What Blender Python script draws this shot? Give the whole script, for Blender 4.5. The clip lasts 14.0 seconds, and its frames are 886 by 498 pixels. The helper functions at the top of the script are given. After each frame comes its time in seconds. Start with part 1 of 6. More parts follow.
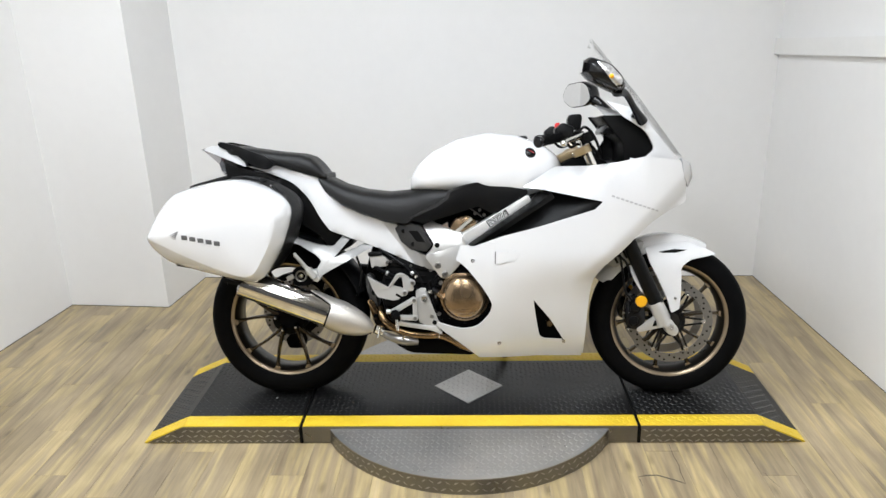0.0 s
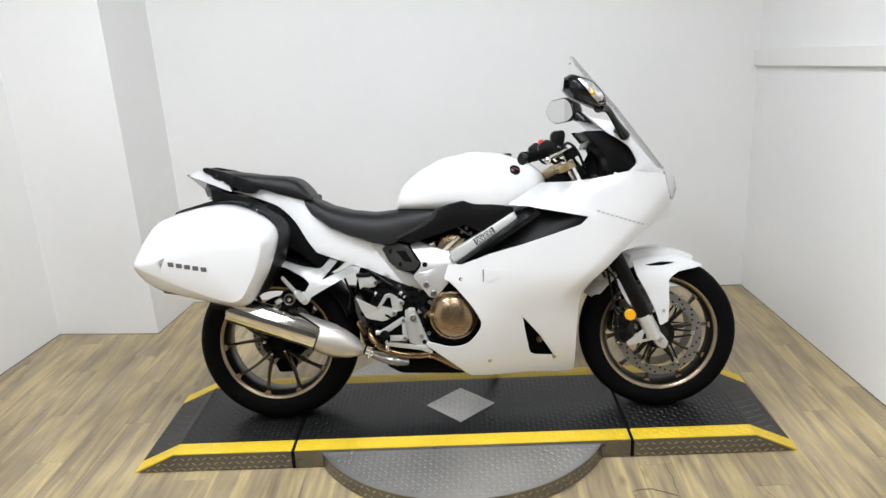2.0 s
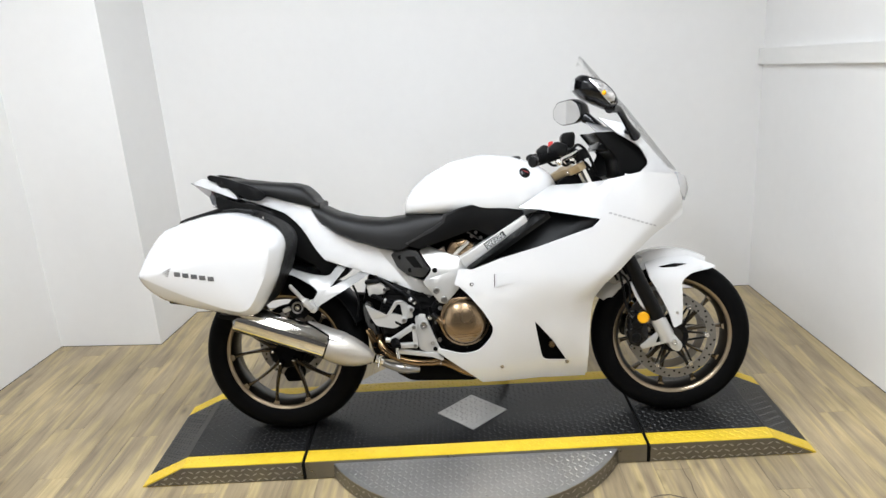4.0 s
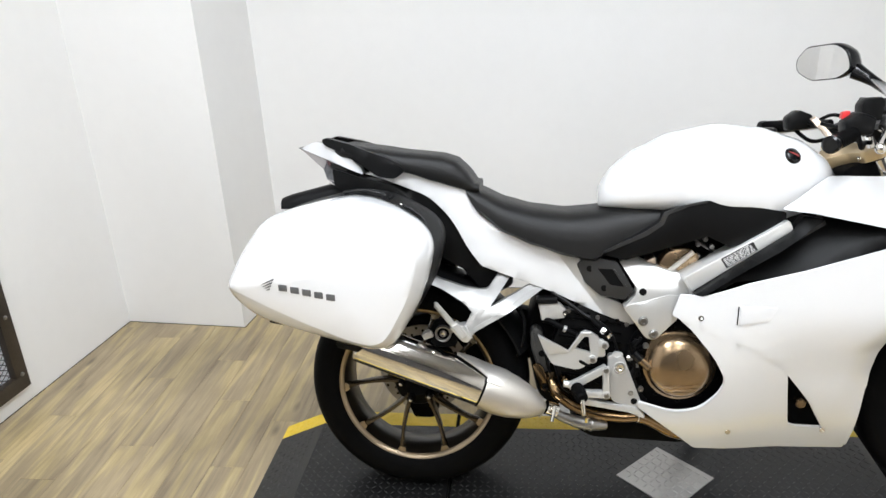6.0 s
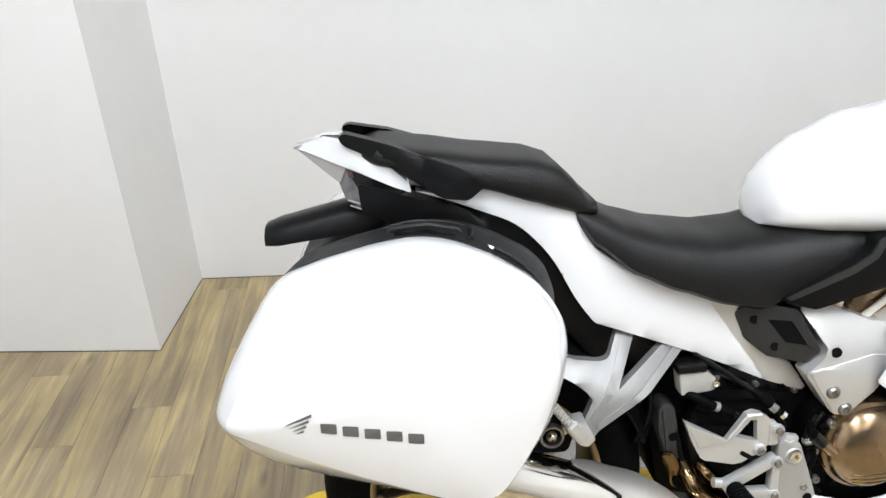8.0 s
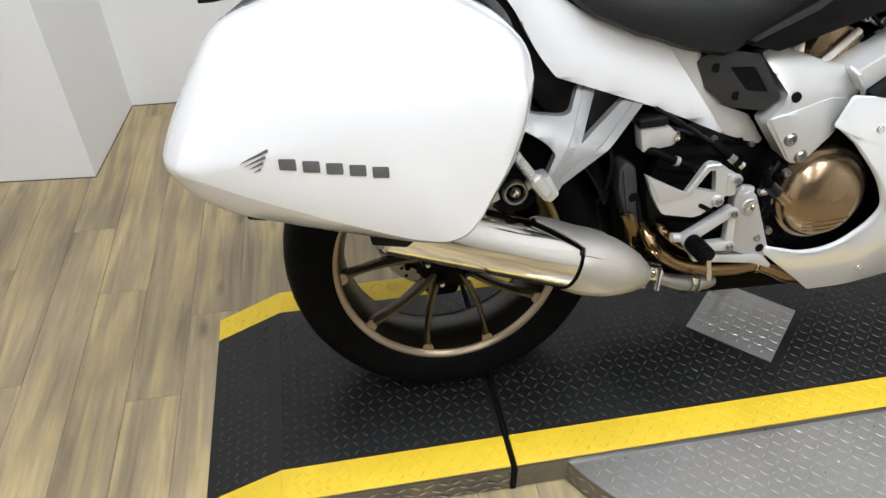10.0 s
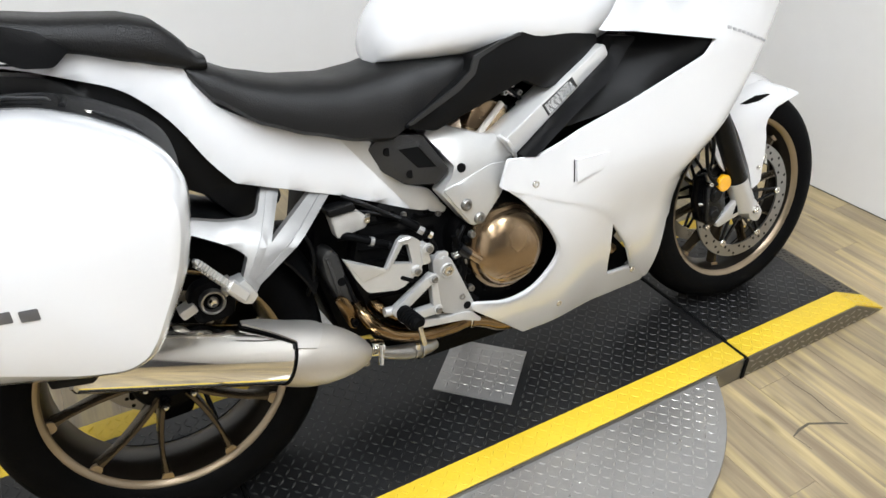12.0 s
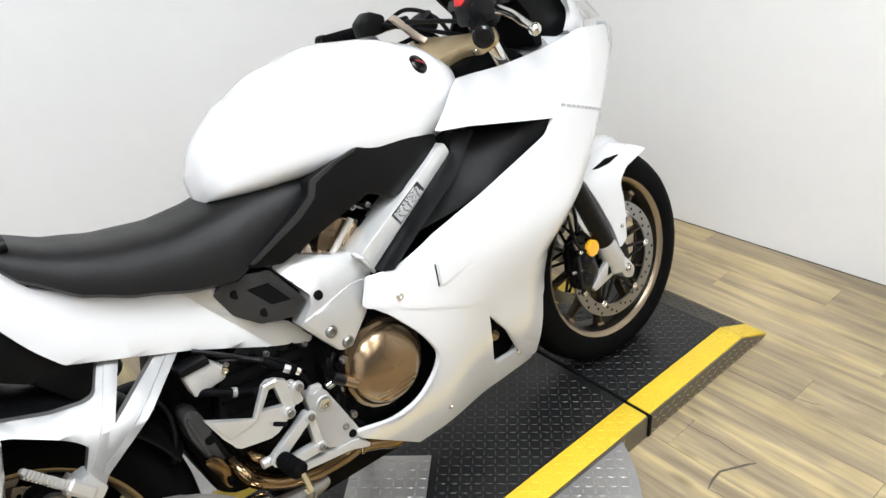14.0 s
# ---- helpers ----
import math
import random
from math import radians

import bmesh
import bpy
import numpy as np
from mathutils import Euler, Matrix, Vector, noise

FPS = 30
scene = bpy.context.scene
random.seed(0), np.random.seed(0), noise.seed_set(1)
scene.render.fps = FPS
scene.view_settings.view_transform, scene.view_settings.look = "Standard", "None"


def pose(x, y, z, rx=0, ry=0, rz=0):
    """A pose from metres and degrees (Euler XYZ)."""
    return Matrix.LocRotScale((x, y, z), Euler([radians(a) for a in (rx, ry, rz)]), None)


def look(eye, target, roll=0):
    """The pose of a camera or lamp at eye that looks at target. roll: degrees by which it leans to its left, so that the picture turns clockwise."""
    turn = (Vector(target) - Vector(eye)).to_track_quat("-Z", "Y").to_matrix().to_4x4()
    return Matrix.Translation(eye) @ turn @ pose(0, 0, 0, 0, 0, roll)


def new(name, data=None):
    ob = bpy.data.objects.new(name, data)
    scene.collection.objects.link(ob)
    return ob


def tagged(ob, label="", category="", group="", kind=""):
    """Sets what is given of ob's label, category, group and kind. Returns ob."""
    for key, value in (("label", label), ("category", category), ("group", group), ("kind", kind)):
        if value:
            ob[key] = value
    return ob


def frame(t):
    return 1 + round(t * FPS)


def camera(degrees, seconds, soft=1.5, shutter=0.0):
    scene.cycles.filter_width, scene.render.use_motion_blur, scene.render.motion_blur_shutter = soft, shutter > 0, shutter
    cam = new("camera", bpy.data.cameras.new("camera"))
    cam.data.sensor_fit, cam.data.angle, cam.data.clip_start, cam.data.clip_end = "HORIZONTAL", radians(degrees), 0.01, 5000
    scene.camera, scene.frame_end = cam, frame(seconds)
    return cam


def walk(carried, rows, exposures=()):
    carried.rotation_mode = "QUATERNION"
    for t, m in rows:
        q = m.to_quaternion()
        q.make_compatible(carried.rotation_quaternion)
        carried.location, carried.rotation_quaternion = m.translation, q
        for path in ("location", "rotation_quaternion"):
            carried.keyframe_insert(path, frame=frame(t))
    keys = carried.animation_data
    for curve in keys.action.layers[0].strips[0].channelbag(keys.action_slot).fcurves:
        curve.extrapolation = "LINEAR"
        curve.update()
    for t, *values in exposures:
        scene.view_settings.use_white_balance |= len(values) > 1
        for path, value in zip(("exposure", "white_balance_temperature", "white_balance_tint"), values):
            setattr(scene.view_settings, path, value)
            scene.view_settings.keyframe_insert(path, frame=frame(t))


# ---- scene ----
cam = camera(62.8, 14.0)
PATH = [
    (0, (0.03, -2.584, 1.543), (-0.056, -0.693, 0.895), -1.6),
    (0.5, (0.028, -2.59, 1.542), (-0.057, -0.698, 0.898), -1.8),
    (1, (0.032, -2.595, 1.545), (-0.048, -0.7, 0.911), -2.3),
    (1.5, (0.038, -2.587, 1.55), (-0.022, -0.688, 0.926), -2.7),
    (2, (0.043, -2.583, 1.554), (-0.017, -0.678, 0.947), -3.0),
    (2.5, (0.043, -2.581, 1.562), (-0.019, -0.676, 0.956), -3.3),
    (2.7, (0.056, -2.586, 1.548), (0.0, -0.676, 0.957), -3.5),
    (4.8, (-0.09, -2.414, 1.546), (-0.135, -0.509, 0.938), -4.2),
    (5, (-0.112, -2.337, 1.546), (-0.176, -0.448, 0.892), -5.2),
    (5.2, (-0.129, -2.253, 1.528), (-0.252, -0.346, 0.924), -4.9),
    (5.5, (-0.176, -2.034, 1.556), (-0.523, -0.164, 0.94), -5.1),
    (5.7, (-0.252, -1.935, 1.53), (-0.616, -0.085, 0.868), -4.5),
    (6, (-0.395, -1.738, 1.499), (-0.623, 0.1, 0.744), -2.8),
    (6.5, (-0.624, -1.472, 1.515), (-0.71, 0.356, 0.706), -5.3),
    (7, (-0.701, -1.229, 1.495), (-0.71, 0.591, 0.666), -2.3),
    (7.5, (-0.765, -1.044, 1.506), (-0.739, 0.748, 0.617), -3.1),
    (8, (-0.852, -0.996, 1.464), (-0.716, 0.74, 0.48), -0.6),
    (8.5, (-0.897, -1.013, 1.387), (-0.705, 0.606, 0.228), 0.0),
    (8.7, (-0.892, -1.015, 1.365), (-0.685, 0.578, 0.174), 0.3),
    (10.8, (-0.882, -1.06, 1.292), (-0.568, 0.417, -0.019), -1.2),
    (11, (-0.866, -1.06, 1.292), (-0.496, 0.419, -0.002), -0.5),
    (11.5, (-0.805, -1.093, 1.299), (-0.187, 0.379, 0.095), -1.2),
    (12, (-0.736, -1.115, 1.331), (0.077, 0.333, 0.217), 0.2),
    (12.5, (-0.7, -1.141, 1.356), (0.204, 0.312, 0.32), -0.4),
    (13, (-0.689, -1.172, 1.375), (0.335, 0.261, 0.428), 0.7),
    (13.5, (-0.703, -1.149, 1.403), (0.276, 0.321, 0.464), -4.5),
    (14, (-0.6, -1.07, 1.388), (0.469, 0.301, 0.4), -5.5),
]
walk(cam, [(t, look(eye, target, roll)) for t, eye, target, roll in PATH], [(0, -0.1), (1, -0.15), (2.7, -0.15), (5, 0.03), (5.5, 0.06), (6.5, -0.04), (8, -0.03), (8.7, -0.1), (11, -0.22), (12.5, 0.0), (14, 0.04)])

# ---- light: ceiling panels of the showroom, with a weak even world ----
world = bpy.data.worlds.new("world")
scene.world = world
world.use_nodes = True
world.node_tree.nodes["Background"].inputs[0].default_value = (0.95, 0.98, 1.0, 1)
world.node_tree.nodes["Background"].inputs[1].default_value = 0.02
CEILING = 2.9
LAMPS = [(-1.25, -0.9, 44), (0.2, -0.9, 44), (-1.25, -2.5, 8), (0.2, -2.5, 8), (-1.25, -4.1, 3), (0.2, -4.1, 3)]
for lx, ly, power in LAMPS:
    lamp = bpy.data.lights.new("panel_light", "AREA")
    lamp.shape, lamp.size, lamp.size_y = "RECTANGLE", 0.56, 1.16
    lamp.energy, lamp.color = power, (0.90, 0.985, 1.09)
    ob = new("panel_light", lamp)
    ob.matrix_world = pose(lx, ly, CEILING - 0.035)


# ---- materials ----
def mat(name, color, rough=0.5, metal=0.0, coat=0.0, var=0.06, scale=6.0, bump=0.0, bump_scale=120.0, spec=0.5, rough_var=0.08, island=0.0):
    """A plain surface with two scales of colour variation, uneven gloss and a fine relief."""
    m = bpy.data.materials.new(name)
    m.use_nodes = True
    n, l = m.node_tree.nodes, m.node_tree.links
    b = n["Principled BSDF"]
    b.inputs["Metallic"].default_value = metal
    b.inputs["Coat Weight"].default_value = coat
    b.inputs["Coat Roughness"].default_value = 0.06
    b.inputs["Specular IOR Level"].default_value = spec
    tc = n.new("ShaderNodeTexCoord")
    big, fine = n.new("ShaderNodeTexNoise"), n.new("ShaderNodeTexNoise")
    big.inputs["Scale"].default_value, big.inputs["Detail"].default_value = scale, 4
    fine.inputs["Scale"].default_value, fine.inputs["Detail"].default_value = scale * 14, 3
    for t in (big, fine):
        l.new(tc.outputs["Object"], t.inputs["Vector"])
    add = n.new("ShaderNodeMath")
    add.operation = "ADD"
    half = n.new("ShaderNodeMath")
    half.operation = "MULTIPLY"
    half.inputs[1].default_value = 0.4
    l.new(fine.outputs["Fac"], half.inputs[0])
    l.new(big.outputs["Fac"], add.inputs[0])
    l.new(half.outputs[0], add.inputs[1])
    ramp = n.new("ShaderNodeMapRange")
    ramp.inputs["From Min"].default_value, ramp.inputs["From Max"].default_value = 0.35, 1.05
    ramp.inputs["To Min"].default_value, ramp.inputs["To Max"].default_value = 1 - var, 1 + var
    l.new(add.outputs[0], ramp.inputs["Value"])
    mul = n.new("ShaderNodeVectorMath")
    mul.operation = "SCALE"
    mul.inputs[0].default_value = color
    l.new(ramp.outputs[0], mul.inputs["Scale"])
    l.new(mul.outputs[0], b.inputs["Base Color"])
    rr = n.new("ShaderNodeMapRange")
    rr.inputs["To Min"].default_value, rr.inputs["To Max"].default_value = max(0.02, rough - rough_var), min(1, rough + rough_var)
    l.new(big.outputs["Fac"], rr.inputs["Value"])
    l.new(rr.outputs[0], b.inputs["Roughness"])
    if bump:
        tex = n.new("ShaderNodeTexNoise")
        tex.inputs["Scale"].default_value, tex.inputs["Detail"].default_value = bump_scale, 3
        l.new(tc.outputs["Object"], tex.inputs["Vector"])
        bp = n.new("ShaderNodeBump")
        bp.inputs["Strength"].default_value, bp.inputs["Distance"].default_value = bump, 0.004
        l.new(tex.outputs["Fac"], bp.inputs["Height"])
        l.new(bp.outputs[0], b.inputs["Normal"])
    return m


def wood_planks():
    """Printed oak boards: a tone of its own for each board, long streaks, fine grain and a satin coat."""
    m = bpy.data.materials.new("oak_vinyl")
    m.use_nodes = True
    n, l = m.node_tree.nodes, m.node_tree.links
    b = n["Principled BSDF"]
    tc, info = n.new("ShaderNodeTexCoord"), n.new("ShaderNodeObjectInfo")
    shift = n.new("ShaderNodeVectorMath")
    shift.operation = "MULTIPLY_ADD"
    shift.inputs[1].default_value = (1, 1, 1)
    mulr = n.new("ShaderNodeMath")
    mulr.operation = "MULTIPLY"
    mulr.inputs[1].default_value = 37.0
    l.new(info.outputs["Random"], mulr.inputs[0])
    l.new(tc.outputs["Object"], shift.inputs[0])
    l.new(mulr.outputs[0], shift.inputs[2])
    mp = n.new("ShaderNodeMapping")
    mp.inputs["Scale"].default_value = (13, 1.15, 4)
    l.new(shift.outputs[0], mp.inputs["Vector"])
    streak = n.new("ShaderNodeTexNoise")
    streak.inputs["Scale"].default_value, streak.inputs["Detail"].default_value, streak.inputs["Distortion"].default_value = 1.5, 5, 0.75
    l.new(mp.outputs[0], streak.inputs["Vector"])
    mp2 = n.new("ShaderNodeMapping")
    mp2.inputs["Scale"].default_value = (70, 4, 20)
    l.new(shift.outputs[0], mp2.inputs["Vector"])
    grain = n.new("ShaderNodeTexNoise")
    grain.inputs["Scale"].default_value, grain.inputs["Detail"].default_value = 1.5, 4
    l.new(mp2.outputs[0], grain.inputs["Vector"])
    r = n.new("ShaderNodeValToRGB")
    r.color_ramp.elements[0].position, r.color_ramp.elements[0].color = 0.28, (0.235, 0.180, 0.112, 1)
    r.color_ramp.elements[1].position, r.color_ramp.elements[1].color = 0.76, (0.500, 0.400, 0.228, 1)
    for place, tint in ((0.43, (0.325, 0.255, 0.158, 1)), (0.50, (0.365, 0.285, 0.168, 1)), (0.57, (0.445, 0.345, 0.178, 1))):
        e = r.color_ramp.elements.new(place)
        e.color = tint
    # worn pale patches that cross the boards
    geo = n.new("ShaderNodeNewGeometry")
    worn = n.new("ShaderNodeTexNoise")
    worn.inputs["Scale"].default_value, worn.inputs["Detail"].default_value = 2.2, 5
    l.new(geo.outputs["Position"], worn.inputs["Vector"])
    wr = n.new("ShaderNodeMapRange")
    wr.inputs["From Min"].default_value, wr.inputs["From Max"].default_value = 0.38, 0.66
    wr.inputs["To Min"].default_value, wr.inputs["To Max"].default_value = 0.80, 1.14
    l.new(worn.outputs["Fac"], wr.inputs["Value"])
    # small dark knots
    mpk = n.new("ShaderNodeMapping")
    mpk.inputs["Scale"].default_value = (9, 3.4, 4)
    l.new(shift.outputs[0], mpk.inputs["Vector"])
    vor = n.new("ShaderNodeTexVoronoi")
    vor.inputs["Scale"].default_value = 1.0
    l.new(mpk.outputs[0], vor.inputs["Vector"])
    kn = n.new("ShaderNodeMapRange")
    kn.inputs["From Min"].default_value, kn.inputs["From Max"].default_value = 0.03, 0.15
    kn.inputs["To Min"].default_value, kn.inputs["To Max"].default_value = 0.5, 1.0
    l.new(vor.outputs["Distance"], kn.inputs["Value"])
    l.new(streak.outputs["Fac"], r.inputs[0])
    g = n.new("ShaderNodeMapRange")
    g.inputs["From Min"].default_value, g.inputs["From Max"].default_value = 0.3, 0.7
    g.inputs["To Min"].default_value, g.inputs["To Max"].default_value = 0.85, 1.11
    l.new(grain.outputs["Fac"], g.inputs["Value"])
    tone = n.new("ShaderNodeMapRange")
    tone.inputs["To Min"].default_value, tone.inputs["To Max"].default_value = 0.90, 1.10
    l.new(info.outputs["Random"], tone.inputs["Value"])
    mm = n.new("ShaderNodeMath")
    mm.operation = "MULTIPLY"
    l.new(g.outputs[0], mm.inputs[0])
    l.new(tone.outputs[0], mm.inputs[1])
    m2, m3 = n.new("ShaderNodeMath"), n.new("ShaderNodeMath")
    m2.operation = m3.operation = "MULTIPLY"
    l.new(mm.outputs[0], m2.inputs[0])
    l.new(wr.outputs[0], m2.inputs[1])
    l.new(m2.outputs[0], m3.inputs[0])
    l.new(kn.outputs[0], m3.inputs[1])
    sc = n.new("ShaderNodeVectorMath")
    sc.operation = "SCALE"
    l.new(r.outputs[0], sc.inputs[0])
    l.new(m3.outputs[0], sc.inputs["Scale"])
    l.new(sc.outputs[0], b.inputs["Base Color"])
    rg = n.new("ShaderNodeMapRange")
    rg.inputs["To Min"].default_value, rg.inputs["To Max"].default_value = 0.24, 0.42
    l.new(streak.outputs["Fac"], rg.inputs["Value"])
    l.new(rg.outputs[0], b.inputs["Roughness"])
    bp = n.new("ShaderNodeBump")
    bp.inputs["Strength"].default_value, bp.inputs["Distance"].default_value = 0.12, 0.002
    l.new(grain.outputs["Fac"], bp.inputs["Height"])
    l.new(bp.outputs[0], b.inputs["Normal"])
    return m


def clear(name):
    """Thin clear plastic: nearly all light goes straight on, with a faint gloss."""
    m = bpy.data.materials.new(name)
    m.use_nodes = True
    n, l = m.node_tree.nodes, m.node_tree.links
    n.remove(n["Principled BSDF"])
    tr, gl, mix, fr = n.new("ShaderNodeBsdfTransparent"), n.new("ShaderNodeBsdfGlossy"), n.new("ShaderNodeMixShader"), n.new("ShaderNodeFresnel")
    tr.inputs[0].default_value = (0.99, 0.992, 0.992, 1)
    gl.inputs["Roughness"].default_value = 0.03
    fr.inputs["IOR"].default_value = 1.12
    l.new(fr.outputs[0], mix.inputs[0])
    l.new(tr.outputs[0], mix.inputs[1])
    l.new(gl.outputs[0], mix.inputs[2])
    l.new(mix.outputs[0], n["Material Output"].inputs["Surface"])
    return m


WALL = mat("wall_paint", (0.83, 0.822, 0.81), 0.6, var=0.03, scale=1.3, bump=0.08, bump_scale=160)
# unseen wall and ceiling: added, and kept dark so less light bounces back
UNSEEN = mat("unseen_dark_wall", (0.07, 0.07, 0.075), 0.7, var=0.1, scale=2)
CEIL = mat("ceiling_paint", (0.30, 0.295, 0.29), 0.8, var=0.03, scale=2)
TRIM = mat("trim_paint", (0.8, 0.79, 0.77), 0.4, var=0.03, scale=3)
OAK = wood_planks()
GLUE = mat("floor_joint", (0.17, 0.13, 0.08), 0.8)
WHITE = mat("pearl_white_paint", (0.72, 0.72, 0.725), 0.2, coat=0.9, var=0.012, scale=4, rough_var=0.04)
BLACK = mat("black_plastic", (0.0035, 0.0035, 0.0037), 0.38, spec=0.15, var=0.2, scale=9, bump=0.15, bump_scale=500)
GLOSSBLACK = mat("gloss_black", (0.005, 0.005, 0.0055), 0.2, coat=0.06, spec=0.25, var=0.15)
DARK = mat("engine_black", (0.002, 0.002, 0.0022), 0.5, spec=0.05, var=0.3, scale=14, bump=0.2, bump_scale=200)
VINYL = mat("seat_vinyl", (0.0046, 0.0044, 0.0043), 0.42, spec=0.28, var=0.15, scale=8, bump=0.3, bump_scale=420)
RUBBER = mat("tyre_rubber", (0.004, 0.004, 0.0042), 0.55, spec=0.03, var=0.2, scale=16, bump=0.2, bump_scale=160)
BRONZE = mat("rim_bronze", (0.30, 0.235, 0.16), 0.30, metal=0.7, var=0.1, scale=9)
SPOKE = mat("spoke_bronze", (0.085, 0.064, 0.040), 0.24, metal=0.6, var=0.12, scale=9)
# near-black copy of the bronze: shade inside the wheel is put into the colour
RIMSHADE = mat("rim_bronze_in_shade", (0.012, 0.009, 0.006), 0.3, metal=0.3, var=0.12, scale=9)
COPPER = mat("engine_bronze", (0.30, 0.212, 0.128), 0.26, metal=0.9, coat=0.2, var=0.08, scale=10)
HEADER = mat("header_steel", (0.27, 0.18, 0.095), 0.18, metal=1.0, var=0.3, scale=11)
CHROME = mat("polished_steel", (0.78, 0.76, 0.72), 0.1, metal=1.0, var=0.05, scale=6, rough_var=0.04)
SATIN = mat("satin_steel", (0.53, 0.50, 0.455), 0.48, metal=0.8, var=0.06, scale=12, bump=0.05, bump_scale=400)
ALU = mat("silver_cast_aluminium", (0.60, 0.595, 0.58), 0.34, metal=0.55, var=0.05, scale=10, bump=0.06, bump_scale=500)
BRACKET = mat("dull_bracket_aluminium", (0.34, 0.335, 0.325), 0.40, metal=0.75, var=0.08, scale=14, bump=0.08, bump_scale=400)
STEEL = mat("brake_steel", (0.30, 0.29, 0.275), 0.3, metal=0.9, var=0.1, scale=20)
GREY = mat("grey_logo", (0.13, 0.13, 0.135), 0.35, metal=0.3)
PALE = mat("pale_grey_mark", (0.42, 0.42, 0.43), 0.35, metal=0.3)
INK = mat("sticker_black", (0.02, 0.02, 0.02), 0.4)
PAPER = mat("sticker_white", (0.75, 0.75, 0.74), 0.4)
AMBER = mat("amber_reflector", (0.85, 0.42, 0.01), 0.2, coat=0.6)
RED = mat("red_switch", (0.6, 0.03, 0.03), 0.35)
SMOKE = mat("smoked_lens", (0.30, 0.28, 0.27), 0.12, coat=0.7)
LENS = mat("clear_lens", (0.52, 0.51, 0.50), 0.10, metal=0.5, coat=0.8, var=0.7, scale=75, bump=0.6, bump_scale=90)
MIRROR = mat("mirror_glass", (0.85, 0.85, 0.85), 0.03, metal=1.0, rough_var=0.01)
TREAD = mat("worn_black_tread", (0.06, 0.06, 0.059), 0.36, metal=0.75, var=0.4, scale=9)
DECK = mat("black_tread_plate", (0.0072, 0.0072, 0.0074), 0.34, spec=0.38, var=0.35, scale=5, bump=0.1)
YELLOW = mat("yellow_paint", (0.72, 0.50, 0.03), 0.42, var=0.12, scale=7, bump=0.1)
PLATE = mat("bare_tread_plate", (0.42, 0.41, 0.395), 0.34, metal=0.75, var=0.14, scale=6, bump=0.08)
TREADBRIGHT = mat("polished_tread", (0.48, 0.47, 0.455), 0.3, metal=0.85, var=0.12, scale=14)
# upright sides of the bare plate: darker and warmer than PLATE
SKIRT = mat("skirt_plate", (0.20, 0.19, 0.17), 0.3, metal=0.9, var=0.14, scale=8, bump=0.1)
GUARDBLACK = mat("grained_black_guard", (0.018, 0.018, 0.0185), 0.33, spec=0.5, var=0.2, scale=9, bump=0.3, bump_scale=420)
SHELL = mat("pannier_shell_plastic", (0.009, 0.009, 0.0092), 0.42, spec=0.24, var=0.15, scale=9, bump=0.3, bump_scale=420)
PALEBRONZE = mat("pale_bronze_cast", (0.55, 0.45, 0.36), 0.3, metal=0.8, var=0.08)
GOLD = mat("golden_bronze_cast", (0.52, 0.40, 0.235), 0.34, metal=0.7, var=0.08)
CAST_GREY = mat("dull_grey_casting", (0.32, 0.315, 0.305), 0.42, metal=0.5, var=0.15, scale=20)
GAP = mat("dark_gap", (0.003, 0.003, 0.003), 0.8, spec=0.1)
BAR = mat("dark_stained_wood", (0.03, 0.022, 0.015), 0.45, var=0.6, scale=7, bump=0.2)
MESHWIRE = mat("expanded_steel", (0.03, 0.03, 0.033), 0.4, metal=0.4)
LAMPFACE = bpy.data.materials.new("lamp_diffuser")
LAMPFACE.use_nodes = True
LAMPFACE.node_tree.nodes["Principled BSDF"].inputs["Emission Color"].default_value = (1, 0.97, 0.93, 1)
LAMPFACE.node_tree.nodes["Principled BSDF"].inputs["Emission Strength"].default_value = 6
SCREEN = clear("clear_screen")


# ---- shapes ----
def part(name, bm, material, parent=None, label="", smooth=35):
    """Links a bmesh as one mesh object under a thing or a part."""
    me = bpy.data.meshes.new(name)
    bm.normal_update()
    bm.to_mesh(me)
    bm.free()
    me.materials.append(material)
    if smooth:
        me.polygons.foreach_set("use_smooth", [True] * len(me.polygons))
        me.set_sharp_from_angle(angle=radians(smooth))
    ob = new(name, me)
    ob.parent = parent
    if label:
        ob["label"] = label
    return ob


def box(bm, lo, hi, bevel=0.0):
    m = Matrix.LocRotScale([(a + b) / 2 for a, b in zip(lo, hi)], None, [b - a for a, b in zip(lo, hi)])
    r = bmesh.ops.create_cube(bm, size=1, matrix=m)
    if bevel:
        es = list({e for v in r["verts"] for e in v.link_edges})
        bmesh.ops.bevel(bm, geom=es, offset=bevel, segments=2, affect="EDGES", profile=0.6)
    return bm


def fillet(pts, r=0.01, n=4):
    """A closed outline with its corners rounded; a point's third number is its own radius."""
    out = []
    k = len(pts)
    for i in range(k):
        p = Vector(pts[i][:2])
        a, b = Vector(pts[i - 1][:2]) - p, Vector(pts[(i + 1) % k][:2]) - p
        rad = pts[i][2] if len(pts[i]) > 2 else r
        d = min(rad, a.length * 0.45, b.length * 0.45)
        if d < 1e-4:
            out.append(tuple(p))
            continue
        s, e = p + a.normalized() * d, p + b.normalized() * d
        for j in range(n + 1):
            t = j / n
            out.append(tuple(s * (1 - t) ** 2 + p * 2 * t * (1 - t) + e * t * t))
    return out


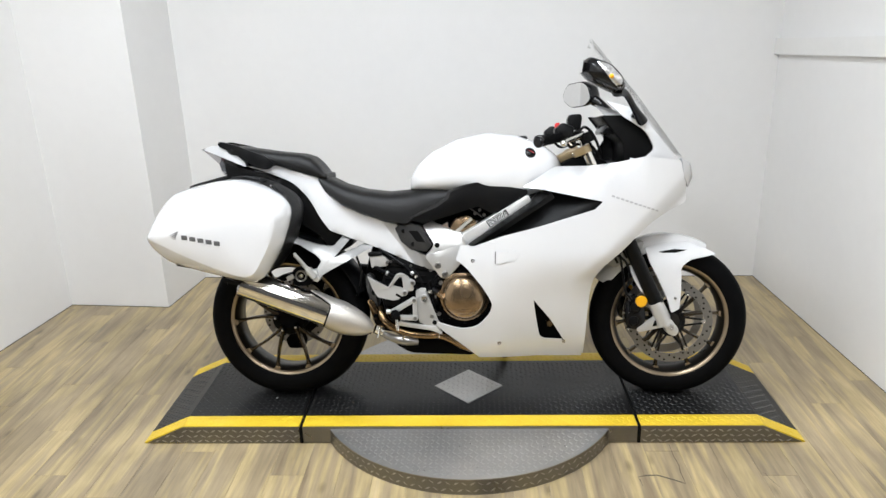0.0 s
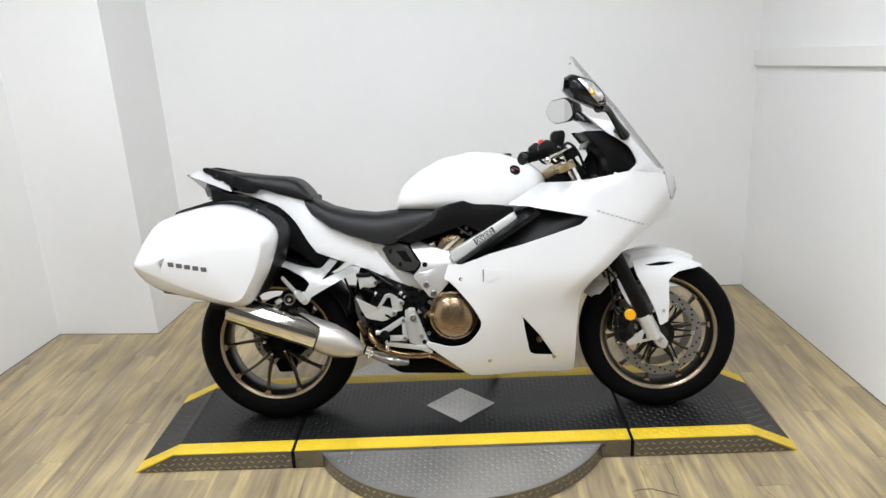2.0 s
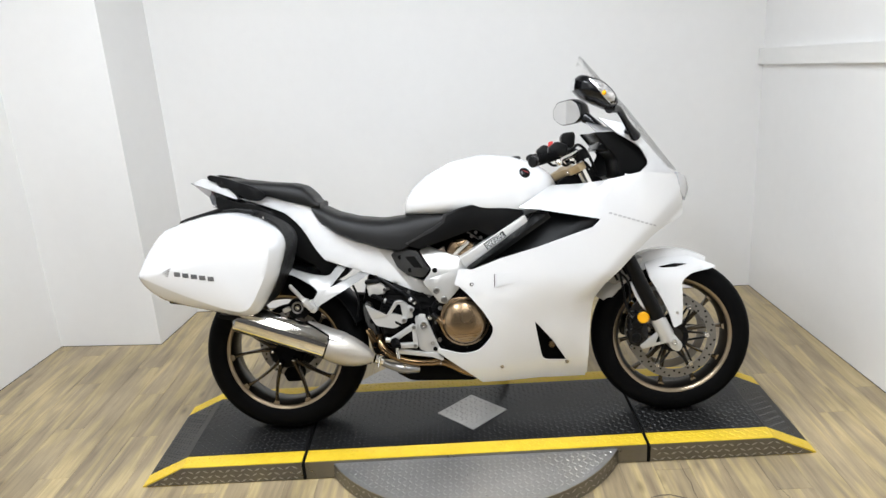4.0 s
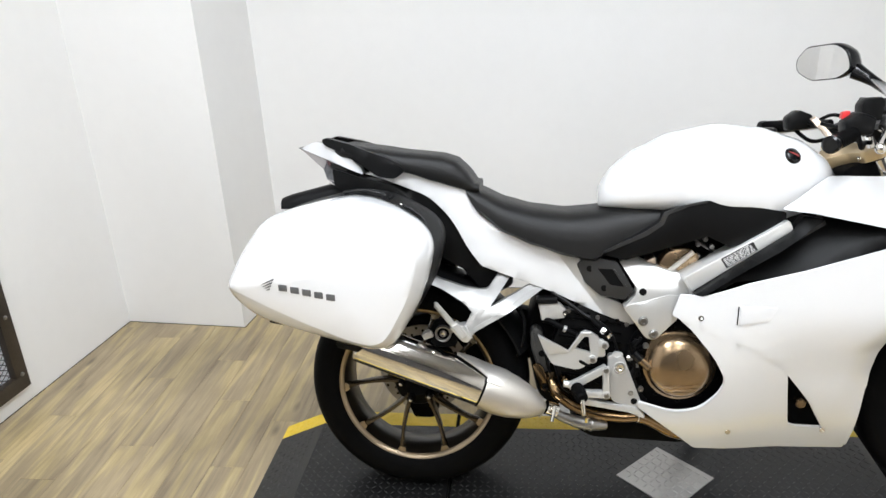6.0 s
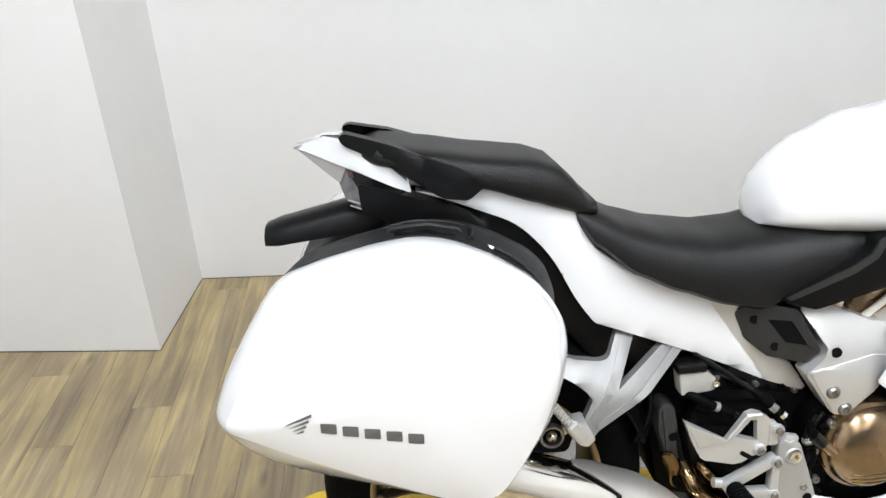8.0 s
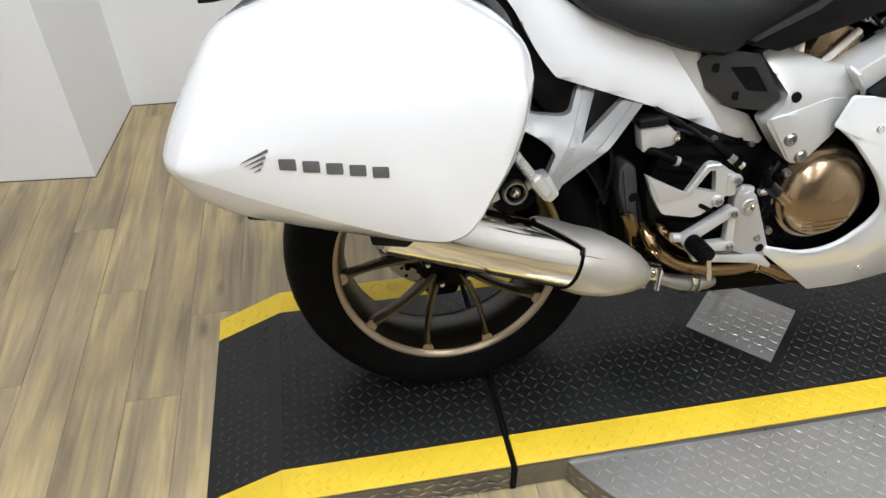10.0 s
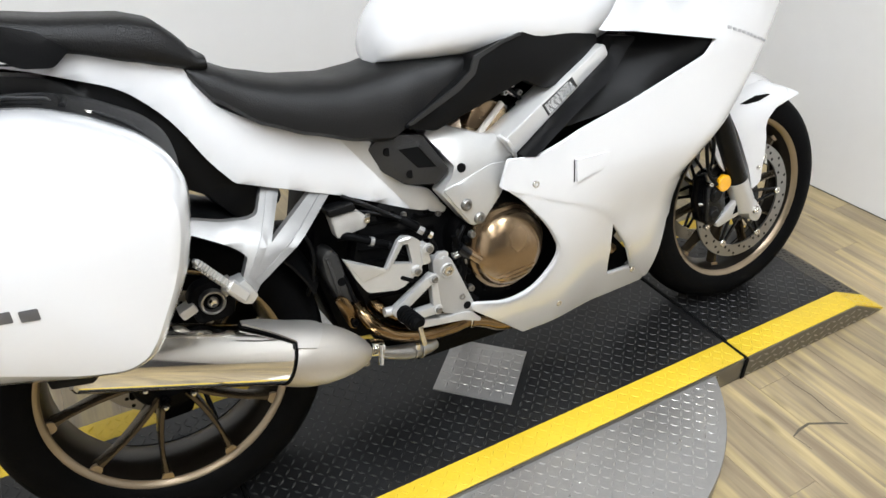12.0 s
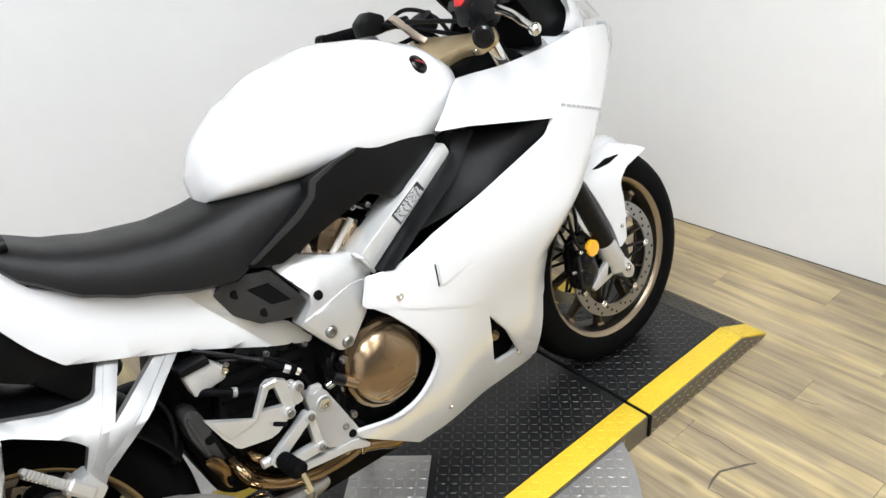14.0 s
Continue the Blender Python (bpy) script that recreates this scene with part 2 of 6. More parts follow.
def slab(bm, pts, y0, y1, bevel=0.003):
    """An outline in x and z, drawn out from y0 to y1 with softened rims."""
    lo = [bm.verts.new((x, y0, z)) for x, z in pts]
    hi = [bm.verts.new((x, y1, z)) for x, z in pts]
    k = len(pts)
    fa, fb = bm.faces.new(lo), bm.faces.new(hi[::-1])
    new_faces = [fa, fb] + [bm.faces.new((lo[(i + 1) % k], lo[i], hi[i], hi[(i + 1) % k])) for i in range(k)]
    bmesh.ops.recalc_face_normals(bm, faces=new_faces)
    if bevel:
        es = list(fa.edges) + list(fb.edges)
        bmesh.ops.bevel(bm, geom=es, offset=bevel, segments=2, affect="EDGES", profile=0.5, clamp_overlap=True)
    return bm


def panel(pts, yf, edge=0.004, depth=0.015, cell=0.03, mirror=False):
    """A curved sheet: an outline in x and z laid on the surface y = yf(x, z), with a rolled rim of some depth."""
    bm = bmesh.new()
    f = bm.faces.new([bm.verts.new((x, 0, z)) for x, z in pts])
    bmesh.ops.inset_region(bm, faces=[f], thickness=edge, use_even_offset=True)
    xs, zs = [p[0] for p in pts], [p[1] for p in pts]
    for axis, lo, hi in ((0, min(xs), max(xs)), (2, min(zs), max(zs))):
        for i in range(1, max(2, int((hi - lo) / cell))):
            co, no = [0, 0, 0], [0, 0, 0]
            co[axis], no[axis] = lo + i * (hi - lo) / max(2, int((hi - lo) / cell)), 1
            bmesh.ops.bisect_plane(bm, geom=bm.verts[:] + bm.edges[:] + bm.faces[:], dist=1e-5, plane_co=co, plane_no=no)
    rim = [e for e in bm.edges if e.is_boundary]
    rim_verts = {v for e in rim for v in e.verts}
    for v in bm.verts:
        v.co.y = yf(v.co.x, v.co.z) + (edge if v in rim_verts else 0)
    r = bmesh.ops.extrude_edge_only(bm, edges=rim)
    for v in r["geom"]:
        if isinstance(v, bmesh.types.BMVert):
            v.co.y += depth
    if mirror:
        for v in bm.verts:
            v.co.y = -v.co.y
    bmesh.ops.recalc_face_normals(bm, faces=bm.faces[:])
    return bm


def even(ob, yf, side=-1, step=0.014):
    """Shades a panel by the slope of the surface that it was laid on."""
    me = ob.data
    nor = []
    for v in me.vertices:
        x, y, z = v.co
        y = y if side < 0 else -y
        n = Vector(((yf(x + step, z) - yf(x - step, z)) / (2 * step), -1.0, (yf(x, z + step) - yf(x, z - step)) / (2 * step))).normalized()
        if side > 0:
            n.y = -n.y
        lift = y - yf(x, z)
        if lift > 0.008:
            n = v.normal
        nor.append(n)
    me.normals_split_custom_set_from_vertices(nor)
    return ob


def tube(bm, pts, r, n=10, cap=True):
    """A round bar along points; r is one radius or one for each point."""
    pts = [Vector(p) for p in pts]
    rings = []
    up = Vector((0.13, 0.31, 0.94))
    for i, p in enumerate(pts):
        d = (pts[min(i + 1, len(pts) - 1)] - pts[max(i - 1, 0)]).normalized()
        a = d.cross(up).normalized()
        b = d.cross(a).normalized()
        q = r[i] if isinstance(r, (list, tuple)) else r
        rings.append([bm.verts.new(p + (a * math.cos(2 * math.pi * j / n) + b * math.sin(2 * math.pi * j / n)) * q) for j in range(n)])
    fs = []
    for u, v in zip(rings, rings[1:]):
        for j in range(n):
            fs.append(bm.faces.new((u[j], u[(j + 1) % n], v[(j + 1) % n], v[j])))
    if cap:
        fs += [bm.faces.new(rings[0][::-1]), bm.faces.new(rings[-1])]
    bmesh.ops.recalc_face_normals(bm, faces=fs)
    return bm


def curve(pts, n=6):
    """A smooth run of points through the given ones."""
    pts = [Vector(p) for p in pts]
    q = [2 * pts[0] - pts[1]] + pts + [2 * pts[-1] - pts[-2]]
    out = []
    for i in range(1, len(q) - 2):
        for j in range(n):
            t = j / n
            out.append(0.5 * (2 * q[i] + (q[i + 1] - q[i - 1]) * t + (2 * q[i - 1] - 5 * q[i] + 4 * q[i + 1] - q[i + 2]) * t * t + (3 * q[i] - q[i - 1] - 3 * q[i + 1] + q[i + 2]) * t ** 3))
    return out + [pts[-1]]


def lathe(bm, profile, cx, cz, n=48, closed=False, cap=True):
    """A profile of (radius, y) turned about the cross axis through (cx, cz)."""
    rings = [[bm.verts.new((cx + rad * math.cos(2 * math.pi * j / n), y, cz + rad * math.sin(2 * math.pi * j / n))) for j in range(n)] for rad, y in profile]
    pairs = list(zip(rings, rings[1:])) + ([(rings[-1], rings[0])] if closed else [])
    fs = []
    for u, v in pairs:
        for j in range(n):
            fs.append(bm.faces.new((u[j], u[(j + 1) % n], v[(j + 1) % n], v[j])))
    if cap and not closed:
        fs += [bm.faces.new(rings[0]), bm.faces.new(rings[-1][::-1])]
    bmesh.ops.recalc_face_normals(bm, faces=fs)
    return bm


def loft(bm, rings):
    vs = [[bm.verts.new(p) for p in ring] for ring in rings]
    k = len(vs[0])
    fs = []
    for u, v in zip(vs, vs[1:]):
        for j in range(k):
            fs.append(bm.faces.new((u[j], u[(j + 1) % k], v[(j + 1) % k], v[j])))
    fs += [bm.faces.new(vs[0][::-1]), bm.faces.new(vs[-1])]
    bmesh.ops.recalc_face_normals(bm, faces=fs)
    return bm


def lerp(table, x):
    """Values between the rows of a small table of (x, ...)."""
    if x <= table[0][0]:
        return table[0][1:]
    for a, b in zip(table, table[1:]):
        if x <= b[0]:
            t = (x - a[0]) / (b[0] - a[0])
            t = t * t * (3 - 2 * t) * 0.35 + t * 0.65
            return tuple(p + (q - p) * t for p, q in zip(a[1:], b[1:]))
    return table[-1][1:]


def bar(a, b, w0, w1):
    """The outline of a tapered bar with round ends, in x and z."""
    a, b = Vector(a), Vector(b)
    d = (b - a).normalized()
    p = Vector((-d.y, d.x))
    out = []
    for c, w, s in ((b, w1, 1), (a, w0, -1)):
        for i in range(7):
            t = math.pi / 2 - i * math.pi / 6
            out.append(tuple(c + d * s * math.cos(t) * w + p * s * math.sin(t) * w))
    return out


def strut(a, b, w0, w1, over=0.6):
    """The outline of a flat tapered bar with clipped ends, in x and z."""
    a, b = Vector(a), Vector(b)
    d = (b - a).normalized()
    p = Vector((-d.y, d.x))
    out = []
    for c, w, s in ((b, w1, 1), (a, w0, -1)):
        for u, v in ((over - 0.35, 1), (over, 0.6), (over, -0.6), (over - 0.35, -1)):
            out.append(tuple(c + d * s * u * w + p * s * v * w))
    return out


def bolt(bm, x, y, z, r=0.006, h=0.005):
    return lathe(bm, [(0.0005, y - h * 0.4), (r * 0.45, y - h * 0.4), (r * 0.5, y - h), (r * 0.85, y - h), (r, y - h * 0.6), (r, y + 0.004)], x, z, 12)


# ---- room: the plan's corners, walls a little out of square ----
X0, X1, Y0, Y1 = -2.95, 2.0, -5.2, 1.46
WEST, PIER, INNER, EAST = (-2.200, 1.045), (-1.636, 0.999), (-1.590, 1.447), (1.625, 1.372)
WEST_END = (WEST[0] - (WEST[1] - Y0 + 0.3) * math.tan(radians(5.8)), Y0 - 0.3)
EAST_END = (EAST[0] + (EAST[1] - Y0 + 0.3) * math.tan(radians(2.4)), Y0 - 0.3)


def prism(bm, plan, z0, z1):
    """An upright block over a plan of (x, y); z0 and z1 may be one height for each corner."""
    z0, z1 = ([z] * len(plan) if isinstance(z, (int, float)) else z for z in (z0, z1))
    lo = [bm.verts.new((*p, z)) for p, z in zip(plan, z0)]
    hi = [bm.verts.new((*p, z)) for p, z in zip(plan, z1)]
    k = len(plan)
    fs = [bm.faces.new(hi), bm.faces.new(lo[::-1])] + [bm.faces.new((lo[i], lo[(i + 1) % k], hi[(i + 1) % k], hi[i])) for i in range(k)]
    bmesh.ops.recalc_face_normals(bm, faces=fs)
    return bm


def strip(a, b, near, far):
    """The plan of a band along the line from a to b, between two distances to its left."""
    a, b = Vector(a), Vector(b)
    d = (b - a).normalized()
    q = Vector((-d.y, d.x))
    return [tuple(p) for p in (a + q * near, b + q * near, b + q * far, a + q * far)]


def wall(name, plan, label, paint=WALL):
    return tagged(part(name, prism(bmesh.new(), plan, 0, CEILING), paint, None, smooth=0), label, "wall", kind="structure")


north = wall("wall_north", [INNER, EAST, (EAST[0] + 0.2, EAST[1] + 0.15), (INNER[0], INNER[1] + 0.15)], "smooth white painted showroom wall")
east = wall("wall_east", strip(EAST_END, EAST, -0.15, 0), "white painted side wall with a ledge trim")
west = wall("wall_west", strip(WEST, WEST_END, -0.15, 0), "white painted side wall with a mesh panel")
pier = wall("wall_pier", [WEST, PIER, INNER, (INNER[0], INNER[1] + 0.15), (WEST[0] - 0.15, INNER[1] + 0.15), (WEST[0] - 0.15, WEST[1] + 0.01)], "white painted pier standing out from the wall")
wall("wall_south", [(X0 - 0.2, Y0 - 0.15), (X1 + 0.2, Y0 - 0.15), (X1 + 0.2, Y0), (X0 - 0.2, Y0)], "unseen dark wall that closes the room, kept dark against bounce", UNSEEN)
ceil = part("ceiling", box(bmesh.new(), (X0 - 0.3, Y0 - 0.4, CEILING), (X1 + 0.3, Y1 + 0.2, CEILING + 0.1)), CEIL, None, smooth=0)
tagged(ceil, "unseen grey ceiling that closes the room, dimmed against bounce", "ceiling", kind="structure")
# the ledge board climbs gently along the side wall
top = [1.309 + 0.057 * (1.44 - y) for y in (EAST_END[1], EAST[1], EAST[1], EAST_END[1])]
ledge = part("trim", prism(bmesh.new(), strip(EAST_END, EAST, 0.0005, 0.024), [z - 0.080 for z in top], top), TRIM, smooth=0)
tagged(ledge, "white painted ledge board along the side wall", "trim", kind="structure")
for host, a, b in ((north, EAST, INNER), (east, EAST_END, EAST), (pier, PIER, WEST), (pier, INNER, PIER), (west, WEST, WEST_END)):
    part("joint", prism(bmesh.new(), strip(a, b, 0.0002, 0.0016), 0, 0.0024), GAP, host, smooth=0)
floor = part("floor", box(bmesh.new(), (X0 - 0.2, Y0 - 0.2, -0.12), (X1 + 0.2, Y1 + 0.15, -0.006)), GLUE, None, smooth=0)
tagged(floor, "oak-look plank floor with a satin sheen", "floor", kind="structure")
for lx, ly, power in LAMPS:
    lampthing = new("ceiling_light")
    lampthing.location = (lx, ly, CEILING)
    tagged(lampthing, "flat rectangular ceiling light panel", "ceiling light", "ceiling light panels")
    bm = bmesh.new()
    for a, b in (((-0.31, -0.61), (-0.28, 0.61)), ((0.28, -0.61), (0.31, 0.61)), ((-0.28, -0.61), (0.28, -0.58)), ((-0.28, 0.58), (0.28, 0.61))):
        box(bm, (*a, -0.03), (*b, 0))
    part("frame", bm, TRIM, lampthing, smooth=0)
    part("diffuser", box(bmesh.new(), (-0.28, -0.58, -0.02), (0.28, 0.58, -0.012)), LAMPFACE, lampthing, smooth=0)

# mesh guard on the side wall
guard = new("mesh_guard")
guard.matrix_world = pose(*WEST, 0, 0, 0, -5.8) @ pose(0.0, -1.265, 0.72)
tagged(guard, "expanded mesh panel in a dark frame bolted on the wall", "mesh panel")
GY, GZ = 0.62, 0.64
for lo, hi in (((-GY, -GZ), (GY, -GZ + 0.055)), ((-GY, GZ - 0.055), (GY, GZ)), ((-GY, -GZ + 0.055), (-GY + 0.055, GZ - 0.055)), ((GY - 0.055, -GZ + 0.055), (GY, GZ - 0.055))):
    part("frame_bar", box(bmesh.new(), (0.001, *lo), (0.035, *hi), 0.003), BAR, guard)
for i in range(6):
    for yy in (-GY + 0.027, GY - 0.027):
        zz = -GZ + 0.06 + i * (2 * GZ - 0.12) / 5
        bm = bmesh.new()
        bmesh.ops.create_uvsphere(bm, u_segments=8, v_segments=5, radius=0.008, matrix=Matrix.Translation((0.035, yy, zz)))
        part("bolt", bm, STEEL, guard)
part("backing", box(bmesh.new(), (0.001, -GY + 0.05, -GZ + 0.05), (0.006, GY - 0.05, GZ - 0.05)), mat("white_board", (0.80, 0.83, 0.87), 0.35), guard, "white board behind the mesh", 0)
bm = bmesh.new()
a, step = 0.022, 0.034
W, H = GY - 0.05, GZ - 0.05
for sgn in (1, -1):
    k = -H * 2 - W * 2
    while k < H * 2 + W * 2:
        # strands rise a of z for each step of y
        ends = []
        sl = a / step * sgn
        y_lo, y_hi = -W, W
        z_lo, z_hi = k + sl * y_lo, k + sl * y_hi
        if sgn * sl > 0:
            ya = max(-W, min(W, (-H - k) / sl)) if sl else -W
            yb = max(-W, min(W, (H - k) / sl))
            ya, yb = min(ya, yb), max(ya, yb)
            if yb - ya > 0.01:
                tube(bm, [(0.012, ya, k + sl * ya), (0.012, yb, k + sl * yb)], 0.0016, 4, False)
        k += a * 1.0
part("mesh", bm, MESHWIRE, guard, smooth=0)

# ---- low turntable ramp ----
TOP = 0.073


def treads(bm, x0, x1, y0, y1, z, pitch=0.0195, inside=None, tilt=None):
    """Raised lozenges of tread plate, turned alternately."""
    nx, ny = int((x1 - x0) / pitch), int((y1 - y0) / pitch)
    for i in range(nx):
        for j in range(ny):
            x, y = x0 + (i + 0.5) * pitch, y0 + (j + 0.5) * pitch
            if inside and not inside(x, y):
                continue
            ang = radians(45 if (i + j) % 2 else -45)
            c, s = math.cos(ang), math.sin(ang)
            L, w, h = 0.0108, 0.0031, 0.0017
            zz = z if tilt is None else tilt(x, y)
            base = [bm.verts.new((x + u * c - v * s, y + u * s + v * c, zz)) for u, v in ((-L, 0), (0, -w), (L, 0), (0, w))]
            top = [bm.verts.new((x + u * c - v * s, y + u * s + v * c, zz + h)) for u, v in ((-L * 0.55, 0), (0, -w * 0.4), (L * 0.55, 0), (0, w * 0.4))]
            bm.faces.new(top)
            for q in range(4):
                bm.faces.new((base[q], base[(q + 1) % 4], top[(q + 1) % 4], top[q]))
    return bm


ramp = new("motorcycle_turntable")
tagged(ramp, "low black tread-plate motorcycle turntable with yellow edges", "turntable")
HY, YB = 0.285, 0.215


def zr(x):
    return TOP if abs(x) <= 1.06 else max(0.004, TOP - (abs(x) - 1.06) / 0.155 * (TOP - 0.004))


for sx, (xa, xb) in (("rear", (-1.06, -0.624)), ("mid", (-0.612, 0.612)), ("front", (0.624, 1.06))):
    body = part("deck_section", box(bmesh.new(), (xa, -YB, 0.0), (xb, YB, TOP), 0.002), DECK, ramp, "black painted tread-plate deck")
    b2 = treads(bmesh.new(), xa, xb, -YB + 0.004, YB - 0.004, TOP - 0.0005, inside=lambda x, y: abs(x) + abs(y) > 0.15)
    tagged(part("tread", b2, TREAD, body, smooth=0), kind="stuff")
    for sg in (-1, 1):
        ya, yb = sorted((sg * YB, sg * HY))
        ed = part("edge_strip", box(bmesh.new(), (xa, ya, 0.012), (xb, yb, TOP), 0.002), YELLOW, ramp, "yellow painted tread-plate edge")
        b2 = treads(bmesh.new(), xa, xb, ya + 0.002, yb, TOP - 0.0005)
        tagged(part("tread", b2, YELLOW, ed, smooth=0), kind="stuff")
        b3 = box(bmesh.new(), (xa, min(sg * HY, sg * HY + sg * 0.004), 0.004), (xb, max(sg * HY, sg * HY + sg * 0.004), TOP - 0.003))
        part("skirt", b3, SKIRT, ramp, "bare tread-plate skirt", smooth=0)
for s in (-1, 1):
    for ya, yb, m in ((-YB, YB, DECK), (-HY, -YB, YELLOW), (YB, HY, YELLOW)):
        pts = [(s * 1.06, 0.0), (s * 1.06, TOP), (s * 1.215, 0.004), (s * 1.215, 0.0)]
        bb = slab(bmesh.new(), pts, ya + 0.0005, yb - 0.0005, 0.0)
        r = part("ramp_end", bb, m, ramp, smooth=0)
        xa, xb = sorted((s * 1.065, s * 1.20))
        tagged(part("tread", treads(bmesh.new(), xa, xb, ya + 0.003, yb - 0.003, 0, tilt=lambda x, y: zr(x) - 0.0005), TREAD if m is DECK else m, r, smooth=0), kind="stuff")
    for sg in (-1, 1):
        ya, yb = sorted((sg * HY, sg * (HY + 0.004)))
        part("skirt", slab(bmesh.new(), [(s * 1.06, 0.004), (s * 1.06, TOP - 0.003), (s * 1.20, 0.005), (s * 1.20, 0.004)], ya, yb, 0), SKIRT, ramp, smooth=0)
    part("hinge", tube(bmesh.new(), [(s * 0.618, -HY - 0.006, TOP - 0.006), (s * 0.618, HY, TOP - 0.006)], 0.006, 8), GAP, ramp, "dark hinge pin in the joint")
    part("hinge_cover", box(bmesh.new(), (s * 0.618 - 0.006, -HY - 0.008, 0.004), (s * 0.618 + 0.006, -HY - 0.002, TOP - 0.004), 0.002), GAP, ramp)


def skirt_treads(bm, x0, x1, y, zt):
    """Two rows of flat lozenges on an upright skirt; zt gives the skirt's height at x."""
    k = 0
    x = x0
    while x < x1:
        for j in range(3):
            z = 0.012 + j * 0.021
            xx = x + (0.0135 if j % 2 else 0)
            if z + 0.010 > zt(xx):
                continue
            sg = 1 if (k + j) % 2 else -1
            q = [bm.verts.new((xx + u, y, z + v * sg)) for u, v in ((-0.011, -0.006), (0.002, -0.0025), (0.011, 0.006), (-0.002, 0.0025))]
            bm.faces.new(q)
        x += 0.027
        k += 1
    return bm


tagged(part("tread", skirt_treads(bmesh.new(), -1.19, -0.64, -HY - 0.0055, zr), TREADBRIGHT, ramp, smooth=0), kind="stuff")
tagged(part("tread", skirt_treads(bmesh.new(), 0.64, 1.19, -HY - 0.0055, zr), TREADBRIGHT, ramp, smooth=0), kind="stuff")
# bare diamond in the middle of the deck, with four screws
dia = part("diamond_plate", slab(bmesh.new(), [(0.137, 0), (0, 0.134), (-0.137, 0), (0, -0.134)], 0, 0.003, 0.0), PLATE, ramp, "bare aluminium diamond plate", smooth=0)
dia.matrix_basis = Matrix.Translation((0, 0, TOP + 0.003)) @ Matrix.Rotation(radians(-90), 4, "X")
tagged(part("tread", treads(bmesh.new(), -0.13, 0.13, -0.13, 0.13, TOP + 0.0028, inside=lambda x, y: abs(x) + abs(y) < 0.122), PLATE, ramp, smooth=0), kind="stuff")
for x, y in ((0.118, 0), (-0.118, 0), (0, 0.115), (0, -0.115)):
    sc_ = part("screw", lathe(bmesh.new(), [(0.0005, -0.0028), (0.004, -0.0032), (0.006, -0.002), (0.0065, 0.002)], 0, 0, 14), STEEL, dia)
    sc_.matrix_basis = Matrix.Translation((x, 0.003, y)) @ Matrix.Rotation(radians(180), 4, "X")
# round table under the deck
R = 0.585
bm = bmesh.new()
ring = []
for i in range(97):
    ang = 2 * math.pi * i / 96
    ring.append((R * math.cos(ang), R * math.sin(ang)))
lo = [bm.verts.new((x, y, 0.0)) for x, y in ring[:-1]]
hi = [bm.verts.new((x, y, TOP - 0.012)) for x, y in ring[:-1]]
bm.faces.new(hi)
for i in range(96):
    bm.faces.new((lo[i], lo[(i + 1) % 96], hi[(i + 1) % 96], hi[i]))
disc = part("round_table", bm, PLATE, ramp, "round bare tread-plate table", smooth=30)
part("table_rim", lathe(bmesh.new(), [(R + 0.0008, 0.002), (R + 0.0008, TOP - 0.015)], 0, 0, 96, cap=False), SKIRT, disc, "table rim, darker than its top, with bright lozenges", 30).matrix_basis = Matrix.Rotation(radians(90), 4, "X")
tagged(part("tread", treads(bmesh.new(), -R, R, -R, R, TOP - 0.0125, inside=lambda x, y: x * x + y * y < (R - 0.015) ** 2 and abs(y) > HY + 0.012), TREADBRIGHT, disc, smooth=0), kind="stuff")
bm = bmesh.new()
for j in range(2):
    for i in range(136):
        ang = 2 * math.pi * (i + 0.5 * j) / 136
        c, s = math.cos(ang), math.sin(ang)
        z = 0.018 + j * 0.026
        sg = 1 if (i + j) % 2 else -1
        pts = []
        for u, v in ((-0.010, -0.006 * sg), (0.001, -0.003), (0.010, 0.006 * sg), (-0.001, 0.003)):
            a2 = ang + u / R
            pts.append(bm.verts.new(((R + 0.0015) * math.cos(a2), (R + 0.0015) * math.sin(a2), z + v)))
        bm.faces.new(pts)
tagged(part("tread", bm, TREADBRIGHT, disc, smooth=0), kind="stuff")

# ---- motorcycle: x ahead, y to its left, z up from its ground line; it leans on its side stand ----
bike = new("motorcycle")
bike.matrix_world = Matrix.Translation((0, -0.03, TOP + 0.001)) @ Matrix.Rotation(radians(-11), 4, "X")
tagged(bike, "pearl white sport touring motorcycle with pannier leaning on its side stand", "motorcycle")


def P(name, bm, material, parent=None, label="", smooth=35):
    return part(name, bm, material, parent or bike, label, smooth)


def superring(x, w, zb, zm, zt, n=28, e=0.8, eb=0.6):
    """A rounded cross section at x: half width w, from zb over the widest line zm to zt."""
    out = []
    for j in range(n):
        t = 2 * math.pi * j / n
        c, s = math.cos(t), math.sin(t)
        k = e if s > 0 else eb
        out.append((x, w * math.copysign(abs(c) ** k, c), zm + (zt - zm if s > 0 else zm - zb) * math.copysign(abs(s) ** k, s)))
    return out


def skin(ob, x, z):
    """Where a cross line at (x, z) meets the right-hand side of a part: the point and the outward normal."""
    hit, p, nor, _ = ob.ray_cast(Vector((x, -1, z)), Vector((0, 1, 0)))
    return p, nor


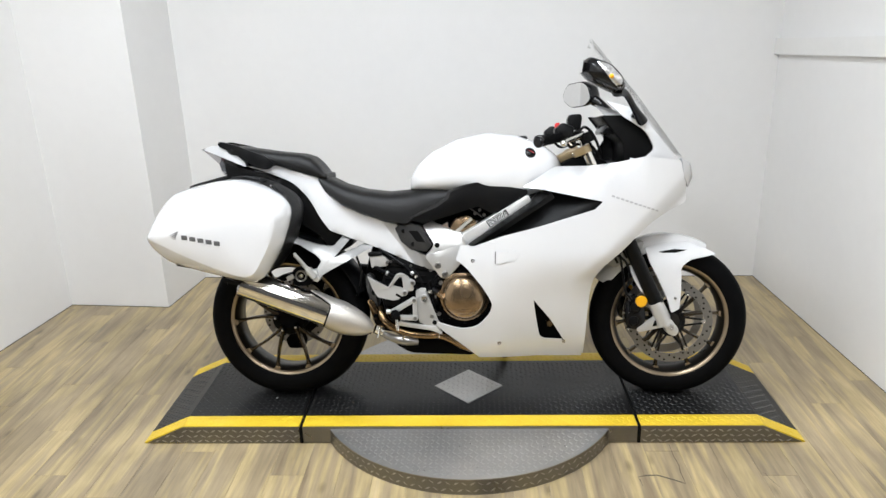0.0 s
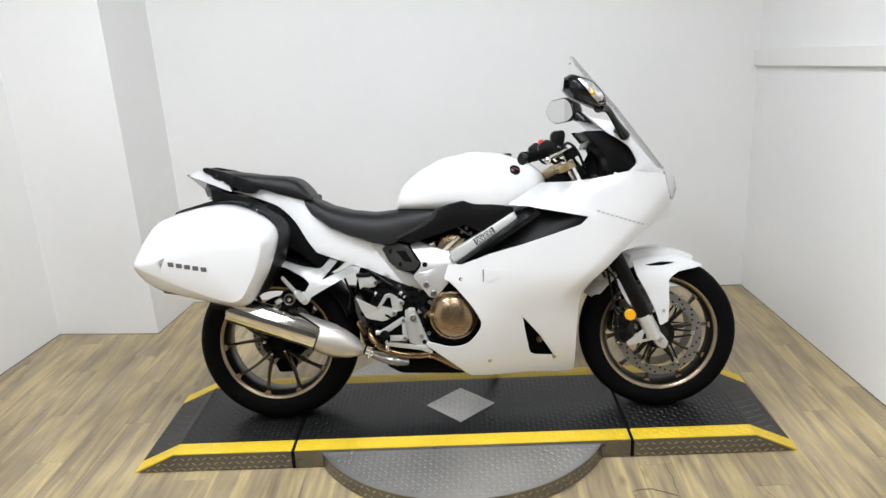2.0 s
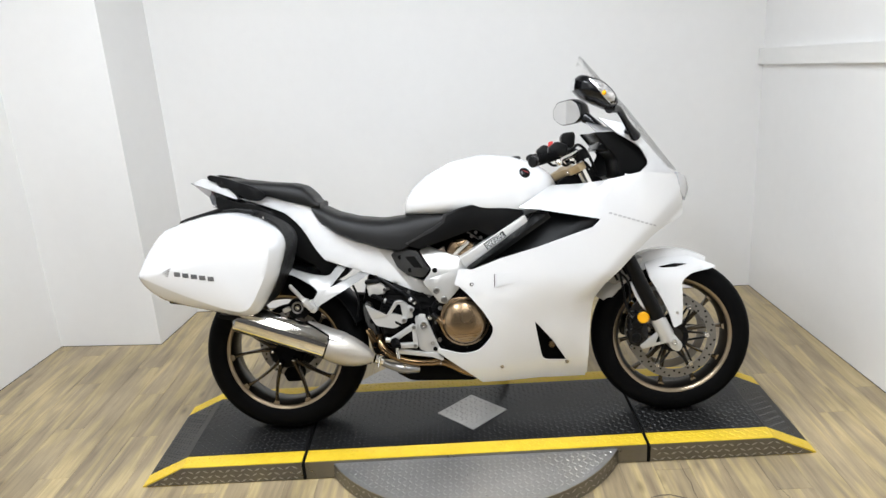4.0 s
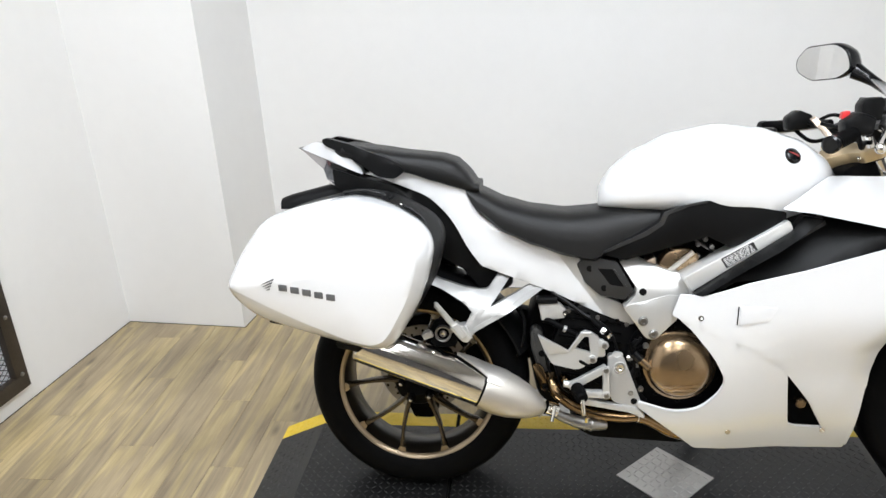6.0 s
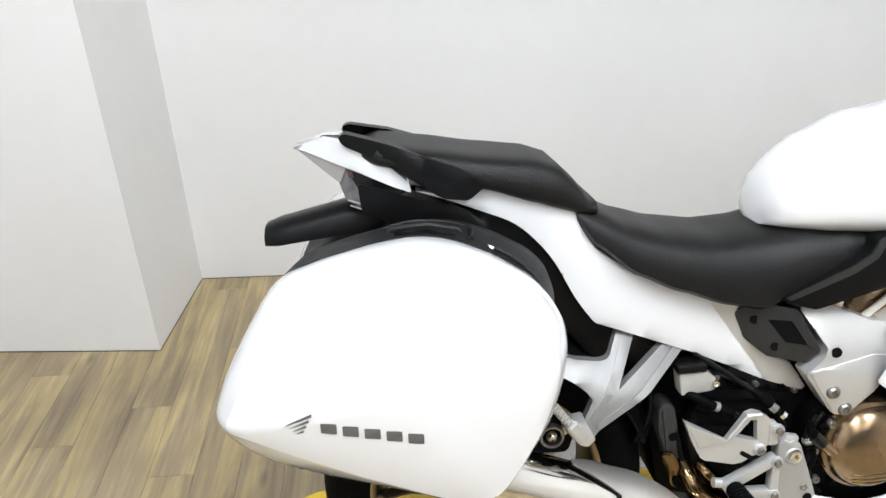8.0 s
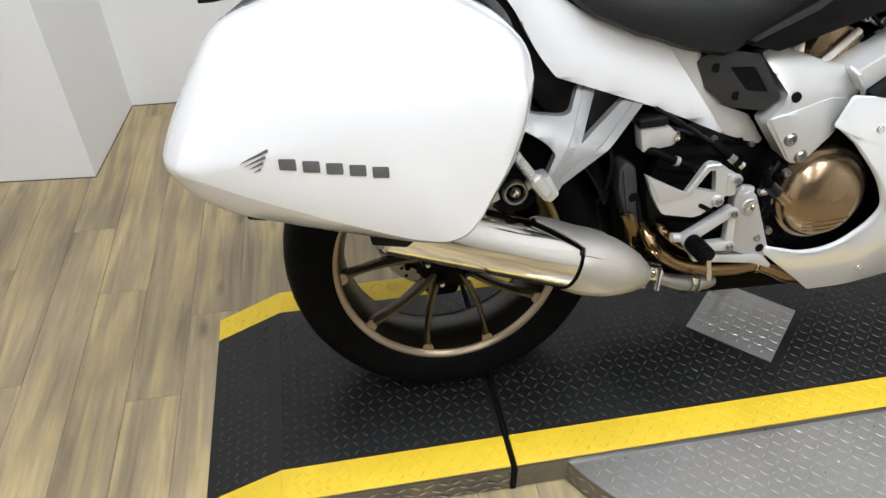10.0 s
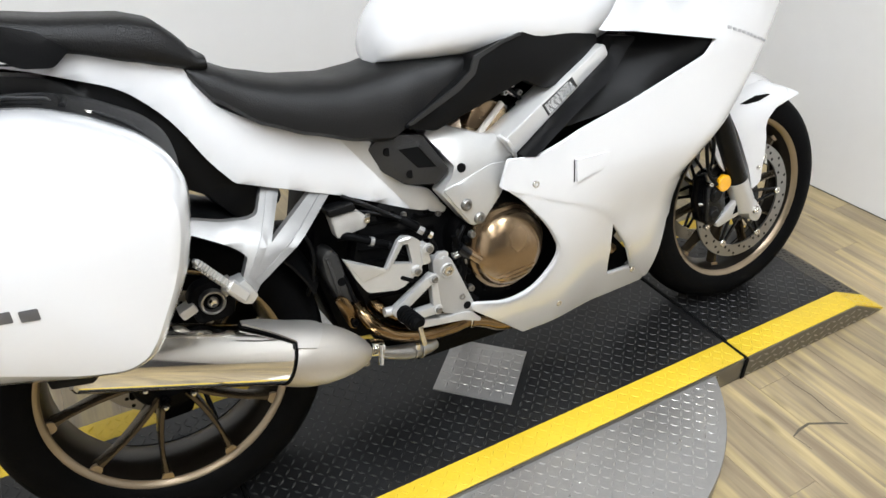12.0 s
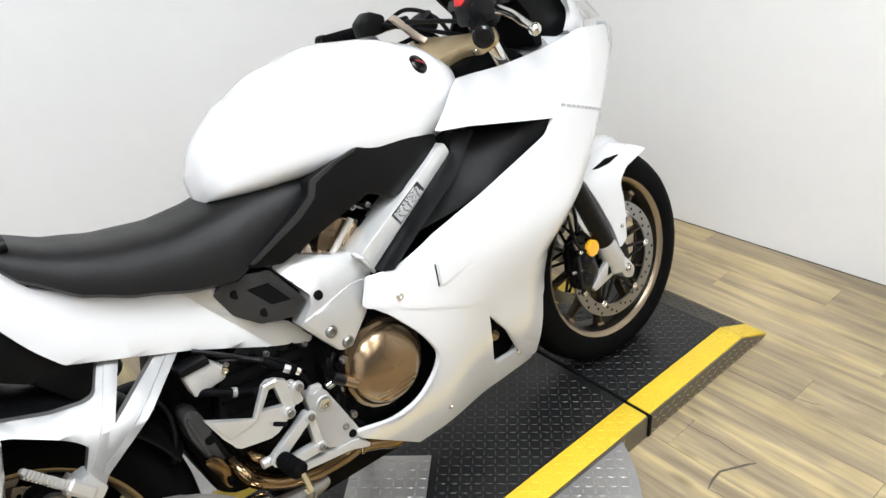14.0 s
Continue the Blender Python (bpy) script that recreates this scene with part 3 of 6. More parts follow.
# ---- wheels ----
def wheel(name, cx, cz, rad, half, label, rim_r=0.222):
    w = new(name)
    w.parent = bike
    w.location = (cx, 0, cz)
    w["label"] = label
    prof = []
    inner = rim_r + 0.004
    for i in range(17):
        t = -1 + i / 8
        y = half * math.sin(t * math.pi / 2)
        r = inner + (rad - inner) * (math.cos(t * math.pi / 2) ** 0.62 if abs(t) < 1 else 0)
        prof.append((r, y * (0.97 if abs(t) > 0.9 else 1)))
    prof += [(inner - 0.012, half * 0.86), (inner - 0.012, -half * 0.86)]
    tyre = part("tyre", lathe(bmesh.new(), prof, 0, 0, 96, True), RUBBER, w, "black road tyre", 50)
    # sipes of the tread
    bm = bmesh.new()
    for i in range(24):
        for sg in (-1, 1):
            a0 = 2 * math.pi * (i + 0.25 * sg) / 24
            pts = []
            for u in range(5):
                t = 0.22 + 0.14 * u
                y = half * math.sin(t * math.pi / 2) * sg
                r = inner + (rad - inner) * math.cos(t * math.pi / 2) ** 0.62 + 0.0004
                a = a0 + 0.028 * u
                pts.append((a, r, y))
            vs = [[bm.verts.new((r * math.cos(a + d), y, r * math.sin(a + d))) for d in (-0.006, 0.006)] for a, r, y in pts]
            for p, q in zip(vs, vs[1:]):
                bm.faces.new((p[0], p[1], q[1], q[0]))
    tagged(part("tread_groove", bm, GAP, tyre, smooth=0), kind="stuff")
    h = half * 0.80
    # a thin bright lip, then a barrel whose near-black colour holds its shade
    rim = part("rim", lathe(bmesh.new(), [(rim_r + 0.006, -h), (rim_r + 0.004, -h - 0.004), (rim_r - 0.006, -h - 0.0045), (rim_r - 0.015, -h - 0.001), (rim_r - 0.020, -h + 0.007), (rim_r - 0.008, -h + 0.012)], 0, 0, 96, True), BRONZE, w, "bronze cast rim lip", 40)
    part("rim_well", lathe(bmesh.new(), [(rim_r - 0.0202, -h + 0.0065), (rim_r - 0.024, -h + 0.016), (rim_r - 0.0315, -h * 0.45), (rim_r - 0.0315, h * 0.45), (rim_r - 0.016, h - 0.014), (rim_r - 0.006, h + 0.003), (rim_r + 0.004, h), (rim_r - 0.004, h - 0.012), (rim_r - 0.026, h * 0.42), (rim_r - 0.026, -h * 0.42), (rim_r - 0.010, -h + 0.012)], 0, 0, 96, True), RIMSHADE, rim, "bronze rim barrel with its shade in a near-black colour", smooth=40)
    return w


def spokes(w, pairs, r0, r1, y0, y1, near, far, phase=0.0, wide=0.008):
    """Forked pairs of spokes: each pair leaves the hub close together and spreads to the rim, where it ends in a bright foot."""
    for i in range(pairs * 2):
        bm = bmesh.new()
        mid = 2 * math.pi * (i // 2) / pairs + phase
        sg = 1 if i % 2 else -1
        rings = []
        for k in range(9):
            t = k / 8
            r, ang = r0 + (r1 - r0) * t, mid + sg * (near + (far - near) * t ** 0.85)
            y = y0 + (y1 - y0) * t
            ww = wide * (1.35 - 0.72 * t + 6.5 * max(0, t - 0.82))
            d = 0.018 - 0.006 * t
            c, s = math.cos(ang), math.sin(ang)
            rings.append([(r * c - u * s, y + v, r * s + u * c) for u, v in ((-ww, -d * 0.35), (-ww * 0.45, -d), (ww * 0.45, -d), (ww, -d * 0.35), (ww * 0.8, d), (-ww * 0.8, d))])
        sp = part("spoke", loft(bm, rings), SPOKE, w, smooth=25)
        ang = mid + sg * far
        c, s = math.cos(ang), math.sin(ang)
        ft = [[(r * c - u * s, y1 - 0.0125 + dy, r * s + u * c) for u, dy in ((-q, 0), (q, 0), (q * 0.8, 0.012), (-q * 0.8, 0.012))] for r, q in ((r1 - 0.010, wide * 1.1), (r1 - 0.004, wide * 1.75), (r1 + 0.002, wide * 1.9))]
        part("spoke_foot", loft(bmesh.new(), ft), BRONZE, sp, smooth=0)


RX, RZ, FX, FZ = -0.697, 0.309, 0.768, 0.291
rear = wheel("rear_wheel", RX, RZ, 0.311, 0.090, "rear wheel with thin bronze spokes", 0.229)
spokes(rear, 5, 0.040, 0.206, -0.048, -0.056, 0.10, 0.325, radians(-123), 0.0062)
part("hub", lathe(bmesh.new(), [(0.03, -0.055), (0.036, -0.06), (0.062, -0.055), (0.068, -0.045), (0.07, 0.05), (0.03, 0.06)], 0, 0, 40), DARK, rear, smooth=40)
for i in range(5):
    a = 2 * math.pi * i / 5 + 0.5
    bm = lathe(bmesh.new(), [(0.002, -0.082), (0.007, -0.082), (0.009, -0.078), (0.012, -0.066), (0.013, -0.05)], 0.045 * math.cos(a), 0.045 * math.sin(a), 12)
    part("wheel_nut", bm, GLOSSBLACK, rear, smooth=30)
    part("stud", lathe(bmesh.new(), [(0.001, -0.088), (0.004, -0.087), (0.005, -0.082)], 0.045 * math.cos(a), 0.045 * math.sin(a), 10), CHROME, rear)
rear_disc = part("brake_disc", lathe(bmesh.new(), [(0.098, 0.062), (0.132, 0.062), (0.132, 0.068), (0.098, 0.068)], 0, 0, 64, True), STEEL, rear, "drilled steel brake disc", 30)
bm = bmesh.new()
for i in range(40):
    a = 2 * math.pi * i / 40
    r = (0.106, 0.115, 0.124)[i % 3]
    bmesh.ops.create_circle(bm, cap_ends=True, segments=8, radius=0.0042, matrix=Matrix.Translation((r * math.cos(a), 0.0614, r * math.sin(a))) @ Matrix.Rotation(radians(90), 4, "X"))
tagged(part("drilling", bm, GAP, rear_disc, smooth=0), kind="stuff")
part("rear_caliper", slab(bmesh.new(), fillet([(-0.02, -0.085), (0.03, -0.080), (0.045, -0.115), (0.03, -0.150), (-0.03, -0.150), (-0.045, -0.115)], 0.01), 0.045, 0.085, 0.005), DARK, rear, "black rear brake caliper")
for k in range(10):
    a = 2 * math.pi * k / 10
    part("carrier_arm", slab(bmesh.new(), bar((0.06 * math.cos(a), 0.06 * math.sin(a)), (0.104 * math.cos(a + 0.2), 0.104 * math.sin(a + 0.2)), 0.010, 0.006), 0.050, 0.060, 0.001), DARK, rear)
part("disc_carrier", lathe(bmesh.new(), [(0.066, 0.055), (0.102, 0.060), (0.102, 0.07), (0.066, 0.07)], 0, 0, 40, True), DARK, rear, smooth=30)

front = wheel("front_wheel", FX, FZ, 0.295, 0.060, "front wheel with thin bronze spokes and twin brake discs", 0.226)
front.location.y, front.rotation_euler.z = -0.012, radians(-3)
rear.location.y = 0.01
spokes(front, 5, 0.036, 0.200, -0.012, -0.014, 0.16, 0.315, 0.42, 0.0062)
part("hub", lathe(bmesh.new(), [(0.02, -0.07), (0.042, -0.065), (0.045, -0.05), (0.036, -0.03), (0.036, 0.03), (0.045, 0.05), (0.042, 0.065), (0.02, 0.07)], 0, 0, 32), RIMSHADE, front, smooth=40)
for sg in (-1, 1):
    bm = bmesh.new()
    # a drilled ring: two rows of holes
    lathe(bm, [(0.124, sg * 0.064), (0.156, sg * 0.064), (0.156, sg * 0.069), (0.124, sg * 0.069)], 0, 0, 80, True)
    disc_ob = part("brake_disc", bm, STEEL, front, "drilled steel brake disc", 30)
    bm = bmesh.new()
    for i in range(48):
        a = 2 * math.pi * i / 48
        r = (0.131, 0.140, 0.149)[i % 3]
        bmesh.ops.create_circle(bm, cap_ends=True, segments=8, radius=0.0040, matrix=Matrix.Translation((r * math.cos(a), sg * 0.0694, r * math.sin(a))) @ Matrix.Rotation(radians(90), 4, "X"))
    tagged(part("drilling", bm, GAP, disc_ob, smooth=0), kind="stuff")
    bm = lathe(bmesh.new(), [(0.036, sg * 0.062), (0.056, sg * 0.062), (0.056, sg * 0.069), (0.036, sg * 0.069)], 0, 0, 40, True)
    carrier = part("disc_carrier", bm, GLOSSBLACK, front, "black disc carrier", 30)
    for i in range(6):
        a = 2 * math.pi * i / 6
        for d in (-0.22, 0.22):
            p, q = (0.046 * math.cos(a + 1.7 * d), 0.046 * math.sin(a + 1.7 * d)), (0.120 * math.cos(a + 0.25 * d), 0.120 * math.sin(a + 0.25 * d))
            part("carrier_arm", slab(bmesh.new(), bar(p, q, 0.0042, 0.0034), sg * 0.064, sg * 0.0695, 0.0008), GLOSSBLACK, carrier)
    for i in range(6):
        a = 2 * math.pi * i / 6
        part("disc_button", bolt(bmesh.new(), 0.123 * math.cos(a), sg * 0.069, 0.123 * math.sin(a), 0.0095, 0.004 * (1 if sg < 0 else -1)), CHROME, front)

# ---- front fork, brakes, mudguard ----
for sg in (-1, 1):
    fork = new("fork_leg")
    fork.parent = bike
    y = sg * 0.108
    part("fork_tube", tube(bmesh.new(), [(0.485, y, 0.86), (0.495, y, 0.83), (0.704, y, 0.368), (0.711, y, 0.355)], [0.026, 0.0265, 0.0265, 0.024], 20), BLACK, fork, "black upper fork tube")
    part("slider", tube(bmesh.new(), [(0.700, y, 0.372), (0.730, y, 0.310), (0.733, y, 0.282)], [0.0275, 0.0285, 0.026], 20), ALU, fork, "silver lower fork leg")
    part("axle_clamp", slab(bmesh.new(), fillet([(0.723, 0.30), (0.753, 0.315), (0.788, 0.268), (0.773, 0.243), (0.743, 0.255)], 0.012), y - 0.02, y + 0.02, 0.004), ALU, fork)
    bm = bolt(bmesh.new(), 0.754, y - sg * -0.021, 0.282, 0.011, 0.008 * -sg)
    part("axle_bolt", bm, CHROME, fork)
    br = part("caliper_bracket", slab(bmesh.new(), fillet([(0.710, 0.345), (0.733, 0.315), (0.758, 0.280), (0.723, 0.275), (0.64, 0.258), (0.632, 0.272), (0.693, 0.315)], 0.006), y - 0.006, y + 0.008, 0.003), ALU, fork)
    part("bracket_hole", slab(bmesh.new(), fillet([(0.700, 0.305), (0.722, 0.300), (0.728, 0.288), (0.690, 0.280)], 0.004), y - 0.0068, y + 0.0088, 0), GAP, br)
    part("caliper_piston", lathe(bmesh.new(), [(0.001, y + sg * 0.004), (0.017, y + sg * 0.004), (0.020, y)], 0.628, 0.348, 20), DARK, fork)
    part("bleed_nipple", tube(bmesh.new(), [(0.60, y, 0.392), (0.594, y, 0.412)], 0.004, 8), STEEL, fork)
    cal = part("brake_caliper", slab(bmesh.new(), fillet([(0.632, 0.40), (0.662, 0.37), (0.668, 0.30), (0.645, 0.262), (0.60, 0.275), (0.588, 0.33), (0.60, 0.39)], 0.012), y - 0.002 if sg < 0 else y - 0.045, y + 0.045 if sg < 0 else y + 0.002, 0.006), GLOSSBLACK, fork, "black front brake caliper")
    for x, z, r in ((0.628, 0.352, 0.019), (0.622, 0.300, 0.019)):
        part("caliper_pot", lathe(bmesh.new(), [(0.001, y + sg * 0.010), (r * 0.6, y + sg * 0.010), (r * 0.7, y + sg * 0.007), (r, y + sg * 0.006), (r * 1.08, y)], x, z, 24), BLACK, cal)
    part("caliper_rib", slab(bmesh.new(), strut((0.598, 0.372), (0.600, 0.290), 0.006, 0.006), y - 0.006, y + 0.006, 0.002), GLOSSBLACK, cal)
    part("pad_pin", tube(bmesh.new(), [(0.585, y - sg * 0.01, 0.33), (0.604, y + sg * 0.004, 0.335)], 0.004, 8), STEEL, cal)
    for x, z in ((0.605, 0.385), (0.600, 0.272)):
        part("caliper_bolt", bolt(bmesh.new(), x, y + sg * 0.003, z, 0.008, -sg * 0.007), CHROME, cal)
    rf = part("reflector", lathe(bmesh.new(), [(0.001, y + sg * 0.014), (0.0185, y + sg * 0.014), (0.0215, y + sg * 0.011), (0.0215, y + sg * 0.002)], 0.648, 0.377, 28), AMBER, fork, "round amber reflector")
    part("mudguard_stay", slab(bmesh.new(), fillet([(0.598, 0.512), (0.640, 0.510), (0.670, 0.425), (0.662, 0.398), (0.642, 0.420), (0.622, 0.455)], 0.006), y * 0.95 - 0.004, y * 0.95 + 0.004, 0.002), WHITE, fork)
    part("stay_bolt", bolt(bmesh.new(), 0.660, y * 0.95 + sg * 0.006, 0.414, 0.007, -sg * 0.006), CHROME, fork)
    bm = tube(bmesh.new(), curve([(0.56, y, 0.60), (0.575, y + sg * 0.01, 0.50), (0.588, y + sg * 0.012, 0.42), (0.61, y + sg * 0.02, 0.385)]), 0.0045, 8)
    part("brake_hose", bm, BLACK, fork)


mud = new("front_mudguard")
mud.parent = bike
mud["label"] = "white front mudguard"
# crown of the mudguard, wrapped over the tyre
rings = []
for i in range(22):
    a = radians(150 - i * 4.15)
    rr = 0.319 + 0.012 * math.sin(i / 21 * math.pi)
    ring = []
    wdt = 0.078 * min(1, 0.45 + (i + 1) / 9) * min(1, 0.30 + (22 - i) / 8)
    for j in range(13):
        u = -1 + j / 6
        ring.append((FX + (rr - 0.050 * abs(u) ** 2.6) * math.cos(a), wdt * u, FZ + (rr - 0.050 * abs(u) ** 2.6) * math.sin(a)))
    for j in range(13):
        u = 1 - j / 6
        ring.append((FX + (rr - 0.004 - 0.050 * abs(u) ** 2.6) * math.cos(a), (wdt - 0.003) * u, FZ + (rr - 0.004 - 0.050 * abs(u) ** 2.6) * math.sin(a)))
    rings.append(ring)
part("crown", loft(bmesh.new(), rings), WHITE, mud, smooth=50)
for side in (-1, 1):
    pts = fillet([(0.665, 0.572), (0.735, 0.592), (0.83, 0.592), (0.90, 0.562), (0.925, 0.548), (0.83, 0.530), (0.792, 0.505, 0.03), (0.796, 0.42, 0.03), (0.79, 0.345), (0.760, 0.33), (0.745, 0.385, 0.03), (0.705, 0.47, 0.03), (0.678, 0.52)], 0.008)
    leg = part("side_panel", panel(pts, lambda x, z: -(0.112 - 0.045 * max(0, (z - 0.50) / 0.09) ** 2), 0.003, 0.012, 0.025, side > 0), WHITE, mud, smooth=50)
    y = side * 0.0855
    part("vent", slab(bmesh.new(), fillet([(0.712, 0.559), (0.770, 0.568), (0.816, 0.565), (0.755, 0.549)], 0.002), y - 0.009, y + 0.009, 0.001), GAP, leg, "black slot")
    part("panel_bolt", bolt(bmesh.new(), 0.772, side * 0.113, 0.388, 0.006, 0.004 * -side * -1 * -1), CHROME, leg)

# ---- frame, engine and chassis in the middle ----
bm = bmesh.new()
slab(bm, fillet([(-0.36, 0.26), (-0.40, 0.45), (-0.36, 0.60), (-0.20, 0.70), (0.10, 0.74), (0.28, 0.70), (0.42, 0.55), (0.40, 0.32), (0.28, 0.22), (-0.02, 0.21), (-0.22, 0.235)], 0.04), -0.05, 0.13, 0.02)
P("engine_block", bm, DARK, None, "black engine block")
bm = slab(bmesh.new(), fillet([(-0.30, 0.30), (-0.335, 0.42), (-0.30, 0.53), (-0.22, 0.57), (-0.12, 0.55), (-0.08, 0.50), (-0.10, 0.29)], 0.03), -0.088, -0.04, 0.012)
P("gearbox_cover", bm, BLACK, None, "black plastic cover over the gearbox")
bm = slab(bmesh.new(), fillet([(-0.125, 0.31), (-0.13, 0.47), (-0.06, 0.525), (0.045, 0.53), (0.12, 0.44), (0.125, 0.34), (0.06, 0.275), (-0.05, 0.27)], 0.035), -0.128, -0.07, 0.01)
P("crankcase", bm, DARK, None, "black crankcase")
CX, CZ = -0.008, 0.406
clutch = P("clutch_cover", lathe(bmesh.new(), [(0.0005, -0.1775), (0.030, -0.1765), (0.050, -0.1735), (0.065, -0.168), (0.076, -0.159), (0.082, -0.149), (0.084, -0.142), (0.0905, -0.139), (0.0925, -0.132), (0.0925, -0.11)], CX, CZ, 56), COPPER, None, "bronze clutch cover")
bm = bmesh.new()
slab(bm, fillet([(-0.085, 0.355), (-0.104, 0.40), (-0.088, 0.47), (-0.05, 0.497), (0.02, 0.498), (-0.03, 0.44), (-0.04, 0.36)], 0.02), -0.146, -0.11, 0.008)
part("cover_lobe", bm, COPPER, clutch)
for zz, reach in ((0.364, 0.044), (0.354, 0.040), (0.344, 0.034)):
    part("cover_rib", panel(bar((CX - reach, zz - 0.002), (CX + reach, zz + 0.002), 0.0022, 0.0022), lambda x, z: skin(clutch, x, z)[0].y - 0.0022, 0.0008, 0.004, 0.02), COPPER, clutch, smooth=50)
for k in range(5):
    x = CX - 0.034 + 0.0145 * k
    part("raised_mark", panel([(x, 0.401 + 0.0004 * k), (x + 0.010, 0.401 + 0.0004 * k), (x + 0.010, 0.409 + 0.0004 * k), (x, 0.409 + 0.0004 * k)], lambda x, z: skin(clutch, x, z)[0].y - 0.0012, 0.0005, 0.003, 0.02), COPPER, clutch, smooth=50)
for i in range(9):
    a = radians(100 + i * 34)
    part("cover_bolt", bolt(bmesh.new(), CX + 0.098 * math.cos(a), -0.128, CZ + 0.098 * math.sin(a), 0.006, 0.008), DARK, clutch)
bm = tube(bmesh.new(), [(-0.125, -0.15, 0.44), (-0.085, -0.155, 0.405)], [0.0095, 0.0105], 14)
P("hose_stub", bm, COPPER)
bm = bmesh.new()
tube(bm, [(-0.126, -0.150, 0.442), (-0.108, -0.154, 0.424)], 0.0125, 14)
P("hose_clamp", bm, GLOSSBLACK)
bm = tube(bmesh.new(), curve([(-0.135, -0.15, 0.47), (-0.118, -0.15, 0.40), (-0.125, -0.145, 0.35), (-0.09, -0.14, 0.31)]), 0.006, 8)
P("cable", bm, DARK)
bm = bmesh.new()
slab(bm, fillet([(0.008, 0.706), (-0.040, 0.700), (-0.064, 0.655), (-0.05, 0.60), (0.03, 0.60), (0.050, 0.680)], 0.02), -0.095, -0.03, 0.012)
P("cylinder_head_cover", bm, COPPER, None, "bronze cylinder head cover")
bm = slab(bmesh.new(), fillet([(0.045, 0.685), (0.012, 0.64), (0.05, 0.62), (0.085, 0.685)], 0.008), -0.10, -0.03, 0.006)
P("ignition_coil", bm, DARK)
P("vacuum_pipe", tube(bmesh.new(), [(-0.036, -0.104, 0.645), (0.022, -0.104, 0.695)], 0.0065, 10), mat("pale_pipe", (0.62, 0.58, 0.52), 0.35), None, "pale rubber pipe")
P("throttle_casting", slab(bmesh.new(), fillet([(0.020, 0.690), (0.048, 0.682), (0.056, 0.650), (0.036, 0.638), (0.010, 0.660)], 0.008), -0.092, -0.04, 0.006), mat("grey_throttle_casting", (0.30, 0.295, 0.285), 0.4, metal=0.6), None, "grey throttle body casting")
P("air_box_stub", slab(bmesh.new(), fillet([(-0.092, 0.668), (-0.068, 0.680), (-0.066, 0.654), (-0.088, 0.652)], 0.004), -0.092, -0.05, 0.003), PALEBRONZE)
for x, z in ((0.035, 0.712), (0.068, 0.706), (0.066, 0.672), (0.080, 0.668), (0.052, 0.725)):
    P("throttle_fitting", bolt(bmesh.new(), x, -0.092, z, 0.0065, 0.008), STEEL)
P("cable", tube(bmesh.new(), curve([(0.02, -0.085, 0.735), (0.05, -0.092, 0.715), (0.072, -0.094, 0.690), (0.085, -0.09, 0.655)]), 0.004, 8), BLACK)
P("cable", tube(bmesh.new(), curve([(0.0, -0.08, 0.74), (0.03, -0.088, 0.722), (0.06, -0.09, 0.70), (0.10, -0.085, 0.69)]), 0.003, 8), STEEL)

# frame plate, spar, guard and bolts
def plate_y(x, z):
    return -0.151 + 0.55 * max(0, z - 0.608)


plate = P("frame_plate", panel(fillet([(-0.160, 0.672), (-0.128, 0.683), (-0.036, 0.648), (-0.012, 0.645), (0.016, 0.600), (-0.012, 0.578), (-0.022, 0.530), (-0.072, 0.476, 0.02), (-0.095, 0.480, 0.02), (-0.152, 0.560), (-0.124, 0.590), (-0.119, 0.608)], 0.006), plate_y, 0.004, 0.04, 0.02), ALU, None, "silver cast frame plate", 30)
part("frame_plate_foot", panel(fillet([(-0.148, 0.566), (-0.040, 0.596), (-0.006, 0.592), (-0.022, 0.532), (-0.072, 0.480), (-0.095, 0.484)], 0.005), lambda x, z: -0.1565, 0.003, 0.012, 0.02), ALU, plate, smooth=30)
for x, z in ((-0.104, 0.528), (-0.078, 0.494)):
    part("frame_bolt", lathe(bmesh.new(), [(0.0005, -0.157), (0.005, -0.157), (0.006, -0.162), (0.0085, -0.162), (0.0105, -0.160), (0.0125, -0.1565), (0.0125, -0.148)], x, z, 20), STEEL, plate)
part("hole", lathe(bmesh.new(), [(0.0005, -0.1522), (0.009, -0.1522), (0.0095, -0.149)], -0.106, 0.602, 20), GAP, plate)
spar = P("frame_spar", slab(bmesh.new(), fillet([(-0.014, 0.642), (0.006, 0.605), (0.238, 0.760, 0.008), (0.227, 0.784, 0.008)], 0.004), -0.166, -0.09, 0.004), mat("bright_spar_aluminium", (0.70, 0.695, 0.68), 0.36, metal=0.45, var=0.04, scale=10), None, "silver diagonal frame spar")
part("weld_bead", tube(bmesh.new(), [(-0.016, -0.150, 0.646), (-0.010, -0.168, 0.636), (0.000, -0.1685, 0.618), (0.008, -0.164, 0.602)], 0.0042, 10), ALU, spar)
d = Vector((0.2355, 0.148)).normalized()
nn = Vector((-d.y, d.x))


def on_spar(u, v):
    p = Vector((-0.0035, 0.6235)) + d * u + nn * v
    return p.x, p.y


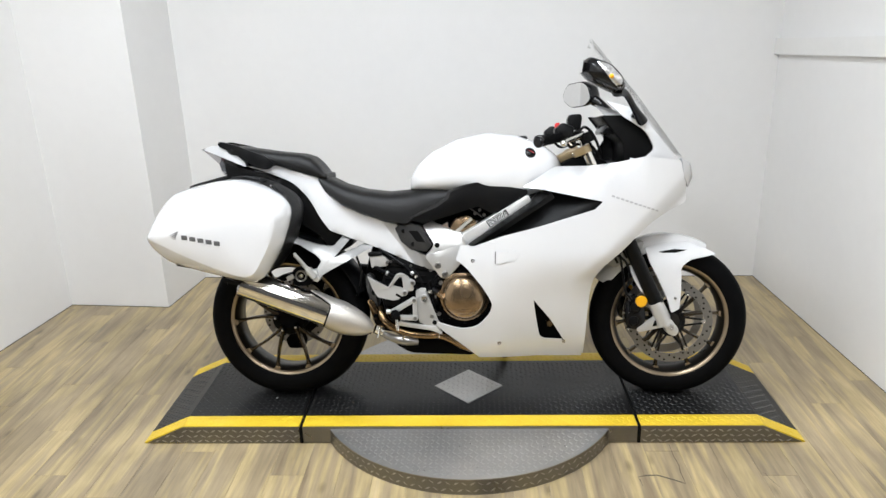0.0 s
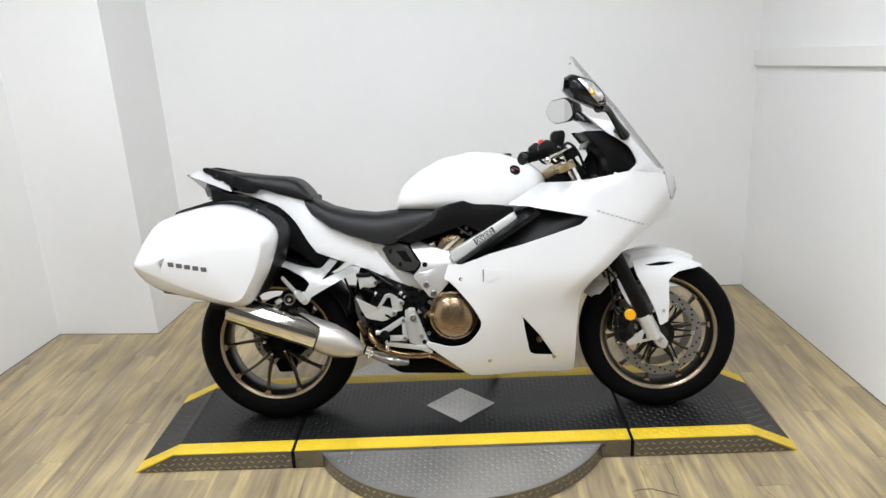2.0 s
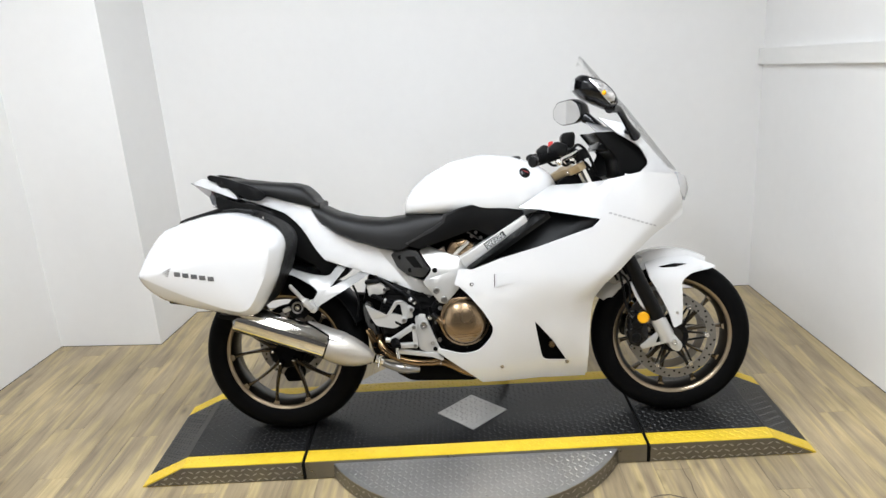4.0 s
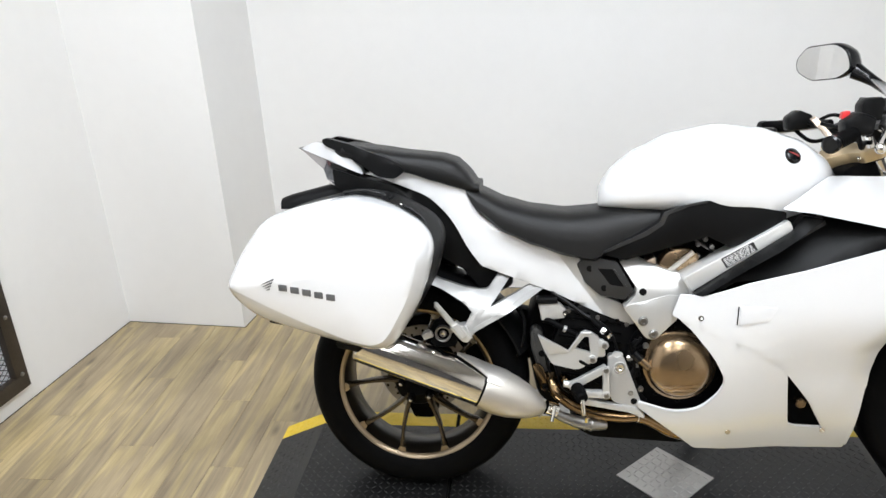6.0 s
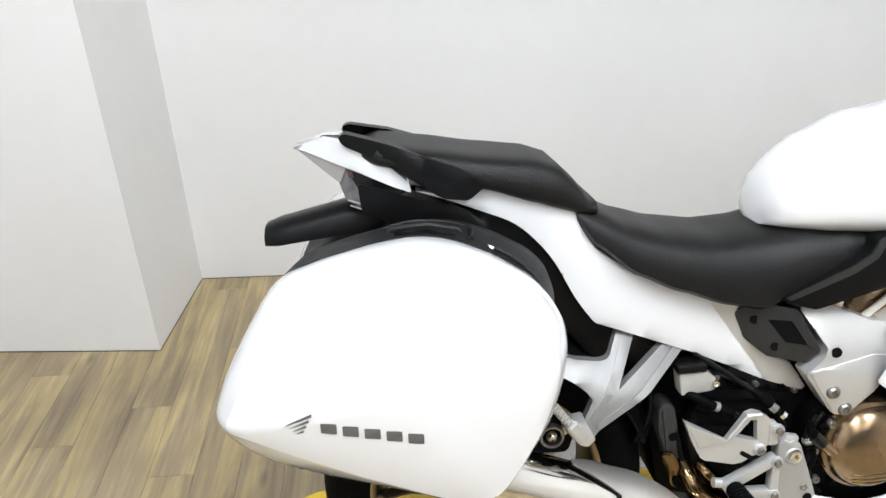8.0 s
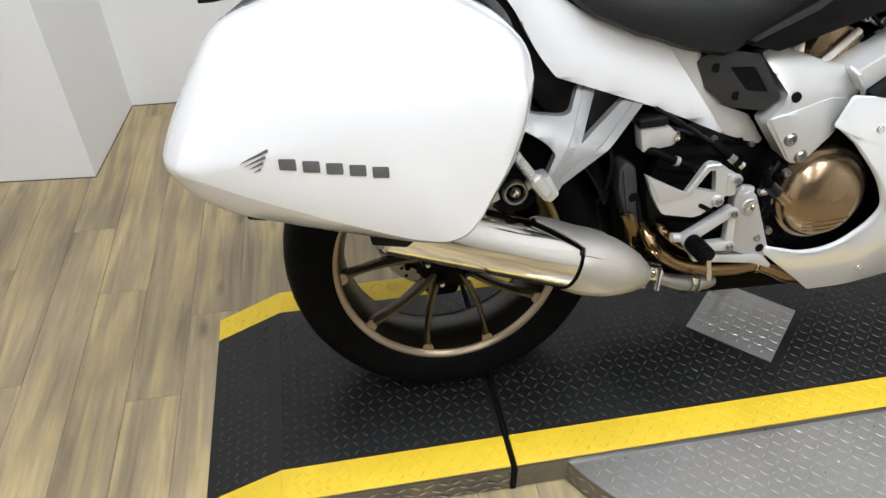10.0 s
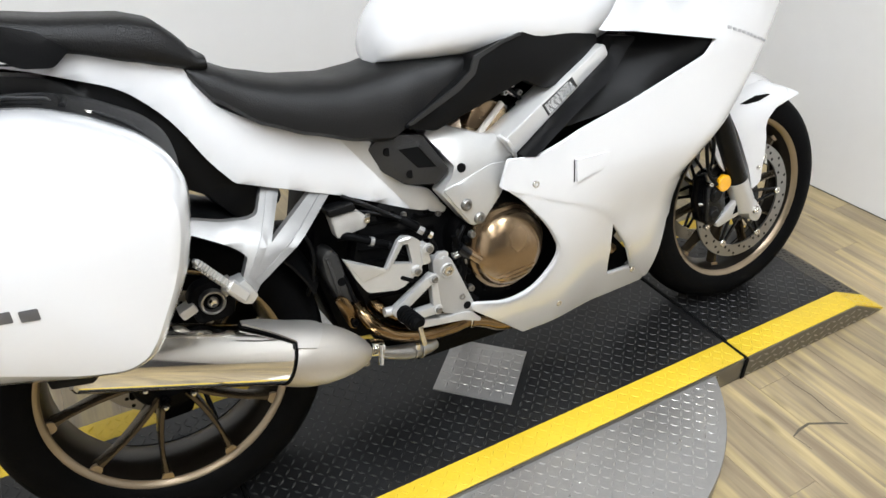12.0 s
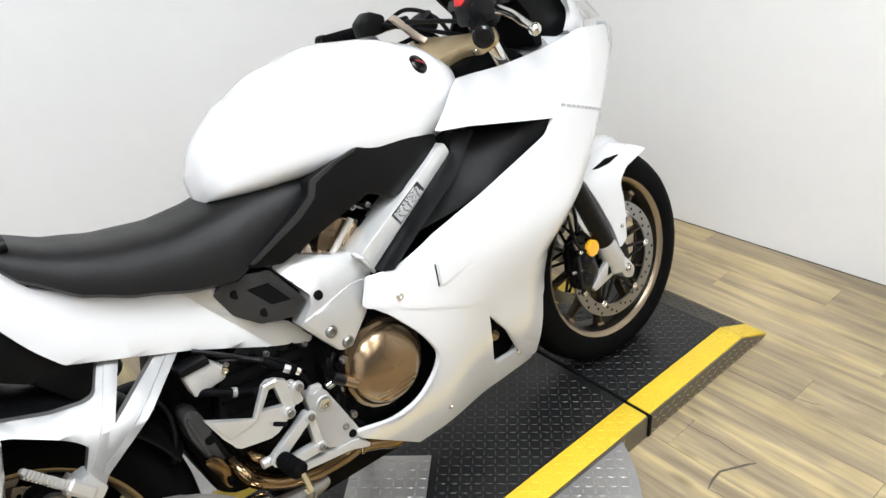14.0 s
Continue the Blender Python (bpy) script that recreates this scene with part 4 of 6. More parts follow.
st = part("warning_sticker", slab(bmesh.new(), [on_spar(*q) for q in ((0.100, -0.0118), (0.184, -0.0110), (0.184, 0.0125), (0.100, 0.0155))], -0.1672, -0.1650, 0), INK, spar, "black sticker with lines of small print")
bm = bmesh.new()
random.seed(4)
for row in range(6):
    u = 0.104
    v = 0.0095 - row * 0.0038
    while u < 0.172:
        L = min(random.uniform(0.004, 0.013), 0.178 - u)
        slab(bm, [on_spar(*q) for q in ((u, v), (u + L, v), (u + L, v + 0.0019), (u, v + 0.0019))], -0.1677, -0.1670, 0)
        u += L + 0.003
part("print", bm, PAPER, st, smooth=0)
bm = slab(bmesh.new(), fillet([(0.012, 0.60), (0.26, 0.745), (0.31, 0.79), (0.33, 0.76), (0.05, 0.575)], 0.006), -0.130, -0.06, 0.004)
P("spar_shade", bm, GUARDBLACK)
def guard_y(x, z):
    return -0.098 - max(0, x + 0.25) * 0.36


gd = P("heel_guard", panel(fillet([(-0.267, 0.662), (-0.232, 0.683), (-0.168, 0.674), (-0.126, 0.602), (-0.148, 0.576), (-0.207, 0.582), (-0.245, 0.613)], 0.006), guard_y, 0.004, 0.022, 0.02), GUARDBLACK, None, "black plastic guard with a slot and two holes")
part("slot", panel(fillet([(-0.214, 0.653), (-0.177, 0.654), (-0.148, 0.611), (-0.183, 0.613)], 0.003), lambda x, z: guard_y(x, z) - 0.0008, 0.0005, 0.004, 0.02), GAP, gd)
part("slot_rim", panel([(-0.178, 0.6540), (-0.1735, 0.656), (-0.143, 0.610), (-0.149, 0.6095)], lambda x, z: guard_y(x, z) - 0.0035, 0.0006, 0.004, 0.02), GUARDBLACK, gd)
for x, z in ((-0.233, 0.651), (-0.197, 0.603)):
    part("hole", lathe(bmesh.new(), [(0.0005, guard_y(x, z) - 0.0012), (0.008, guard_y(x, z) - 0.0012), (0.0085, guard_y(x, z) + 0.002)], x, z, 18), GAP, gd)
P("frame_tail", slab(bmesh.new(), fillet([(-0.24, 0.582), (-0.15, 0.555), (-0.100, 0.490), (-0.125, 0.492), (-0.205, 0.535)], 0.008), -0.084, -0.06, 0.004), SATIN, None, "grey cast frame tail")

# ---- tank, seat and tail ----
TANK = [(-0.206, 0.052, 0.80, 0.825, 0.850), (-0.190, 0.080, 0.80, 0.835, 0.880), (-0.16, 0.102, 0.797, 0.848, 0.915), (-0.111, 0.124, 0.793, 0.862, 0.950), (-0.024, 0.146, 0.79, 0.87, 0.990),
        (0.084, 0.156, 0.77, 0.865, 1.010), (0.19, 0.150, 0.75, 0.865, 0.998), (0.276, 0.132, 0.77, 0.87, 0.970), (0.329, 0.112, 0.80, 0.87, 0.935), (0.352, 0.085, 0.83, 0.87, 0.905)]
rings = []
for i in range(33):
    x = -0.206 + (0.352 + 0.206) * i / 32
    w, zb, zm, zt = lerp(TANK, x)
    rings.append(superring(x, w, zb, zm, zt, 36))
tank = P("fuel_tank", loft(bmesh.new(), rings), WHITE, None, "pearl white fuel tank", 60)
em = part("tank_badge", lathe(bmesh.new(), [(0.0005, -0.006), (0.012, -0.005), (0.019, -0.002), (0.0215, 0.002), (0.0215, 0.006)], 0, 0, 28), GLOSSBLACK, tank, "round dark tank badge")
p, nor = skin(tank, 0.238, 0.934)
em.matrix_basis = Matrix.Translation(p) @ Vector((0, -1, 0)).rotation_difference(nor).to_matrix().to_4x4()
part("badge_mark", slab(bmesh.new(), fillet([(-0.013, 0.006), (-0.002, 0.004), (0.012, -0.004), (0.010, -0.008), (-0.004, -0.001)], 0.001), -0.0068, -0.004, 0), mat("dull_red", (0.22, 0.03, 0.03), 0.35), em)
part("filler_cap", lathe(bmesh.new(), [(0.0005, 0.0), (0.03, 0.0), (0.036, 0.004), (0.038, 0.012)], 0, 0, 28), BLACK, tank).matrix_basis = Matrix.Translation((0.20, 0, 0.995)) @ Matrix.Rotation(radians(-90), 4, "X")


def flank_y(x, z):
    return -(0.146 + 0.008 * math.sin(max(0, min(1, (x + 0.2) / 0.45)) * math.pi))


for side in (-1, 1):
    pts = fillet([(-0.205, 0.696), (-0.150, 0.682), (-0.060, 0.710), (0.045, 0.742), (0.095, 0.716), (0.165, 0.724), (0.226, 0.775), (0.226, 0.800), (0.12, 0.819), (0.050, 0.831), (-0.005, 0.820), (-0.060, 0.800), (-0.070, 0.778)], 0.006)
    fl = P("tank_side_cover", panel(pts, flank_y, 0.004, 0.05, 0.03, side > 0), BLACK, None, "black grained tank side cover", 45)
    band = fillet([(-0.206, 0.704), (-0.196, 0.702), (-0.098, 0.746), (-0.062, 0.772), (-0.052, 0.797), (-0.002, 0.817), (0.040, 0.826), (0.040, 0.831), (-0.005, 0.822), (-0.062, 0.803), (-0.072, 0.778), (-0.104, 0.756)], 0.003)
    part("cover_edge", panel(band, lambda x, z: flank_y(x, z) - 0.003, 0.0015, 0.006, 0.03, side > 0), GUARDBLACK, fl)

SEAT = [(-0.556, 0.085, 0.868, 0.856), (-0.52, 0.102, 0.855, 0.806), (-0.447, 0.116, 0.822, 0.752), (-0.376, 0.122, 0.803, 0.722), (-0.289, 0.124, 0.793, 0.693), (-0.225, 0.124, 0.798, 0.680), (-0.15, 0.128, 0.810, 0.724), (-0.087, 0.128, 0.812, 0.760), (-0.058, 0.118, 0.806, 0.785)]
rings = []
for i in range(37):
    x = -0.548 + 0.49 * i / 36
    w, zt, ze = lerp(SEAT, x)
    ring = []
    for j in range(21):
        u = -1 + j / 10
        drop = abs(u) ** 3.4
        ring.append((x, w * math.sin(u * math.pi / 2) ** 1 if abs(u) < 1 else w * u, zt - (zt - ze) * drop))
    ring += [(x, w * 0.9, ze - 0.008), (x, 0, ze - 0.01), (x, -w * 0.9, ze - 0.008)]
    rings.append(ring)
seat = P("rider_seat", loft(bmesh.new(), rings), VINYL, None, "black vinyl rider seat", 55)
PASS = [(-0.895, 0.070, 0.972, 0.958), (-0.87, 0.092, 0.979, 0.952), (-0.80, 0.104, 0.968, 0.938), (-0.70, 0.108, 0.953, 0.910), (-0.62, 0.106, 0.945, 0.885), (-0.58, 0.102, 0.933, 0.872), (-0.548, 0.096, 0.905, 0.862), (-0.526, 0.090, 0.870, 0.856)]
rings = []
for i in range(31):
    x = -0.895 + 0.38 * i / 30
    w, zt, ze = lerp(PASS, x)
    ring = []
    for j in range(21):
        u = -1 + j / 10
        ring.append((x, w * (math.sin(u * math.pi / 2) if abs(u) < 1 else u), zt - (zt - ze) * abs(u) ** 4.5))
    ring += [(x, w * 0.92, ze - 0.008), (x, 0, ze - 0.01), (x, -w * 0.92, ze - 0.008)]
    rings.append(ring)
P("passenger_seat", loft(bmesh.new(), rings), VINYL, None, "black vinyl passenger seat", 55)
for side in (-1, 1):
    bm = bmesh.new()
    pts = fillet([(-0.932, 0.988), (-0.924, 0.974), (-0.872, 0.954), (-0.813, 0.920), (-0.771, 0.893), (-0.730, 0.888), (-0.703, 0.910), (-0.738, 0.938), (-0.80, 0.960), (-0.85, 0.978), (-0.92, 0.994)], 0.008)
    gr = P("grab_rail", panel(pts, lambda x, z: -(0.116 - 0.052 * max(0, (-0.78 - x) / 0.16) ** 1.2), 0.005, 0.03, 0.03, side > 0), BLACK, None, "black passenger grab rail", 50)
    wpts = fillet([(-1.010, 0.966), (-0.958, 0.982), (-0.915, 0.976), (-0.862, 0.950), (-0.824, 0.917), (-0.818, 0.898), (-0.85, 0.910), (-0.90, 0.930)], 0.006)
    P("tail_cowl", panel(wpts, lambda x, z: -(0.088 - 0.080 * max(0, (-0.84 - x) / 0.17) ** 1.4), 0.004, 0.03, 0.03, side > 0), WHITE, None, "white tail cowl", 50)
    lp = fillet([(-1.006, 0.964), (-0.922, 0.936), (-0.934, 0.910)], 0.003)
    P("tail_lens_clear", panel(fillet([(-0.936, 0.912), (-0.922, 0.936), (-0.905, 0.905), (-0.893, 0.862), (-0.926, 0.884)], 0.003), lambda x, z: -(0.064 - 0.055 * max(0, (-0.88 - x) / 0.12) ** 1.3), 0.002, 0.02, 0.03, side > 0), mat("dark_clear_lens", (0.10, 0.10, 0.105), 0.1, metal=0.3, coat=0.8, var=0.6, scale=70), None, "clear lower tail lens", 50)
    P("tail_lens_dark", panel(fillet([(-0.920, 0.932), (-0.818, 0.904), (-0.850, 0.880), (-0.890, 0.862), (-0.905, 0.905)], 0.003), lambda x, z: -(0.068 - 0.05 * max(0, (-0.88 - x) / 0.12) ** 1.3), 0.002, 0.02, 0.03, side > 0), GLOSSBLACK, None, "dark tail lens", 50)
    P("tail_lens_red", panel(fillet([(-0.922, 0.934), (-0.912, 0.931), (-0.910, 0.922), (-0.917, 0.920)], 0.001), lambda x, z: -(0.0695 - 0.05 * max(0, (-0.88 - x) / 0.12) ** 1.3), 0.001, 0.01, 0.03, side > 0), mat("deep_red_lens", (0.05, 0.008, 0.010), 0.12, coat=0.8), None, "deep red tail lens", 50)
    for k in range(2):
        zz = 0.884 - 0.0095 * k
        P("lens_rib", tube(bmesh.new(), [(-0.922 + 0.004 * k, side * 0.056, zz), (-0.897 + 0.002 * k, side * 0.067, zz - 0.006)], 0.0016, 6), SMOKE)
    P("tail_light", panel(lp, lambda x, z: -(0.066 - 0.055 * max(0, (-0.88 - x) / 0.12) ** 1.3), 0.002, 0.02, 0.03, side > 0), SMOKE, None, "smoked tail light lens", 50)
    up = fillet([(-0.905, 0.914), (-0.83, 0.890), (-0.76, 0.875), (-0.66, 0.845), (-0.60, 0.80), (-0.64, 0.76), (-0.80, 0.82), (-0.90, 0.865)], 0.01)
    P("tail_underside", panel(up, lambda x, z: -0.074, 0.004, 0.05, 0.04, side > 0), BLACK, None, "", 50)
# white side cover under the seats
for side in (-1, 1):
    pts = fillet([(-0.815, 0.902), (-0.738, 0.888), (-0.700, 0.906), (-0.662, 0.901), (-0.557, 0.866), (-0.538, 0.822), (-0.512, 0.786), (-0.468, 0.757), (-0.330, 0.708), (-0.257, 0.674), (-0.206, 0.580), (-0.150, 0.556), (-0.112, 0.506), (-0.120, 0.496), (-0.195, 0.524), (-0.324, 0.584), (-0.512, 0.655), (-0.545, 0.698, 0.03), (-0.590, 0.782, 0.04), (-0.648, 0.840, 0.03), (-0.76, 0.884)], 0.006)
    sc = P("side_cover", panel(pts, lambda x, z: -(0.086 + 0.006 * max(0, min(1, (0.80 - z) / 0.15)) + 0.004 * max(0, (-0.6 - x) / 0.2)), 0.004, 0.03, 0.03, side > 0), WHITE, None, "white side cover under the seat", 40)
    pts = fillet([(-0.322, 0.698), (-0.264, 0.672), (-0.212, 0.583), (-0.152, 0.554), (-0.116, 0.507), (-0.122, 0.500), (-0.192, 0.524)], 0.003)
    part("cover_inlay", panel(pts, lambda x, z: -0.0945, 0.002, 0.02, 0.03, side > 0), ALU, sc)
    pts = fillet([(-0.60, 0.80), (-0.545, 0.735), (-0.505, 0.665), (-0.56, 0.64), (-0.64, 0.69), (-0.70, 0.80)], 0.01)
    P("inner_guard", panel(pts, lambda x, z: -0.072, 0.004, 0.04, 0.04, side > 0), BLACK)
# rear mudguard and plate carrier
rings = []
for i in range(10):
    t = i / 9
    x = -0.86 - 0.210 * t
    zc = 0.852 - 0.040 * t
    hgt = (0.031 - 0.012 * t) * (1 if i < 9 else 0.86)
    w = (0.050 - 0.008 * t) * (1 if i < 9 else 0.85)
    rings.append([(x, 0.02 + w * c, zc + hgt * s) for c, s in ((-1, -0.8), (-1, 0.2), (-0.6, 0.9), (0, 1), (0.6, 0.9), (1, 0.2), (1, -0.8), (0, -1))])
P("rear_mudguard", loft(bmesh.new(), rings), BLACK, None, "black rear mudguard and plate carrier", 50)
bm = slab(bmesh.new(), fillet([(-0.86, 0.86), (-0.62, 0.83), (-0.50, 0.72), (-0.42, 0.60), (-0.50, 0.56), (-0.58, 0.66), (-0.70, 0.74), (-0.88, 0.80)], 0.03), -0.066, 0.066, 0.01)
P("inner_mudguard", bm, BLACK)

# ---- pannier ----
PAN = [(-1.110, 0.660, 0.02), (-1.088, 0.712), (-1.062, 0.758), (-1.024, 0.815, 0.03), (-0.955, 0.836), (-0.880, 0.853), (-0.82, 0.861, 0.04), (-0.765, 0.854, 0.04), (-0.707, 0.832), (-0.650, 0.800, 0.03), (-0.622, 0.770, 0.03), (-0.612, 0.738, 0.03), (-0.620, 0.690, 0.03), (-0.640, 0.625), (-0.690, 0.538), (-0.712, 0.511, 0.03), (-0.745, 0.502, 0.03), (-0.80, 0.511), (-0.93, 0.545), (-1.03, 0.575, 0.03), (-1.081, 0.612, 0.03)]
# the flat outer face: its lower edge is the crease that rises to the back
FACE = [(-1.082, 0.668, 0.02), (-1.060, 0.712), (-1.034, 0.754), (-0.996, 0.796, 0.04), (-0.938, 0.814), (-0.876, 0.829), (-0.822, 0.834, 0.05), (-0.770, 0.828, 0.05), (-0.722, 0.808), (-0.674, 0.780, 0.04), (-0.650, 0.756, 0.04), (-0.641, 0.728, 0.04), (-0.647, 0.690, 0.04), (-0.666, 0.632), (-0.706, 0.560), (-0.724, 0.538, 0.03), (-0.752, 0.530, 0.03), (-0.80, 0.541), (-0.905, 0.582), (-0.995, 0.622, 0.03), (-1.052, 0.652, 0.02)]
pout, pface = fillet(PAN, 0.018, 5), fillet(FACE, 0.02, 5)
pcx, pcz = -0.84, 0.70


def pan_lean(y, z):
    """The upper rim stands further in than the face."""
    return 0.42 * max(0, z - 0.66) * max(0, min(1, (y + 0.395) / 0.11)) * max(0, min(1, (-0.10 - y) / 0.14))


def pan_ring(scale_x, scale_z, y, dx=0.0, dz=0.0, src=None):
    return [(pcx + (x - pcx) * scale_x + dx, y + pan_lean(y, z), pcz + (z - pcz) * scale_z + dz) for x, z in (src or pout)]


def pan_mix(t, y):
    return [(a[0] + (b[0] - a[0]) * t, y + pan_lean(y, a[1] + (b[1] - a[1]) * t), a[1] + (b[1] - a[1]) * t) for a, b in zip(pout, pface)]


pan = new("pannier")
pan.parent = bike
pan["label"] = "white hard pannier with a black inner shell"
rings = [pan_ring(0.975, 0.970, -0.262), pan_ring(0.995, 0.992, -0.275), pan_ring(1.0, 1.0, -0.295), pan_mix(0.03, -0.322), pan_mix(0.30, -0.348), pan_mix(0.70, -0.370), pan_mix(0.95, -0.380), pan_mix(1.05, -0.3835)] + [pan_ring(k, k, -0.403 + 0.0195 * k ** 2, src=pface) for k in (0.92, 0.75, 0.5, 0.25, 0.03)]
lid = part("lid", loft(bmesh.new(), rings), WHITE, pan, "white painted pannier lid", 50)
far_pan = new("pannier")
far_pan.parent = bike
far_pan["label"] = "white hard pannier on the far side, mostly hidden"


def mirrored(rings):
    return [[(x + 0.05, -y, z) for x, y, z in ring] for ring in rings]


part("lid", loft(bmesh.new(), mirrored(rings)), WHITE, far_pan, smooth=50)
# the crease along the foot of the lid's face stays sharp
for e in lid.data.edges:
    a, b = (lid.data.vertices[i].co for i in e.vertices)
    if max(abs(a.y + 0.3835), abs(b.y + 0.3835)) < 0.0006 and max(a.z, b.z) < 0.662:
        e.use_edge_sharp = True
rings = [pan_ring(0.90, 0.88, -0.112, 0.030, 0.008), pan_ring(0.935, 0.945, -0.125, 0.028, 0.011), pan_ring(0.965, 0.975, -0.19, 0.018, 0.009), pan_ring(0.978, 0.980, -0.261), pan_ring(0.90, 0.90, -0.263)]
shell = part("inner_shell", loft(bmesh.new(), rings), SHELL, pan, "black plastic inner shell", 50)
part("inner_shell", loft(bmesh.new(), mirrored(rings)), SHELL, far_pan, smooth=50)
bm = lathe(bmesh.new(), [(0.0005, -0.004), (0.012, -0.004), (0.015, 0.002), (0.015, 0.006)], 0, 0, 20)
part("lock", bm, SATIN, shell, "satin steel lock").matrix_basis = Matrix.Translation((-0.702, -0.168, 0.828)) @ Vector((0, -1, 0)).rotation_difference(Vector((0.40, 0.12, 0.90))).to_matrix().to_4x4() @ Matrix.Scale(0.75, 4)
part("carry_handle", tube(bmesh.new(), [(-0.858, -0.152, 0.853), (-0.852, -0.152, 0.860), (-0.80, -0.152, 0.864), (-0.752, -0.152, 0.854), (-0.745, -0.153, 0.844)], 0.0055, 10), SHELL, shell)
part("handle_recess", slab(bmesh.new(), [(-0.852, 0.844), (-0.85, 0.8570), (-0.80, 0.8595), (-0.758, 0.8510), (-0.755, 0.840)], -0.172, -0.158, 0.0), GAP, shell)
part("shell_rib", tube(bmesh.new(), curve([(-0.88, -0.130, 0.850), (-0.82, -0.128, 0.863), (-0.75, -0.128, 0.855), (-0.68, -0.132, 0.825)]), 0.0035, 8), SHELL, shell)
part("shell_rib", tube(bmesh.new(), curve([(-0.735, -0.172, 0.845), (-0.730, -0.150, 0.850), (-0.738, -0.132, 0.852)]), 0.0045, 8), SHELL, shell)
part("shell_rib", tube(bmesh.new(), curve([(-0.70, -0.180, 0.832), (-0.66, -0.190, 0.808), (-0.635, -0.200, 0.780)]), 0.003, 8), SHELL, shell)
part("catch", slab(bmesh.new(), fillet([(-1.02, 0.578), (-1.015, 0.562), (-0.965, 0.553), (-0.96, 0.562)], 0.003), -0.31, -0.28, 0.002), BLACK, pan)
part("catch", slab(bmesh.new(), fillet([(-0.853, 0.515), (-0.850, 0.500), (-0.800, 0.490), (-0.787, 0.500)], 0.003), -0.31, -0.28, 0.002), BLACK, pan)
def lid_y(x, z):
    return skin(lid, x, z)[0].y - 0.0015


for k in range(4):
    a, b = (-1.001 + 0.0045 * k, 0.6775 - 0.0042 * k), (-0.966 - 0.004 * k, 0.6945 - 0.0078 * k)
    pts = [a, (b[0], b[1] - 0.0042), b, (a[0] + 0.010, a[1] + 0.0055)]
    part("badge_feather", panel(pts, lid_y, 0.0005, 0.004, 0.02), GREY, lid, "grey wing-shaped badge" if k == 0 else "", 0)
for i in range(5):
    x = -0.956 + i * 0.0278
    z = 0.673 - i * 0.0052
    pts = [(x, z - 0.0075), (x + 0.0205, z - 0.0098), (x + 0.0205, z + 0.0058), (x, z + 0.0078)]
    part("badge_block", panel(fillet(pts, 0.002), lid_y, 0.0006, 0.004, 0.02), GREY, lid, "", 0)


# ---- fairing ----
def ease(t):
    t = max(0, min(1, t))
    return t * t * (3 - 2 * t)


def fair(x, z):
    """The fairing's side: widest at knee height, drawn in below, to the nose, to the tank and at its rear edge."""
    low = max(0, 0.56 - z)
    w = 0.222 - 0.72 * low ** 2
    w -= (0.026 * ease((x - 0.10) / 0.2) + 0.08 * max(0, x - 0.30)) * ease((0.58 - z) / 0.2)
    w -= 0.112 * max(0, min(1, (x - 0.38) / 0.45)) ** 2.4
    w -= 0.026 * ease((z - 0.22) / 0.18) * max(0, min(1.2, (x - 0.372 - max(0, z - 0.47) * 1.1) / 0.085)) ** 1.6
    w -= 0.045 * max(0, min(1, (0.10 - x) / 0.16)) ** 1.5 * ease((z - 0.34) / 0.12)
    w -= 0.115 * (max(0, z - 0.74) / 0.16) ** 1.6 * max(0, min(1, (0.64 - x) / 0.27))
    return -max(0.03, w)


def low_fair(x, z):
    return fair(x, z) + 0.0042


MID = [(0.205, 0.812), (0.279, 0.801), (0.488, 0.757), (0.460, 0.730), (0.258, 0.670), (0.128, 0.638), (0.032, 0.604), (-0.020, 0.606), (-0.038, 0.550), (0.037, 0.519), (0.150, 0.474, 0.03), (0.214, 0.432, 0.02), (0.236, 0.405), (0.250, 0.392, 0.004), (0.308, 0.320), (0.366, 0.224), (0.440, 0.165), (0.446, 0.343, 0.1), (0.459, 0.470, 0.05), (0.499, 0.524), (0.559, 0.575), (0.676, 0.686, 0.06), (0.815, 0.745, 0.02), (0.800, 0.82), (0.775, 0.895), (0.70, 0.905), (0.640, 0.912), (0.535, 0.892), (0.44, 0.881, 0.05), (0.330, 0.882, 0.006), (0.302, 0.868, 0.02), (0.250, 0.836, 0.03)]
LOW = [(-0.034, 0.553), (0.037, 0.529), (0.153, 0.485, 0.03), (0.222, 0.442, 0.02), (0.244, 0.400), (0.254, 0.335), (0.268, 0.262), (0.275, 0.244), (0.290, 0.236), (0.368, 0.229), (0.436, 0.176), (0.436, 0.156), (0.266, 0.162), (0.045, 0.163), (-0.02, 0.222), (-0.113, 0.302), (-0.110, 0.316), (-0.022, 0.286, 0.03), (0.041, 0.297, 0.03), (0.083, 0.348, 0.03), (0.095, 0.385, 0.03), (0.063, 0.447, 0.03), (0.007, 0.516)]
